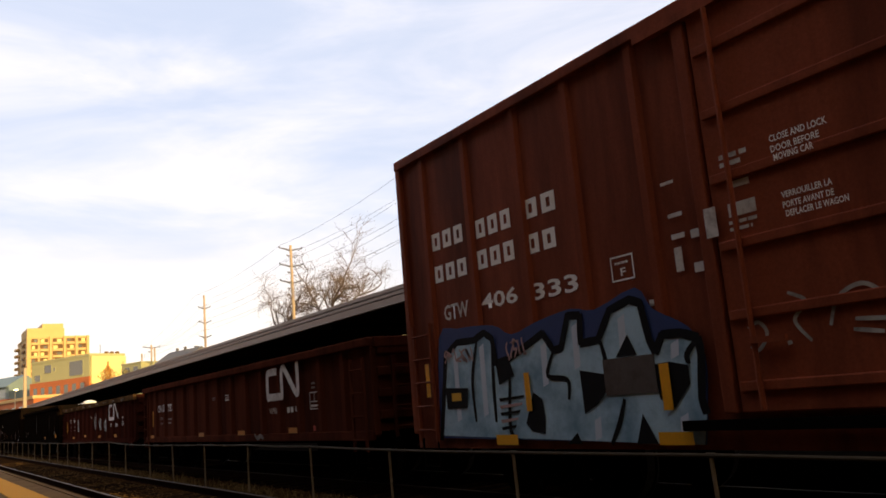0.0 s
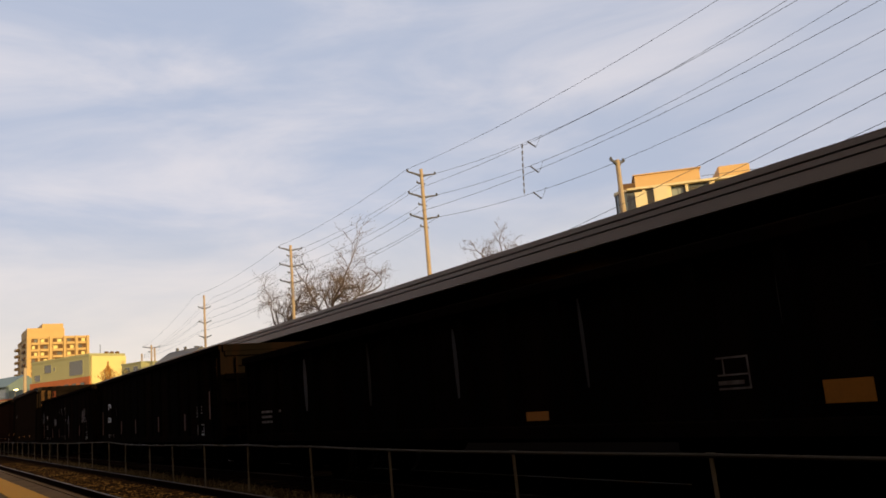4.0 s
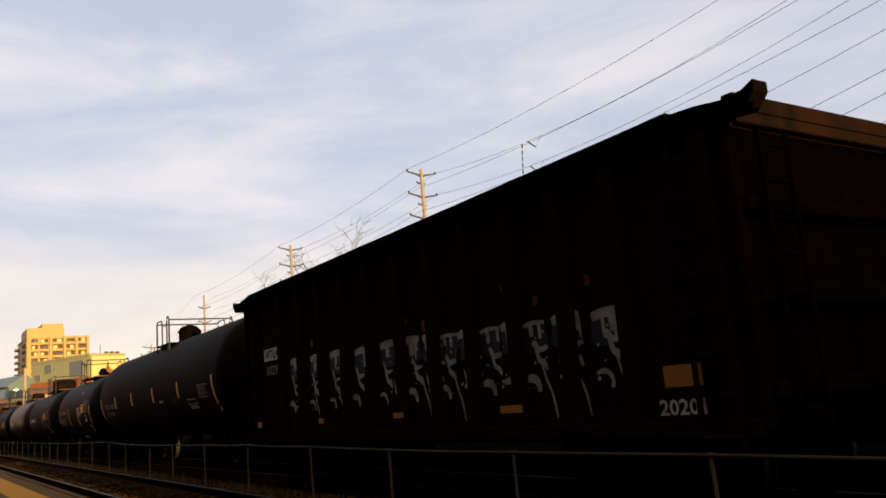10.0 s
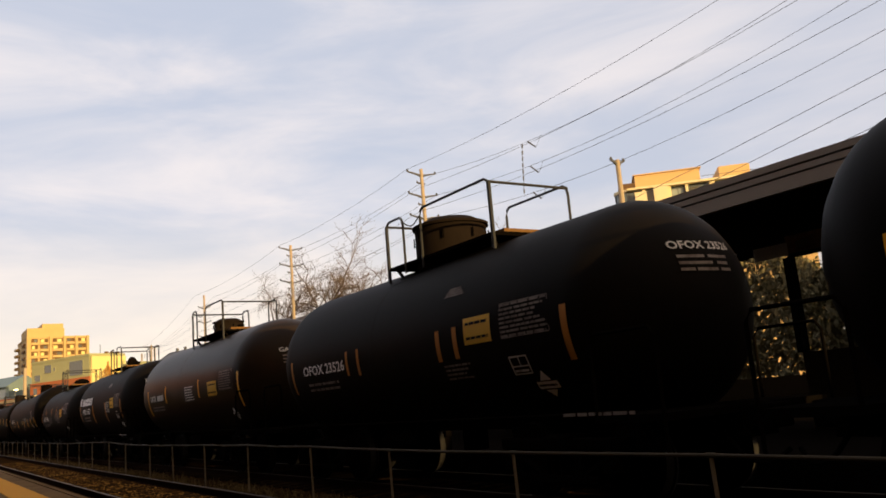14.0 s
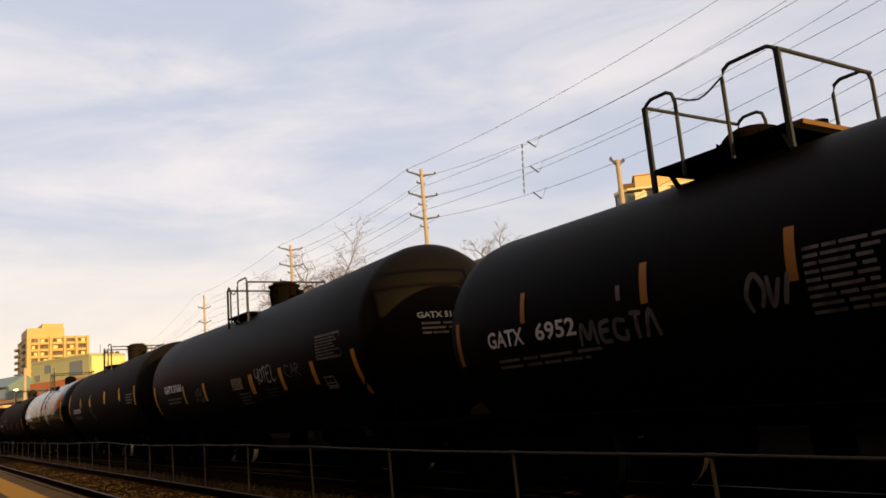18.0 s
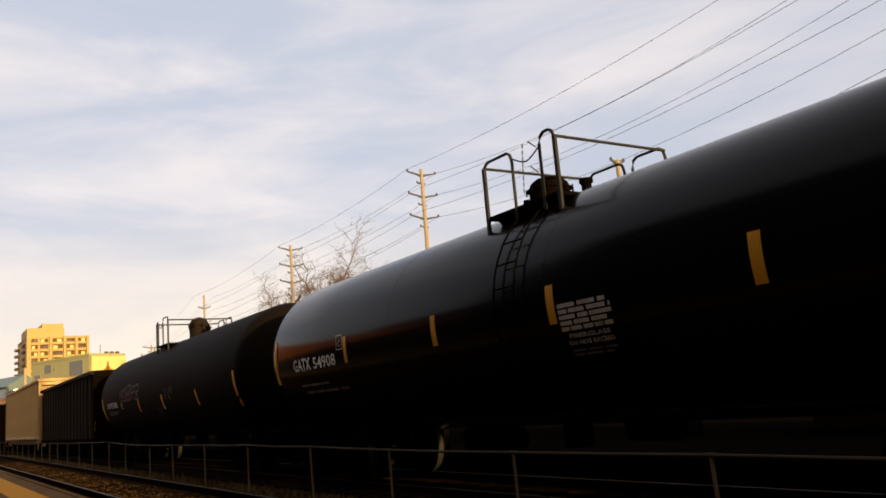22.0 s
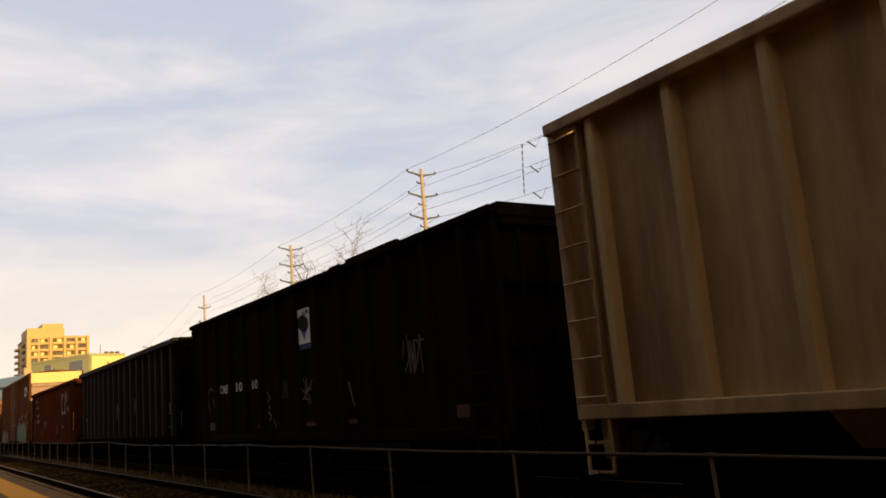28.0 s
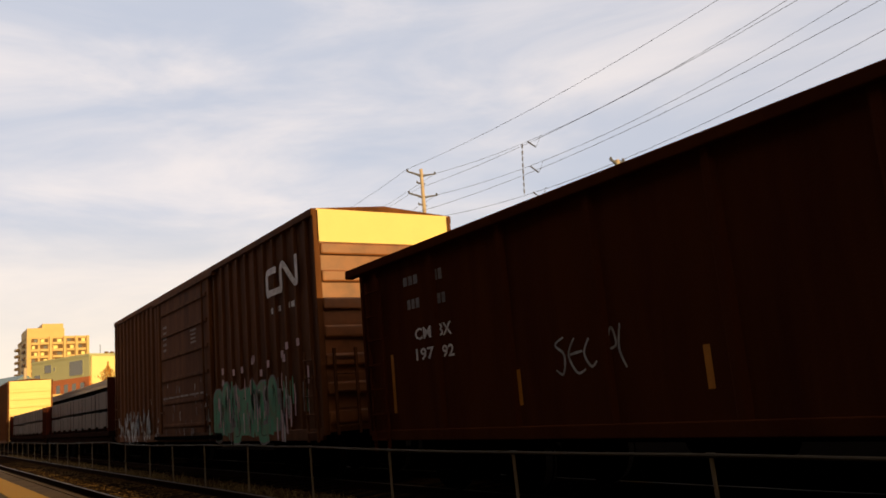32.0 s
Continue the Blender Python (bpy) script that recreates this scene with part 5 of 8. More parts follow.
def tank_car(name, lead, trail, r, zc, label, material, deck, dome, rings=(), big_deck=False, head=0.72, cut=0.0, dome_paint=None, off=0.0, tail=0.0, rise=0.0, climb=(1,)):
    """A tank car: shell with rounded heads, saddles, stub sills, manway, deck with handrails, ladders and end rails.
    deck: (start, gap start, gap end, end, half width, foot height, rail height); dome: (x, radius, height)."""
    c, half = car_at(name, lead, trail, label, "tank car")
    bm = bmesh.new()
    prof = []
    for k in range(11):
        a = math.pi / 2 * k / 10
        prof.append((-half + head - head * math.cos(a), r * math.sin(a)))
    prof += [(-half + head + (2 * half - 2 * head - cut) * k / 6, r) for k in range(1, 6)]
    prof += [(-x - cut, q) for x, q in reversed(prof[:11])]
    prof = [(x + off - (tail if x < 0 else 0), q) for x, q in prof]
    lathe_x(bm, prof, zc, 64)
    for v in bm.verts:
        v.co.z += rise * max(0.0, v.co.x)      # a funnel-bottomed shell climbs towards its leading end
    smooth(part("tank", bm, material, c), 60)
    for x in rings:
        bm = bmesh.new()
        lathe_x(bm, [(x - 0.02, r), (x - 0.02, r + 0.0018), (x + 0.02, r + 0.0018), (x + 0.02, r)], zc, 64)
        part("jacket_band", bm, material, c)
    # deck and rails
    x0, xb, xg, x1, yw, foot, rail, fb, fg = deck
    zt = zc + r
    bm = boxes((x0, x1, -yw, yw, foot, foot + 0.05))
    dk = part("deck", bm, M_IRON, c, "dark steel grating deck")
    for x in (x0 + 0.15, x1 - 0.15):
        for s in (-1, 1):
            part("deck_bracket", tube(bmesh.new(), [(x, s * (yw - 0.08), foot), (x, s * (yw - 0.35), foot - 0.35)], 0.03, 6), M_IRON, dk)
    hb = 0.021
    up = 0.0 if big_deck else 0.05      # the long cars' leading near-side hoop stands a little taller
    hoop = lambda a, b, y, h=rail: [(a, y, foot - 0.12), (a, y, h - 0.14), (a + 0.03, y, h - 0.04), (a + 0.10, y, h), (b - 0.10, y, h), (b - 0.03, y, h - 0.04), (b, y, h - 0.14), (b, y, foot - 0.12)]
    part("handrail", tube(bmesh.new(), hoop(x0, xb, -yw), hb, 8), M_RAILING, c)
    part("handrail", tube(bmesh.new(), hoop(xg, x1, -yw, rail + up), hb, 8), M_RAILING, c)
    part("handrail", tube(bmesh.new(), hoop(fg, x1, yw), hb, 8), M_RAILING, c)
    part("handrail", tube(bmesh.new(), hoop(x0, fb, yw), hb, 8), M_RAILING, c)
    for x in (x0, x1):
        part("end_handrail", tube(bmesh.new(), [(x, -yw, rail - 0.06), (x, yw, rail - 0.06)], hb, 8), M_RAILING, c)
    part("rail_post", boxes((x0 - 0.026, x0 + 0.026, -yw - 0.02, -yw + 0.02, foot - 0.2, rail - 0.06)), M_RAILING, c)
    part("rail_post", boxes((x1 - 0.026, x1 + 0.026, -yw - 0.02, -yw + 0.02, foot - 0.2, rail - 0.06)), M_RAILING, c)
    if big_deck:
        part("toe_board", boxes((x1 - 0.55, x1 + 0.02, -yw * 0.75, yw * 0.9, foot + 0.052, foot + 0.10)), M_TOEBOARD, c, "worn wooden walkway board")
    part("safety_chain", tube(bmesh.new(), curve([(xb, -yw, rail - 0.1), ((xb + xg) / 2, -yw, rail - 0.22), (xg, -yw, rail - 0.1)]), 0.011, 5), M_RAILING, c)
    # manway
    dx, dr, dh = dome
    bm = bmesh.new()
    flat = dome_paint in (M_MANWAY, M_GONBLK)
    tube(bm, [(dx, 0, zt - 0.12), (dx, 0, zt + dh * (0.8 if flat else 0.55))], dr, 24)
    if flat:
        tube(bm, [(dx, 0, zt + dh * 0.8), (dx, 0, zt + dh * 0.86)], dr + 0.04, 24)
        tube(bm, [(dx, 0, zt + dh * 0.86), (dx, 0, zt + dh)], dr * 0.98, 24, dr * 0.7)
    else:
        tube(bm, [(dx, 0, zt + dh * 0.55), (dx, 0, zt + dh * 0.6)], dr + 0.03, 24)
        for k in range(5):
            a0, a1 = math.pi / 2 * k / 5, math.pi / 2 * (k + 1) / 5
            tube(bm, [(dx, 0, zt + dh * (0.6 + 0.4 * math.sin(a0))), (dx, 0, zt + dh * (0.6 + 0.4 * math.sin(a1)))], dr * math.cos(a0), 24, max(0.02, dr * math.cos(a1)))
    mw = smooth(part("manway_dome", bm, dome_paint or M_GONBLK, c), 35)
    for k in range(8):
        a = 2 * math.pi * k / 8
        part("eye_bolt", tube(bmesh.new(), [(dx + (dr + 0.035) * math.cos(a), (dr + 0.035) * math.sin(a), zt + dh * 0.45), (dx + (dr + 0.035) * math.cos(a), (dr + 0.035) * math.sin(a), zt + dh * 0.66)], 0.014, 6), M_IRON, mw)
    for vx in (dx + dr + 0.35, dx - dr - 0.28):
        bm = bmesh.new()
        tube(bm, [(vx, 0.1, zt - 0.06), (vx, 0.1, zt + 0.20)], 0.07, 10)
        tube(bm, [(vx, 0.1, zt + 0.20), (vx, 0.1, zt + 0.26)], 0.095, 10)
        part("relief_valve", bm, M_IRON, c)
    # rungs and rails bent over the shell up to the deck
    for s in climb:
        lx = (xb + xg) / 2
        at = lambda a, o: (s * (r + o) * math.cos(a), zc + (r + o) * math.sin(a))
        bm = bmesh.new()
        for e in (-1, 1):
            tube(bm, [(lx + e * 0.2, *at(-0.5 + 1.5 * k / 10, 0.07)) for k in range(11)], 0.014, 6)
        l = part("ladder", bm, M_IRON, c)
        for k in range(8):
            q = at(-0.45 + 1.4 * k / 7, 0.07)
            part("rung", tube(bmesh.new(), [(lx - 0.2, *q), (lx + 0.2, *q)], 0.011, 6), M_IRON, l)
    # saddles, stub sills, end rails
    upper = set(c.children)
    for s in (-1, 1):
        bx = s * (half - 1.45)
        bm = bmesh.new()
        n = 10
        arc = [(r * 1.01 * math.sin(-0.62 + 1.24 * k / n), zc - r * 1.01 * math.cos(-0.62 + 1.24 * k / n)) for k in range(n + 1)]
        extrude_yz(bm, [*arc, (0.75, 0.8), (-0.75, 0.8)], bx - 0.35, bx + 0.35)
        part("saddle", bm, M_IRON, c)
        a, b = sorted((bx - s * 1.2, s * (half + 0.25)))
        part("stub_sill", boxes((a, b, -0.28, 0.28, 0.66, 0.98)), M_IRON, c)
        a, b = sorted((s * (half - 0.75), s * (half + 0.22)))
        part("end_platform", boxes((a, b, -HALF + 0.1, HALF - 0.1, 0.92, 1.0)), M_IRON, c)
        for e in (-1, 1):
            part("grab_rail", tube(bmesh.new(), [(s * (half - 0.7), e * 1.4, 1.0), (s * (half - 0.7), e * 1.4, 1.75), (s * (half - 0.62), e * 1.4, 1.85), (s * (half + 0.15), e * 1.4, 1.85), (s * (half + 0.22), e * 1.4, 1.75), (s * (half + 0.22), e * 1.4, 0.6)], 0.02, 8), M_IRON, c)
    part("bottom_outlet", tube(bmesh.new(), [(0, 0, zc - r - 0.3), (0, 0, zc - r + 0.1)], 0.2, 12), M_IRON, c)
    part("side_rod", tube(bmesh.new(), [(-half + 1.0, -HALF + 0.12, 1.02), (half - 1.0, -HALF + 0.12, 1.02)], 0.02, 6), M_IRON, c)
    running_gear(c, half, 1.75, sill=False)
    for ob in c.children:
        if ob not in upper:
            at = ob.location.x + (sum(v.co.x for v in ob.data.vertices) / len(ob.data.vertices) if ob.data else 0)
            ob.location.x += off - (cut if at > 2 else tail if at < -2 else 0)
    return c, half, (r, zc)


# 1: red double-door boxcar with a blue graffiti piece
c, half, y = box_car("boxcar", 6.6, -10.11, 4.84, "oxide red double-door boxcar with pale blue graffiti along its lower side", M_BOXRED,
                     [-7.705, -6.655, -5.575, -4.625, -3.625, 3.4, 4.42, 5.4, 6.53, 7.5], [(-2.85, -0.12), (-0.12, 2.6)], M_BOXRED, M_BOXRED, rib=0.045, low=0.66)
blocks([(-7.54, -6.72, 3.33, 3.57, 3), (-6.48, -5.69, 3.29, 3.53, 3), (-5.48, -4.84, 3.31, 3.54, 2), (-7.53, -6.69, 2.88, 3.11, 3), (-6.50, -5.67, 2.89, 3.13, 3), (-5.49, -4.90, 2.89, 3.12, 2)], M_MARKW, c, y, "painted_name")
words("GTW", -7.38, -6.8, 2.34, 2.55, M_MARK, c, y)
words("406", -6.5, -5.76, 2.37, 2.57, M_MARKW, c, y)
words("333", -5.48, -4.69, 2.34, 2.54, M_MARKW, c, y)
outline(-4.18, -3.86, 2.34, 2.60, M_MARKW, c, y, cross=False)
words("F", -4.05, -3.98, 2.39, 2.47, M_MARKW, c, y)
bars(-4.12, -3.92, 2.50, 2.55, 1, M_MARKW, c, y, 1)
for i, txt in enumerate(("CLOSE AND LOCK", "DOOR BEFORE", "MOVING CAR")):
    words(txt, -2.18, -1.66 - 0.08 * i, 3.19 - 0.09 * i, 3.25 - 0.09 * i, M_MARKW, c, y - (0.125 if i == 2 else 0.075))
for i, txt in enumerate(("VERROUILLER LA", "PORTE AVANT DE", "DEPLACER LE WAGON")):
    words(txt, -2.15, -1.70 + (0.09 if i == 2 else 0), 2.70 - 0.085 * i, 2.755 - 0.085 * i, M_MARKW, c, y - (0.125 if i == 2 else 0.075))
bars(-2.70, -2.40, 3.10, 3.24, 2, M_MARK, c, y - 0.075, 3, words_in=1, fill=0.6)
tape(-2.63, -2.43, 2.91, 2.97, M_MARK, c, y - 0.075, "worn_label", "worn white paint patch")
tape(-2.68, -2.40, 2.66, 2.78, M_MARK, c, y - 0.075, "worn_label", "worn white paint patch")
bars(-2.69, -2.39, 2.52, 2.64, 2, M_MARK, c, y - 0.075, 4, words_in=2, fill=0.5)
for x0, x1, z0, z1 in ((-3.39, -3.23, 3.15, 3.18), (-3.35, -3.18, 2.82, 2.86), (-3.34, -3.18, 2.61, 2.66), (-3.11, -2.98, 2.58, 2.66), (-3.33, -3.24, 2.30, 2.53), (-3.12, -3.0, 2.26, 2.35), (-3.72, -3.66, 2.03, 2.09)):
    tape(x0, x1, z0, z1, M_MARK, c, y - 0.02, "worn_label", "worn white paint patch")
tape(-2.95, -2.82, 2.52, 2.79, M_MARK, c, y - 0.106, "worn_label", "worn white paint patch")
for x0, x1, z0, z1, m in ((-7.92, -7.82, 1.35, 1.80, M_YEL), (-5.76, -5.66, 1.09, 1.53, M_YEL), (-3.69, -3.57, 1.03, 1.47, M_YEL), (-6.40, -5.98, 0.71, 0.83, M_YEL), (-3.80, -3.38, 0.71, 0.83, M_YEL)):
    bm = bmesh.new()
    patch(bm, x0, x1, z0, z1, 0.022)
    part("reflective_strip", on_side(bm, y - 0.046), m, c)


def bubble_piece(parent, surf, x0, x1, z0, z1, fill, edge, halo, seed, letters):
    """A big sprayed piece: a cloud behind, fat outlined letters with dark inner lines in front."""
    rnd = random.Random(seed)
    W = (x1 - x0) / letters
    bm = bmesh.new()
    n = 60
    top = [(x0 - 0.12 + (x1 - x0 + 0.24) * i / n, z1 - 0.10 + 0.14 * math.sin(i * 0.55 + seed) * math.sin(i * 0.21) + 0.05 * rnd.random()) for i in range(n + 1)]
    for (xa, za), (xb, zb) in zip(top, top[1:]):
        bm.faces.new([bm.verts.new(q) for q in ((xa, 0, z0 - 0.02), (xb, 0, z0 - 0.02), (xb, 0, zb), (xa, 0, za))])
    part("graffiti_cloud", on_side(bm, surf), halo, parent)
    bm = bmesh.new()
    patch(bm, x0 - 0.05, x1 + 0.05, z0 - 0.015, z0 + (z1 - z0) * 0.55, 0.001)
    part("graffiti_shade", on_side(bm, surf), edge, parent)
    shapes = []
    for i in range(letters):
        a = x0 + W * i
        h = z1 - z0
        k = rnd.uniform(-0.06, 0.06)
        kind = i % 5
        base = {
            0: [[(0.80, 0.93), (0.2, 0.90), (0.15, 0.5), (0.15, 0.08), (0.85, 0.10)], [(0.2, 0.5), (0.7, 0.54)]],
            1: [[(0.15, 0.05), (0.35, 0.95), (0.6, 0.9), (0.62, 0.1)], [(0.3, 0.42), (0.85, 0.55)]],
            2: [[(0.85, 0.86), (0.3, 0.92), (0.12, 0.62), (0.8, 0.42), (0.7, 0.08), (0.12, 0.06)]],
            3: [[(0.5, 0.04), (0.5, 0.96)], [(0.08, 0.82), (0.95, 0.88)], [(0.12, 0.4), (0.5, 0.5)]],
            4: [[(0.12, 0.02), (0.45, 1.0), (0.88, 0.04)], [(0.28, 0.40), (0.75, 0.42)]],
        }[kind]
        for s in base:
            shapes.append(curve([(a + W * (q[0] * 1.05 + k), z0 + h * q[1]) for q in s], 6))
    for nm, w, lift, m in (("graffiti_outline", 0.42, 0.002, edge), ("graffiti_fill", 0.34, 0.004, fill)):
        bm = bmesh.new()
        for j, s in enumerate(shapes):
            ribbon(bm, s, w * (0.9 + 0.25 * ((j * 7) % 3) / 2), lift + 0.00012 * j, taper=0.95)
        part(nm, on_side(bm, surf), m, parent)
    bm = bmesh.new()
    for j, s in enumerate(shapes):
        if j % 2 == 0:
            ribbon(bm, [(q[0] + 0.05, q[1] - 0.03) for q in s[len(s) // 3: -2]], 0.022, 0.010, taper=0.3)
    part("graffiti_line", on_side(bm, surf), M_DARKINK, parent)


def flat_shape(name, pts, material, lift):
    bm = bmesh.new()
    v = [bm.verts.new((x + PIECE, lift, z)) for x, z in pts]
    for tri in tessellate_polygon([[Vector((x, z, 0)) for x, z in pts]]):
        bm.faces.new([v[i] for i in tri])
    return part(name, on_side(bm, y - 0.046), material, c)


PIECE = -0.09     # shift of the graffiti piece along the side
# the piece: a navy cloud, one pale blue mass with a jagged letter top, black counters and letter lines
flat_shape("graffiti_cloud", curve([(-7.6, 0.8), (-7.45, 2.12), (-6.98, 2.2), (-6.2, 2.15), (-5.86, 2.0), (-5.38, 2.09), (-4.77, 2.16), (-4.4, 2.1), (-3.8, 2.24), (-3.6, 2.0), (-3.2, 1.78), (-3.05, 1.5), (-3.1, 1.05), (-3.17, 0.71)], 3), M_GNAVY, 0.0)
TOP = [(-7.55, 0.83), (-7.31, 1.87), (-7.02, 2.02), (-6.63, 2.01), (-6.4, 2.08), (-6.24, 1.99), (-6.2, 1.68), (-5.92, 1.72), (-5.46, 1.88), (-5.27, 1.95), (-5.11, 1.74), (-4.98, 1.75), (-4.82, 2.09),
       (-4.63, 2.07), (-4.66, 1.77), (-4.39, 1.78), (-4.18, 2.06), (-3.89, 2.13), (-3.75, 2.08), (-3.69, 1.71), (-3.63, 1.58), (-3.52, 1.74), (-3.29, 1.73), (-3.1, 1.67), (-3.09, 1.51), (-3.15, 1.12), (-3.12, 0.99), (-3.19, 0.71)]
flat_shape("graffiti_fill", TOP, M_GBLUE, 0.004)
def paint_line(pts, w, lift, taper):
    bm = bmesh.new()
    ribbon(bm, [(x + PIECE, z) for x, z in pts], w, lift, taper)
    return part("graffiti_line", on_side(bm, y - 0.046), M_DARKINK, c)


for k, (p, q) in enumerate(zip(TOP[:-1], TOP[1:-1])):
    ex, ez = (q[0] - p[0]) * 0.06, (q[1] - p[1]) * 0.06
    paint_line([(p[0] - ex, p[1] - ez), ((p[0] + q[0]) / 2, (p[1] + q[1]) / 2), (q[0] + ex, q[1] + ez)], 0.095, 0.007 + 0.0001 * k, 0.8)
for k, s in enumerate(([(-6.24, 1.99), (-6.29, 1.42), (-6.3, 0.98)], [(-5.93, 1.63), (-6.03, 0.95), (-5.97, 0.81)], [(-4.11, 1.16), (-4.22, 0.92), (-4.36, 0.72)], [(-5.11, 1.74), (-5.25, 1.47), (-4.93, 1.4), (-4.94, 1.19)],
                       [(-6.57, 1.99), (-6.73, 1.51), (-6.72, 0.99)], [(-4.36, 1.77), (-4.31, 1.51), (-4.34, 1.22)], [(-3.1, 1.67), (-3.25, 1.53), (-3.24, 1.44)])):
    paint_line(curve(s), 0.065, 0.008 + 0.0003 * k, 0.5)
for s in ([(-5.54, 1.3), (-5.39, 1.22), (-5.36, 1.0), (-5.39, 0.83), (-5.62, 0.86), (-5.72, 0.95)], [(-4.72, 1.49), (-4.33, 1.42), (-4.28, 1.3), (-4.5, 1.12), (-4.71, 1.03)], [(-3.68, 1.47), (-3.47, 1.48), (-3.25, 1.43), (-3.26, 1.26), (-3.48, 1.04), (-3.64, 1.14)],
          [(-4.01, 0.72), (-3.89, 1.01), (-3.73, 0.72)], [(-4.16, 1.58), (-3.97, 1.79), (-3.87, 1.58)], [(-7.37, 1.45), (-6.84, 1.42), (-6.89, 1.17), (-7.36, 1.17)], [(-5.03, 0.72), (-4.86, 0.84), (-4.8, 0.72)], [(-6.2, 1.65), (-5.92, 1.68), (-5.86, 1.51), (-6.17, 1.42)]):
    flat_shape("graffiti_counter", s, M_DARKINK, 0.011)
for k, (x, z0, z1) in enumerate(((-7.1, 1.0, 1.9), (-6.5, 1.05, 1.95), (-5.3, 1.35, 1.85), (-4.75, 1.5, 2.0), (-4.05, 1.6, 2.0), (-3.4, 1.5, 1.68), (-4.55, 0.75, 1.0), (-3.4, 0.78, 1.0))):
    flat_shape("graffiti_highlight", [(x - 0.05, z0), (x + 0.05, z0 + 0.03), (x + 0.07, z1), (x - 0.03, z1 - 0.04)], M_GPALE, 0.0055)
for k in range(5):
    flat_shape("graffiti_stripe", [(-6.2, 1.26 - 0.085 * k), (-5.7 - 0.05 * k, 1.28 - 0.085 * k), (-5.72 - 0.05 * k, 1.25 - 0.085 * k), (-6.18, 1.22 - 0.085 * k)], M_GPINK if k % 2 else M_DARKINK, 0.012)
scrawl(-7.49, -6.79, 1.75, 1.95, M_GPINK, c, y - 0.046, 3, 6, 0.03, lift=0.013)
scrawl(-6.04, -5.69, 1.7, 1.95, M_GPINK, c, y - 0.046, 4, 5, 0.03, lift=0.013)
tag([[(0.02, 1.0), (0.04, 0.65)], [(0.0, 0.42), (0.08, 0.5), (0.13, 0.3), (0.06, 0.05), (0.0, 0.12)], [(0.26, 0.1), (0.29, 0.12)], [(0.31, 0.9), (0.42, 0.72), (0.33, 0.45), (0.42, 0.1)], [(0.55, 0.3), (0.62, 0.7), (0.78, 0.85), (0.92, 0.55), (1.0, 0.2)], [(0.7, 0.35), (0.9, 0.3)], [(0.68, 0.2), (0.85, 0.12)]],
    -2.66, -1.3, 1.47, 1.98, M_GWHITE, c, y - 0.08, 0.035)
tag([[(0.0, 0.2), (0.1, 0.8), (0.25, 1.0), (0.35, 0.6), (0.3, 0.1)], [(0.45, 0.9), (0.5, 0.4), (0.7, 0.1), (0.85, 0.5), (0.8, 0.95)], [(0.9, 0.1), (1.0, 0.7)]], -1.1, 0.6, 1.45, 2.4, M_GWHITE, c, y - 0.08, 0.05)
bm = boxes((-4.46, -3.76, -0.02, -0.001, 1.20, 1.57))
for v in bm.verts:
    v.co.y = y - 0.046 + v.co.y
part("patch_plate", bm, M_PLATE, c, "bare dark steel patch plate")
tape(-7.33, -7.11, 1.27, 1.37, M_PANEL, c, y - 0.062, "placard", "small yellow placard")

# 2: red gondola
GSTEP = 0.957
c, half, y = open_car("gondola", -11.35, -26.46, 2.36, "faded red open gondola with a large white band emblem", "gondola", M_GONRED1, GSTEP, -0.15, tail=0.29)
noodle(3.13, 4.77, 1.55, 2.24, 0.14, M_MARK, c, y - 0.078)
zigzag(3.12, 3.80, 1.30, 1.41, 3, 0.03, M_MARK, c, y)
blocks([(4.02, 4.38, 1.30, 1.40, 2), (4.44, 4.80, 1.31, 1.41, 2)], M_MARK, c, y, "painted_address")
outline(5.11, 5.51, 1.32, 1.63, M_MARK, c, y)
bars(5.21, 5.37, 1.67, 1.82, 2, M_MARKDIM, c, y, 5)
words("CN 13", -5.54, -4.82, 1.60, 1.80, M_MARK, c, y - 0.076)
words("7529", -4.65, -3.98, 1.60, 1.80, M_MARK, c, y)
words("LD LMT", -5.51, -5.19, 1.39, 1.46, M_MARKDIM, c, y)
words("LT WT", -5.50, -5.22, 1.25, 1.31, M_MARKDIM, c, y)
bars(-4.65, -4.25, 1.24, 1.44, 2, M_MARKDIM, c, y, 7, words_in=2)
outline(0.35, 0.69, 1.68, 1.81, M_MARK, c, y)
bars(-0.61, -0.30, 1.72, 1.80, 2, M_MARKDIM, c, y, 9, words_in=1)
for x0, x1, z0, z1 in ((4.18, 4.59, 0.92, 1.02), (1.32, 1.76, 0.91, 1.0), (-1.56, -1.15, 0.90, 0.99), (-6.39, -5.99, 0.89, 0.97)):
    tape(x0, x1, z0, z1, M_ORANGE, c, -HALF - 0.015)
bm = bmesh.new()
ribbon(bm, curve([(2.35, 0.92), (2.5, 0.84), (2.7, 0.88), (2.85, 0.82)]), 0.09, 0.001, 0.5)
part("paint_smear", on_side(bm, -HALF - 0.015), M_GTAG, c)
tape(5.33, 5.42, 0.95, 1.04, M_GRED, c, -HALF - 0.015)
tape(-6.40, -6.31, 1.22, 1.66, M_YEL, c, y)

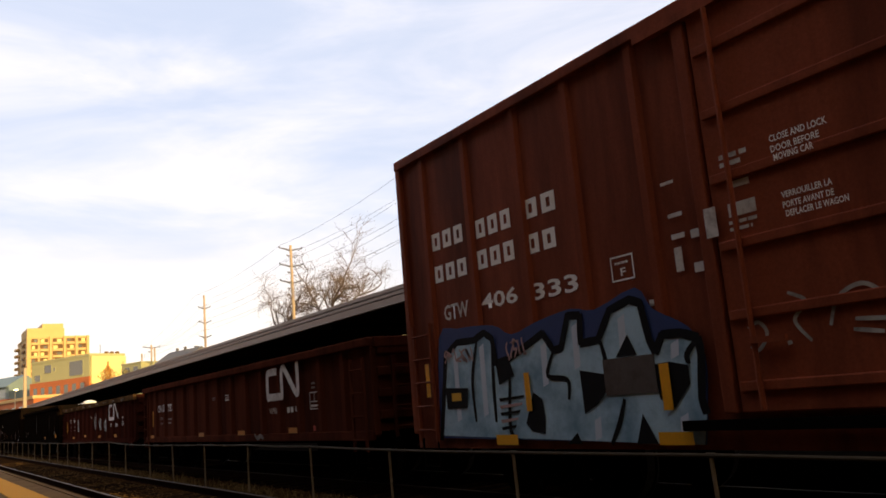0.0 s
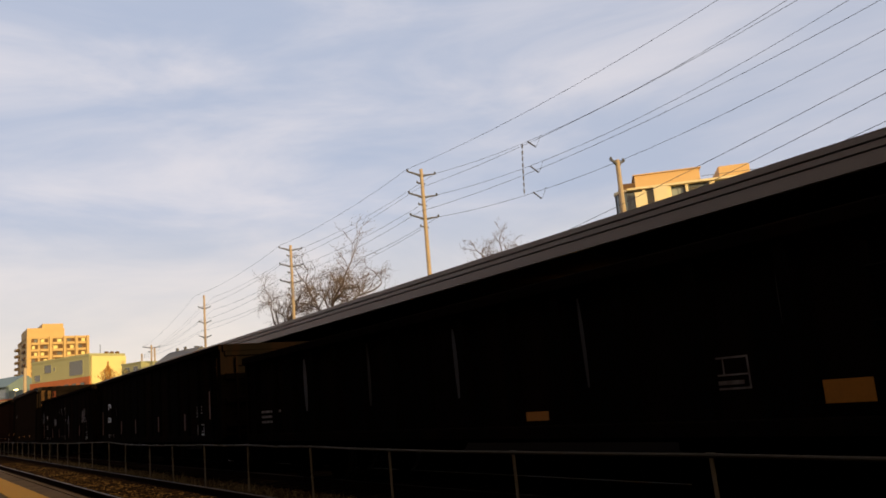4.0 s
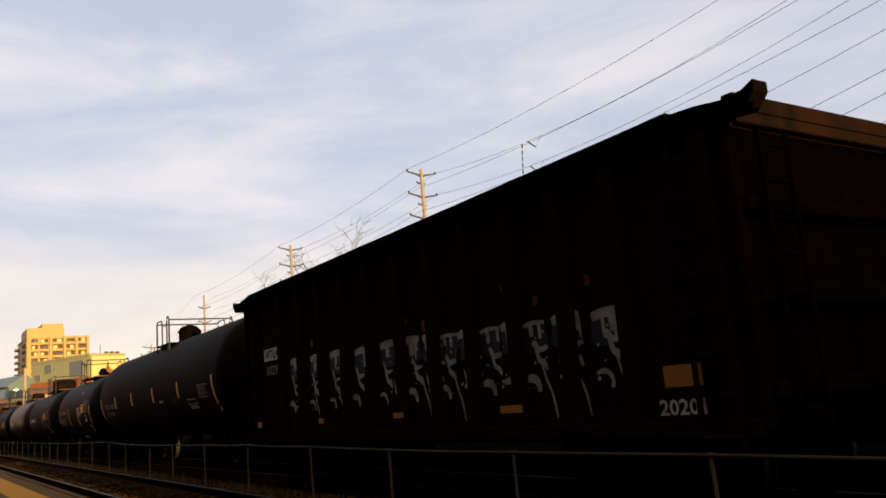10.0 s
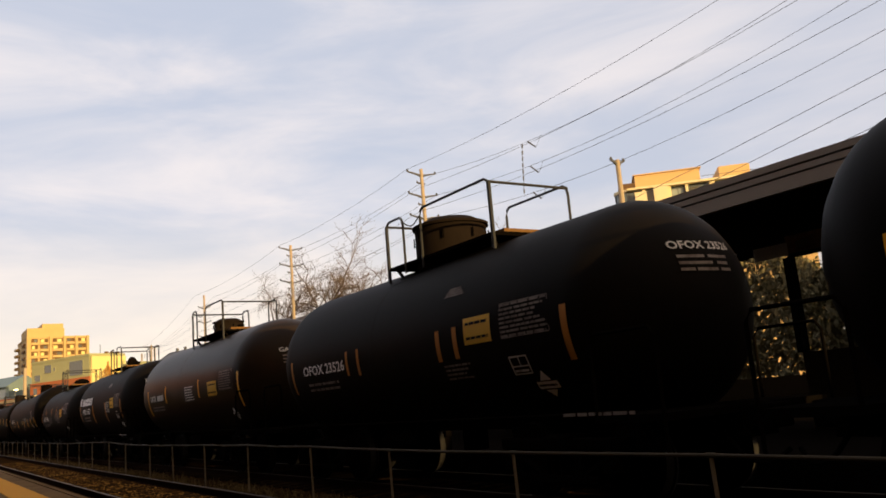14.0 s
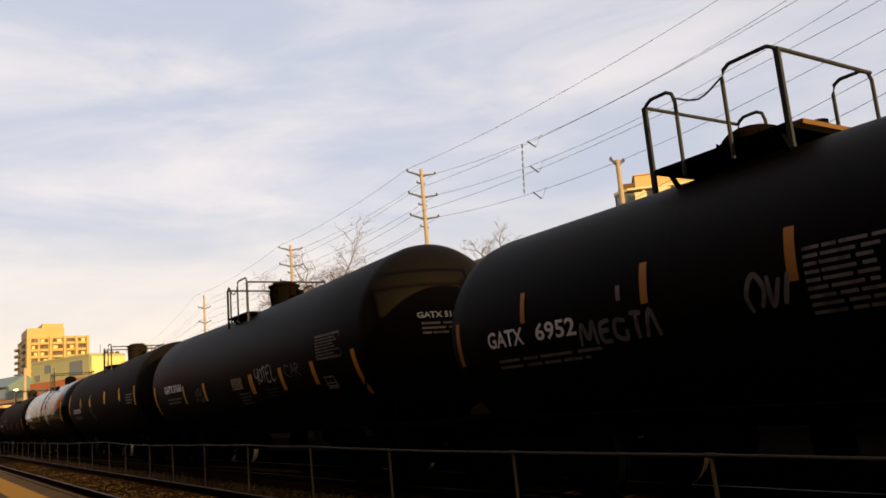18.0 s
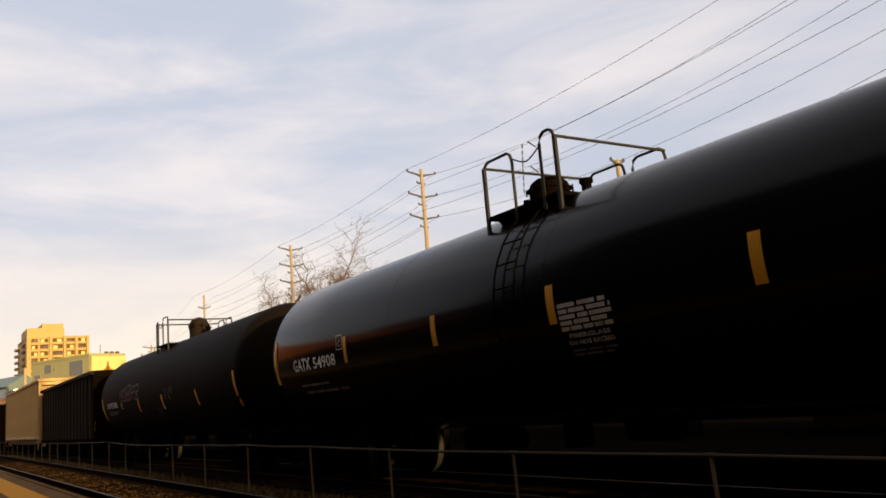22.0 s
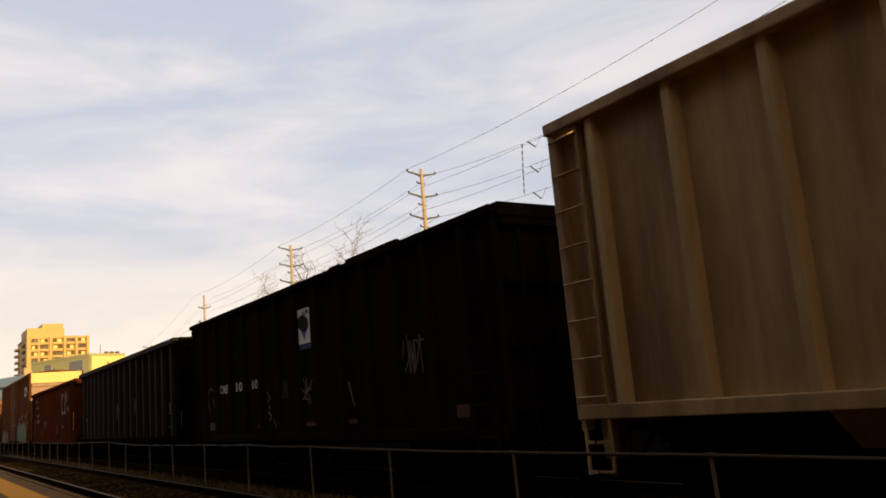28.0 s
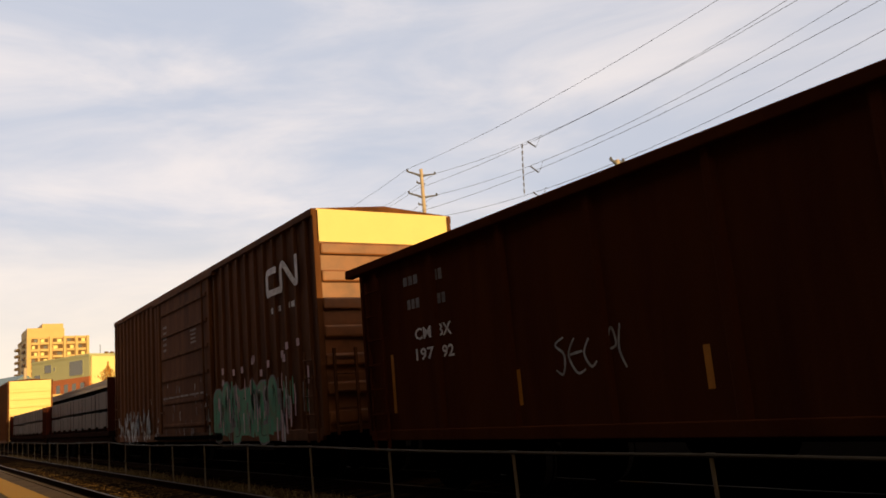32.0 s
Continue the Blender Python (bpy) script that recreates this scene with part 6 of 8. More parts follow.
TAG = [[(0.05, 0.56), (0.01, 0.77), (0.03, 0.89), (0.08, 0.77), (0.14, 0.61)], [(0.14, 0.77), (0.21, 0.79), (0.27, 0.64), (0.25, 0.53), (0.17, 0.67), (0.14, 0.79)], [(0.2, 0.92), (0.25, 0.97), (0.35, 0.94), (0.33, 0.85), (0.22, 0.87), (0.2, 0.92)],
       [(0.31, 0.55), (0.35, 0.77), (0.41, 0.98), (0.44, 0.97), (0.43, 0.55)], [(0.43, 0.81), (0.55, 0.64), (0.57, 0.55), (0.45, 0.61)], [(0.53, 0.87), (0.63, 0.79), (0.59, 0.64), (0.68, 0.64)], [(0.55, 0.9), (0.7, 0.94), (0.72, 0.77), (0.8, 0.77)],
       [(0.62, 0.71), (0.82, 0.74), (0.76, 0.55), (0.73, 0.34)], [(0.33, 0.47), (0.49, 0.5), (0.7, 0.52)], [(0.75, 0.27), (0.8, 0.1), (0.9, 0.02), (1.0, 0.13), (0.96, 0.24), (0.86, 0.21)], [(0.88, 0.64), (0.92, 0.6)], [(0.95, 0.63), (0.99, 0.6)], [(0.2, 0.5), (0.24, 0.47)]]


# 3: darker red gondola with tags
c, half, y = open_car("gondola", -27.4, -41.85, 2.27, "dark red open gondola with a rusty rim and white tags", "gondola", M_GONRED, GSTEP, -0.08, chord=0.17, chord_paint=M_CHORD)
for k in range(9):
    scrawl(-6.2 + 1.45 * k, -5.75 + 1.45 * k, 2.14, 2.22, M_GTAG, c, -HALF - 0.055, 400 + k, 4, 0.018)
noodle(3.26, 4.95, 1.54, 2.18, 0.115, M_MARK, c, y - 0.078, breaks=((0.93, 1.1),))
zigzag(3.18, 3.84, 1.31, 1.43, 3, 0.03, M_MARK, c, y)
blocks([(4.05, 4.4, 1.31, 1.42, 2), (4.5, 4.85, 1.31, 1.42, 2)], M_MARK, c, y, "painted_address")
outline(5.13, 5.62, 1.33, 1.62, M_MARK, c, y)
words("CN 13", -5.62, -4.98, 1.62, 1.79, M_MARK, c, y)
words("6545", -4.78, -4.08, 1.61, 1.78, M_MARK, c, y)
words("LD LMT", -5.48, -5.1, 1.38, 1.45, M_MARKDIM, c, y)
words("196100", -4.58, -4.13, 1.40, 1.47, M_MARKDIM, c, y)
words("LT WT", -5.43, -5.1, 1.25, 1.32, M_MARKDIM, c, y)
words("66900", -4.58, -4.13, 1.27, 1.34, M_MARKDIM, c, y)
for x0, x1, z0, z1 in ((0.08, 0.96, 0.86, 1.77), (1.03, 1.84, 0.90, 1.65), (2.0, 2.88, 0.84, 1.58), (-3.82, -3.04, 0.82, 1.68)):
    tag(TAG, x0, x1, z0, z1, M_GWHITE, c, y, 0.045)
outline(-0.58, -0.27, 1.70, 1.82, M_MARK, c, y)
bars(0.3, 0.7, 1.80, 1.88, 2, M_MARKDIM, c, y, 10)
for x0, x1, z0, z1 in ((-1.66, -1.27, 0.99, 1.08), (-4.44, -4.02, 0.94, 1.03), (1.33, 1.74, 0.95, 1.04), (4.15, 4.55, 0.95, 1.05)):
    tape(x0, x1, z0, z1, M_ORANGE, c, -HALF - 0.015)
tape(-6.40, -6.31, 1.22, 1.66, M_YEL, c, y)


def scrap_load(car, x0, x1, z, seed, n=26):
    """Crumpled scrap showing above the sides."""
    rnd = random.Random(seed)
    for k in range(n):
        bm = bmesh.new()
        bmesh.ops.create_icosphere(bm, subdivisions=1, radius=1.0)
        s = (rnd.uniform(0.3, 0.8), rnd.uniform(0.3, 0.6), rnd.uniform(0.12, 0.26))
        for v in bm.verts:
            v.co = Vector((v.co.x * s[0], v.co.y * s[1], v.co.z * s[2])) * rnd.uniform(0.7, 1.2)
        p = part("scrap_heap", bm, M_WRAP if rnd.random() < 0.3 else M_RUST, car)
        p.location = (rnd.uniform(x0, x1), rnd.uniform(-0.9, 0.9), z + rnd.uniform(-0.25, 0.0))


scrap_load(c, -6.5, 6.5, 2.2, 2)

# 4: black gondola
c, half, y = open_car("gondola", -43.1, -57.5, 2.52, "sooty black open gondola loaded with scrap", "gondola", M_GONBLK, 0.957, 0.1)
outline(4.86, 5.41, 1.18, 1.47, M_MARKDIM, c, y)
tape(6.04, 6.45, 1.03, 1.21, M_ORANGE, c, -HALF - 0.015)
tape(2.3, 2.7, 0.98, 1.08, M_ORANGE, c, -HALF - 0.015)
for k in range(0, 16, 3):
    x = -6.6 + 0.83 * k
    bm = bmesh.new()
    ribbon(bm, curve([(x, 2.3 - 0.02 * (k % 5)), (x + 0.02, 1.8), (x + 0.03, 1.3 + 0.1 * (k % 3))]), 0.06 + 0.03 * (k % 4), 0.001, 0.3)
    part("rubbed_streak", on_side(bm, y), M_GFAINT, c)
bars(-6.4, -5.3, 1.1, 1.4, 3, M_MARKDIM, c, y, 13)
scrap_load(c, -6.3, 6.3, 2.42, 6)
for x, yy, sx, sz, seed in ((6.85, -0.1, 0.32, 0.13, 3), (5.7, -0.3, 0.26, 0.05, 4)):
    bm = bmesh.new()
    bmesh.ops.create_icosphere(bm, subdivisions=3, radius=1.0)
    for v in bm.verts:
        k = 1 + 0.35 * noise.noise(v.co * 2.3 + Vector((seed, 0, 0))) + 0.12 * noise.noise(v.co * 7)
        v.co = Vector((v.co.x * sx, v.co.y * 0.3, v.co.z * sz)) * k
    sheeting = part("plastic_sheeting", bm, M_FROST, c, "crumpled white plastic sheeting")
    sheeting.location = (x, yy, 2.5 + sz * 0.4)

# 5 and 6: tall black gondolas
for lead, trail, num, seed in ((-59.1, -73.9, "320", 1), (-75.0, -89.6, "27", 2)):
    c, half, y = open_car("gondola", lead, trail, 2.975, "sooty black high-sided gondola with a rusty top chord", "gondola", M_GONBLK, 0.95, -0.17, chord=0.12, post_depth=0.05, post_w=0.1)
    words("JTIX", -5.66, -5.10, 1.91, 2.11, M_MARK, c, y)
    words(num, -5.70, -5.14, 1.47, 1.65, M_MARKDIM if seed == 2 else M_MARK, c, y)
    outline(-4.30, -3.98, 1.69, 1.92, M_MARKDIM, c, y, cross=False)
    words("C", -4.20, -4.08, 1.75, 1.85, M_MARKDIM, c, y)
    outline(5.35, 5.9, 0.88, 1.19, M_MARK, c, y)
    bars(-5.6, -5.27, 0.86, 1.07, 3, M_MARKDIM, c, y, 20 + seed, words_in=2)
    bars(-4.95, -4.68, 0.86, 1.06, 3, M_MARKDIM, c, y, 25 + seed, words_in=2)
    bars(5.3, 5.8, 1.35, 1.65, 4, M_MARKDIM, c, y, 30 + seed, words_in=2)
    bars(6.3, 7.1, 0.86, 0.92, 1, M_MARKDIM, c, y, 33)
    bars(-4.2, -3.78, 0.80, 0.90, 2, M_MARKDIM, c, y, 34)
    bars(-2.36, -1.84, 0.80, 0.90, 2, M_MARKDIM, c, y, 35)
    bars(-1.44, -0.85, 0.80, 0.88, 1, M_MARKDIM, c, y, 36)
    bars(-0.48, -0.17, 0.80, 0.85, 1, M_MARKDIM, c, y, 38)
    for x, z0, z1 in ((6.45, 1.3, 1.95), (4.3, 1.06, 1.48), (1.60, 1.06, 1.48), (-1.25, 1.05, 1.47), (-3.32, 1.05, 1.47), (-6.44, 1.03, 1.88)):
        tape(x, x + 0.10, z0, z1, M_RUSTTAPE, c, y - 0.05)
    if seed == 2:
        scrawl(4.86, 5.8, 1.55, 2.15, M_GTAG, c, y - 0.05, 31, 9, 0.03)
        scrawl(-7.0, -6.3, 1.75, 2.35, M_GTAG, c, y - 0.05, 32, 12, 0.03)
        tag([[(0.02, 0.85), (0.1, 0.4), (0.18, 0.1)], [(0.0, 0.85), (0.12, 0.95), (0.18, 0.85)], [(0.2, 0.9), (0.28, 0.98), (0.36, 0.95), (0.42, 0.6)], [(0.5, 0.9), (0.55, 0.5), (0.57, 0.05)], [(0.68, 1.0), (0.8, 0.95), (0.9, 1.0), (0.97, 0.6)], [(0.6, 0.8), (0.66, 0.95)], [(0.85, 0.4), (0.97, 0.3)]],
            -1.49, 0.45, 1.5, 2.35, M_GTAG, c, y, 0.035)
        tag([[(0.0, 0.55), (0.1, 0.75), (0.3, 0.95), (0.45, 0.6), (0.4, 0.2)], [(0.3, 0.95), (0.55, 1.0), (0.7, 0.7), (0.6, 0.35)], [(0.5, 0.65), (0.9, 0.8), (0.75, 0.6), (1.0, 0.3)], [(0.25, 0.2), (0.5, 0.05), (0.8, 0.15)], [(0.2, 0.5), (0.35, 0.6)]],
            1.0, 1.8, 1.25, 1.95, M_GWHITE, c, y, 0.028)
        tag([[(0.05, 0.3), (0.0, 0.8), (0.06, 1.0), (0.1, 0.5), (0.05, 0.3)], [(0.35, 0.9), (0.5, 1.0), (0.6, 0.8)], [(0.85, 1.0), (1.0, 0.5), (0.95, 0.1)]], -1.25, 0.35, 0.72, 1.1, M_GTAG, c, y, 0.03)
        scrawl(-2.68, -2.08, 1.56, 1.93, M_GTAG, c, y - 0.05, 34, 10, 0.035)

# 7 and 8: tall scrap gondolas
# the top chord's lighter paint stands for the light it catches
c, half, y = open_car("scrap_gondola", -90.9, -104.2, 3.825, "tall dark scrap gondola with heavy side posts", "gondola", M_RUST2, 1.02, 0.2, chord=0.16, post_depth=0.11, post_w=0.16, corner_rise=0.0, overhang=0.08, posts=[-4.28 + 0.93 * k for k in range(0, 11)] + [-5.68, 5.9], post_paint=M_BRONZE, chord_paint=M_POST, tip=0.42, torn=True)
# raised rust-brown patches paint in the sunlit parts of the dark leading end
for a, b, z0, z1, m in ((-1.34, -1.14, 2.78, 3.62, M_CHORD), (-1.02, -0.86, 3.05, 3.6, M_CHORD), (-0.78, -0.6, 2.9, 3.55, M_GONRED1), (-1.1, -0.62, 2.72, 2.88, M_GONRED1)):
    part("end_plate", boxes((half + 0.112, half + 0.13, a, b, z0, z1), bevel=0.004), m, c, "rust brown patch standing for sun on the car's end")
tape(-5.37, -4.47, 2.39, 2.64, M_MARK, c, y, "stencil_plate", "white plate behind black lettering")
words("WTLX", -5.31, -4.53, 2.42, 2.61, M_DARKINK, c, y, lift=0.003)
words("4228", -5.13, -4.54, 2.16, 2.37, M_MARK, c, y)
outline(-3.83, -3.66, 2.2, 2.48, M_GFAINT, c, y, cross=False)
tape(-6.02, -5.82, 1.29, 1.48, M_ORANGE, c, -HALF - 0.015)
tag([[(0.0, 0.2), (0.1, 1.0), (0.2, 0.3)], [(0.25, 0.9), (0.35, 0.1), (0.45, 0.9)], [(0.5, 0.2), (0.6, 0.9), (0.75, 0.5), (0.6, 0.4)], [(0.8, 0.9), (0.95, 0.1)], [(0.1, 0.0), (0.5, 0.12), (0.9, 0.0)]], -3.95, -3.2, 1.45, 1.9, M_RUSTTAPE, c, y, 0.05)
for x0, x1, z0, z1 in ((-0.28, -0.1, 2.95, 3.35), (-0.02, 0.12, 3.05, 3.38), (0.1, 0.34, 2.9, 3.2)):
    scrawl(x0, x1, z0, z1, M_GWHITE, c, y, 41 + int(x0 * 50), 3, 0.08)
scrawl(-0.3, 0.35, 2.85, 3.38, M_GWHITE, c, y, 41, 9, 0.05)
for x0, x1, z in ((0.0, 0.27, 1.13), (2.61, 2.98, 1.14), (-2.74, -2.45, 1.11)):
    tape(x0, x1, z, z + 0.08, M_ORANGE, c, -HALF - 0.015)
words("DO NOT", 2.48, 2.88, 2.74, 2.83, M_GTAG, c, y)
words("HUMP", 2.52, 2.86, 2.60, 2.69, M_GTAG, c, y)
scrawl(2.6, 3.3, 1.4, 2.0, M_GFAINT, c, y, 42, 5, 0.03)
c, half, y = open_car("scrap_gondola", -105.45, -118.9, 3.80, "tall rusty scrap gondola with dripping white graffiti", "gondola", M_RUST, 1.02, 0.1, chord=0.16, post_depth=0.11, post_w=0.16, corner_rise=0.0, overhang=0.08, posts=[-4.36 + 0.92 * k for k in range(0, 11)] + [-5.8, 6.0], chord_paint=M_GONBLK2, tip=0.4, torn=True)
tape(-5.31, -4.46, 2.36, 2.60, M_MARK, c, y, "stencil_plate", "white plate behind black lettering")
words("WTLX", -5.25, -4.52, 2.39, 2.57, M_DARKINK, c, y, lift=0.003)
words("10297", -5.18, -4.42, 2.06, 2.26, M_MARKDIM, c, y)
rnd = random.Random(77)
# each letter: a slab cap whose paint has run, a hooked middle stroke, a foot, and a long drip: (start, end, thin cap, foot start, drip)
LETTERS = [(-3.93, -3.47, 0, -4.02, -3.46), (-2.99, -2.55, 0, -3.1, -2.67), (-2.16, -1.55, 0, -2.25, -1.68), (-1.21, -0.62, 0, -1.36, -0.64), (-0.33, 0.23, 0, -0.43, 0.23),
           (0.37, 0.83, 0, 0.44, 1.05), (0.94, 1.18, 0, 1.0, 1.18), (1.35, 1.82, 1, 1.31, 1.87), (1.82, 2.19, 0, 1.9, 2.12), (2.34, 2.76, 1, 2.33, 3.08), (2.78, 3.14, 0, 2.77, 3.08), (3.21, 3.62, 1, 3.2, 3.7), (3.75, 4.2, 0, 3.8, 4.25), (4.4, 4.9, 0, 4.4, 4.9)]
for k, (a, b, thin, foot, drip) in enumerate(LETTERS):
    zt, w = 2.27 - 0.012 * k + rnd.uniform(-0.02, 0.02), b - a
    bm = bmesh.new()
    ribbon(bm, curve([(a, zt - 0.06), (a + 0.4 * w, zt - 0.03), (b, zt - 0.04)]), 0.05 if thin else 0.11, 0.001, 0.8)
    for j in range(2 if thin else 6):
        x = a + w * rnd.uniform(0.3, 1.0)
        ribbon(bm, [(x, zt - 0.02), (x + 0.01, zt - 0.12), (x + 0.012, zt - rnd.uniform(0.16, 0.32))], rnd.uniform(0.04, 0.09), 0.002 + 0.0001 * j, 0.4)
    m = foot + 0.18
    ribbon(bm, curve([(m, zt - 0.3), (m + 0.03, 1.86), (m + 0.1, 1.78), (m + 0.26, 1.80)]), rnd.uniform(0.05, 0.08), 0.0026, 0.6)
    ribbon(bm, curve([(m + 0.05, 1.8), (m + 0.1, 1.66), (m + 0.18, 1.62), (m + 0.22, 1.54)]), rnd.uniform(0.06, 0.1), 0.003, 0.5)
    ribbon(bm, curve([(foot, 1.44), (foot + 0.1, 1.46), (foot + 0.2, 1.42), (foot + 0.24, 1.3)]), rnd.uniform(0.06, 0.11), 0.0034, 0.5)
    ribbon(bm, curve([(drip - 0.2, 1.66), (drip - 0.14, 1.46), (drip - 0.05, 1.25), (drip, 1.0)]), 0.038, 0.004, 0.5)
    part("graffiti_letter", on_side(bm, y), M_GWHITE, c)
    bm = bmesh.new()
    ribbon(bm, curve([(a - 0.02, zt - 0.2), (a + 0.5 * w, zt - 0.24), (b + 0.02, zt - 0.18)]), 0.3, 0.0, 0.8)
    part("graffiti_shade", on_side(bm, y), M_GSHADE, c)
    bm = bmesh.new()
    for j in range(7):
        x, z = a + w * rnd.random(), rnd.uniform(1.3, zt)
        q = rnd.uniform(0.01, 0.028)
        ribbon(bm, [(x - q, z), (x, z), (x + q, z)], 2 * q, 0.005, 0.3)
    part("paint_spatter", on_side(bm, y), M_GWHITE, c)
for k in range(9):
    bm = bmesh.new()
    x, z, r0 = (-3.3, -2.9, -1.7, -0.6, 0.5, 1.0, 2.9, 3.5, 4.4)[k], rnd.uniform(2.3, 2.6), rnd.uniform(0.04, 0.08)
    bm.faces.new([bm.verts.new((x + r0 * math.cos(q * 0.45) * rnd.uniform(0.8, 1.1), 0.001, z + r0 * 1.2 * math.sin(q * 0.45))) for q in range(14)])
    part("paint_spot", on_side(bm, y), M_SPOT, c)
for x0, x1, z0, z1 in ((5.3, 5.75, 1.24, 1.44), (2.67, 3.1, 1.08, 1.17), (0.03, 0.33, 1.09, 1.17), (-2.62, -2.42, 1.07, 1.16), (-5.6, -5.4, 1.05, 1.15)):
    tape(x0, x1, z0, z1, M_ORANGE, c, -HALF - 0.015)
words("20201", 5.2, 5.75, 0.98, 1.13, M_MARK, c, -HALF - 0.02)

# ---- tank cars ----
def deck_of(x0, xb, xg, x1, small=False, fb=None, fg=None, yw=None):
    """Deck and rails: near hoops x0 to xb and xg to x1, far hoops x0 to fb and fg to x1."""
    fb, fg = xb + 0.1 if fb is None else fb, x1 - 0.6 if fg is None else fg
    return (x0, xb, xg, x1, yw or 0.74, 3.5, 4.33, fb, fg) if small else (x0, xb, xg, x1, yw or 0.98, 3.62, 4.42, fb, fg)


def vertical_tapes(c, surf, rows, material=M_YEL):
    for x, w, z0, z1 in rows:
        tape(x, x + w, z0, z1, material, c, surf, n=10)


def print_panels(c, surf, panel=None, table=None, text=None, square=None, diamond=None, emblem=None, seed=1):
    if panel:
        p = tape(*panel, M_PANEL, c, surf, "placard", "yellow warning placard")
        x0, x1, z0, z1 = panel
        bars(x0 + 0.05, x1 - 0.05, z1 - 0.12, z1 - 0.04, 1, M_DARKINK, c, surf, seed, "placard_print", lift=0.004)
        bars(x0 + 0.05, x1 - 0.05, z0 + 0.04, z0 + 0.12, 1, M_DARKINK, c, surf, seed + 1, "placard_print", lift=0.004)
    if table:
        bars(*table, 8, M_MARKDIM, c, surf, seed + 2, fill=0.5, words_in=6)
        outline(*table, M_MARKDIM, c, surf, 0.012, cross=False, name="table_frame")
    if text:
        bars(*text, 6, M_MARK, c, surf, seed + 3, words_in=4, fill=0.42)
    if square:
        outline(*square, M_MARK, c, surf, 0.02)
    if diamond:
        x, z, r = diamond
        bm = bmesh.new()
        bm.faces.new([bm.verts.new(q) for q in ((x - r * 0.55, 0, z + r * 0.28), (x + r * 0.55, 0, z + r * 0.28), (x, 0, z + r))])
        patch(bm, x - r, x + r, z - r * 0.35, z + r * 0.2)
        bm.faces.new([bm.verts.new(q) for q in ((x - r * 0.55, 0, z - r * 0.45), (x, 0, z - r * 1.05), (x + r * 0.55, 0, z - r * 0.45))])
        part("hazard_diamond", on_side(bm, surf), M_MARKW, c, "white diamond hazard placard")
        bars(x - r * 0.85, x + r * 0.85, z - r * 0.28, z + r * 0.12, 1, M_DARKINK, c, surf, seed + 5, "placard_print", lift=0.004, fill=0.4)
    if emblem:
        x0, x1, z0, z1 = emblem
        bm = bmesh.new()
        for k in range(4):
            patch(bm, x0 + (x1 - x0) * (0.0 + 0.05 * k), x1 - 0.04 * k, z0 + (z1 - z0) * k / 4, z0 + (z1 - z0) * (k + 0.7) / 4, slant=0.05)
        part("painted_emblem", on_side(bm, surf), M_MARKDIM, c)


def head_print(c, surf, half, text, z, y0=-0.65, y1=0.2, head=0.72):
    """The car's number again, on the curve of the leading head, reading away from the near side."""
    r, zc = surf
    rows = [words(text, y0, y1, z, z + 0.10, M_MARK, c, 0.0, "end_lettering"), bars(y0 + 0.06, y1 - 0.1, z - 0.28, z - 0.05, 3, M_MARKDIM, c, 0.0, 5, words_in=2)]
    for ob in rows:
        for v in ob.data.vertices:
            yy, zz = v.co.x + 1.425, v.co.z - zc
            v.co = (half - head + (head + 0.012) * math.sqrt(max(0.02, 1 - (yy * yy + zz * zz) / (r + 0.01) ** 2)) + 0.006, yy, zc + zz)
    return rows


RB, RS = 1.49, 1.36
# 9
c, half, s = tank_car("tank_car", -119.9, -134.9, RB, 2.335, "long dusty black tank car with yellow reflective strips", M_TANK2, deck_of(-0.55, 0.08, 0.62, 0.88, fb=0.15, fg=0.65), (-0.42, 0.33, 0.5), (-2.4, 1.3), tail=0.33)
words("GATX 54374", -6.38, -4.57, 1.92, 2.10, M_MARKDIM, c, s)
bars(-6.3, -4.8, 1.66, 1.82, 2, M_MARKDIM, c, s, 51)
vertical_tapes(c, s, [(-2.07, 0.13, 1.91, 2.33), (0.70, 0.14, 1.91, 2.33), (-4.53, 0.12, 1.91, 2.32), (3.42, 0.13, 1.92, 2.34), (6.45, 0.13, 1.42, 2.34), (-7.0, 0.1, 1.5, 2.32)])
print_panels(c, s, table=(5.28, 6.1, 1.83, 2.17), square=(4.2, 4.9, 1.57, 1.85), seed=60)
bars(1.39, 1.89, 1.85, 1.93, 2, M_MARK, c, s, 52, words_in=2)
bars(2.74, 3.3, 1.77, 1.92, 3, M_GFAINT, c, s, 53)
head_print(c, s, half, "GATX 54374", 2.60)
# 10
c, half, s = tank_car("tank_car", -135.9, -146.5, RS, 2.16, "short black tank car with a wide deck and yellow placard", M_TANK, deck_of(-1.48, -0.78, -0.2, 0.78, True, -0.8, -0.05, 0.8), (-0.75, 0.17, 0.5), (-1.6,), True, head=1.1, cut=0.8, tail=0.15)
words("UTLX 125152", -3.84, -2.21, 2.05, 2.23, M_ORANGE, c, s)
bars(-3.80, -2.42, 1.55, 1.85, 3, M_MARKDIM, c, s, 61)
vertical_tapes(c, s, [(0.68, 0.10, 1.43, 2.25), (3.50, 0.13, 1.46, 2.25), (-1.62, 0.10, 1.43, 2.25), (-4.38, 0.09, 1.6, 2.26)], M_YEL)
print_panels(c, s, (1.61, 2.21, 2.00, 2.36), (2.32, 3.24, 2.01, 2.48), (0.80, 1.46, 1.85, 2.26), (2.37, 2.71, 1.62, 1.88), (3.02, 1.32, 0.16), (0.81, 1.32, 2.83, 2.97), 70)
bars(3.1, 4.2, 0.98, 1.06, 1, M_MARKDIM, c, -HALF + 0.1, 64, words_in=6)
head_print(c, s, half - 0.8, "UTLX 125152", 2.80, -0.52, 0.35, 1.1)
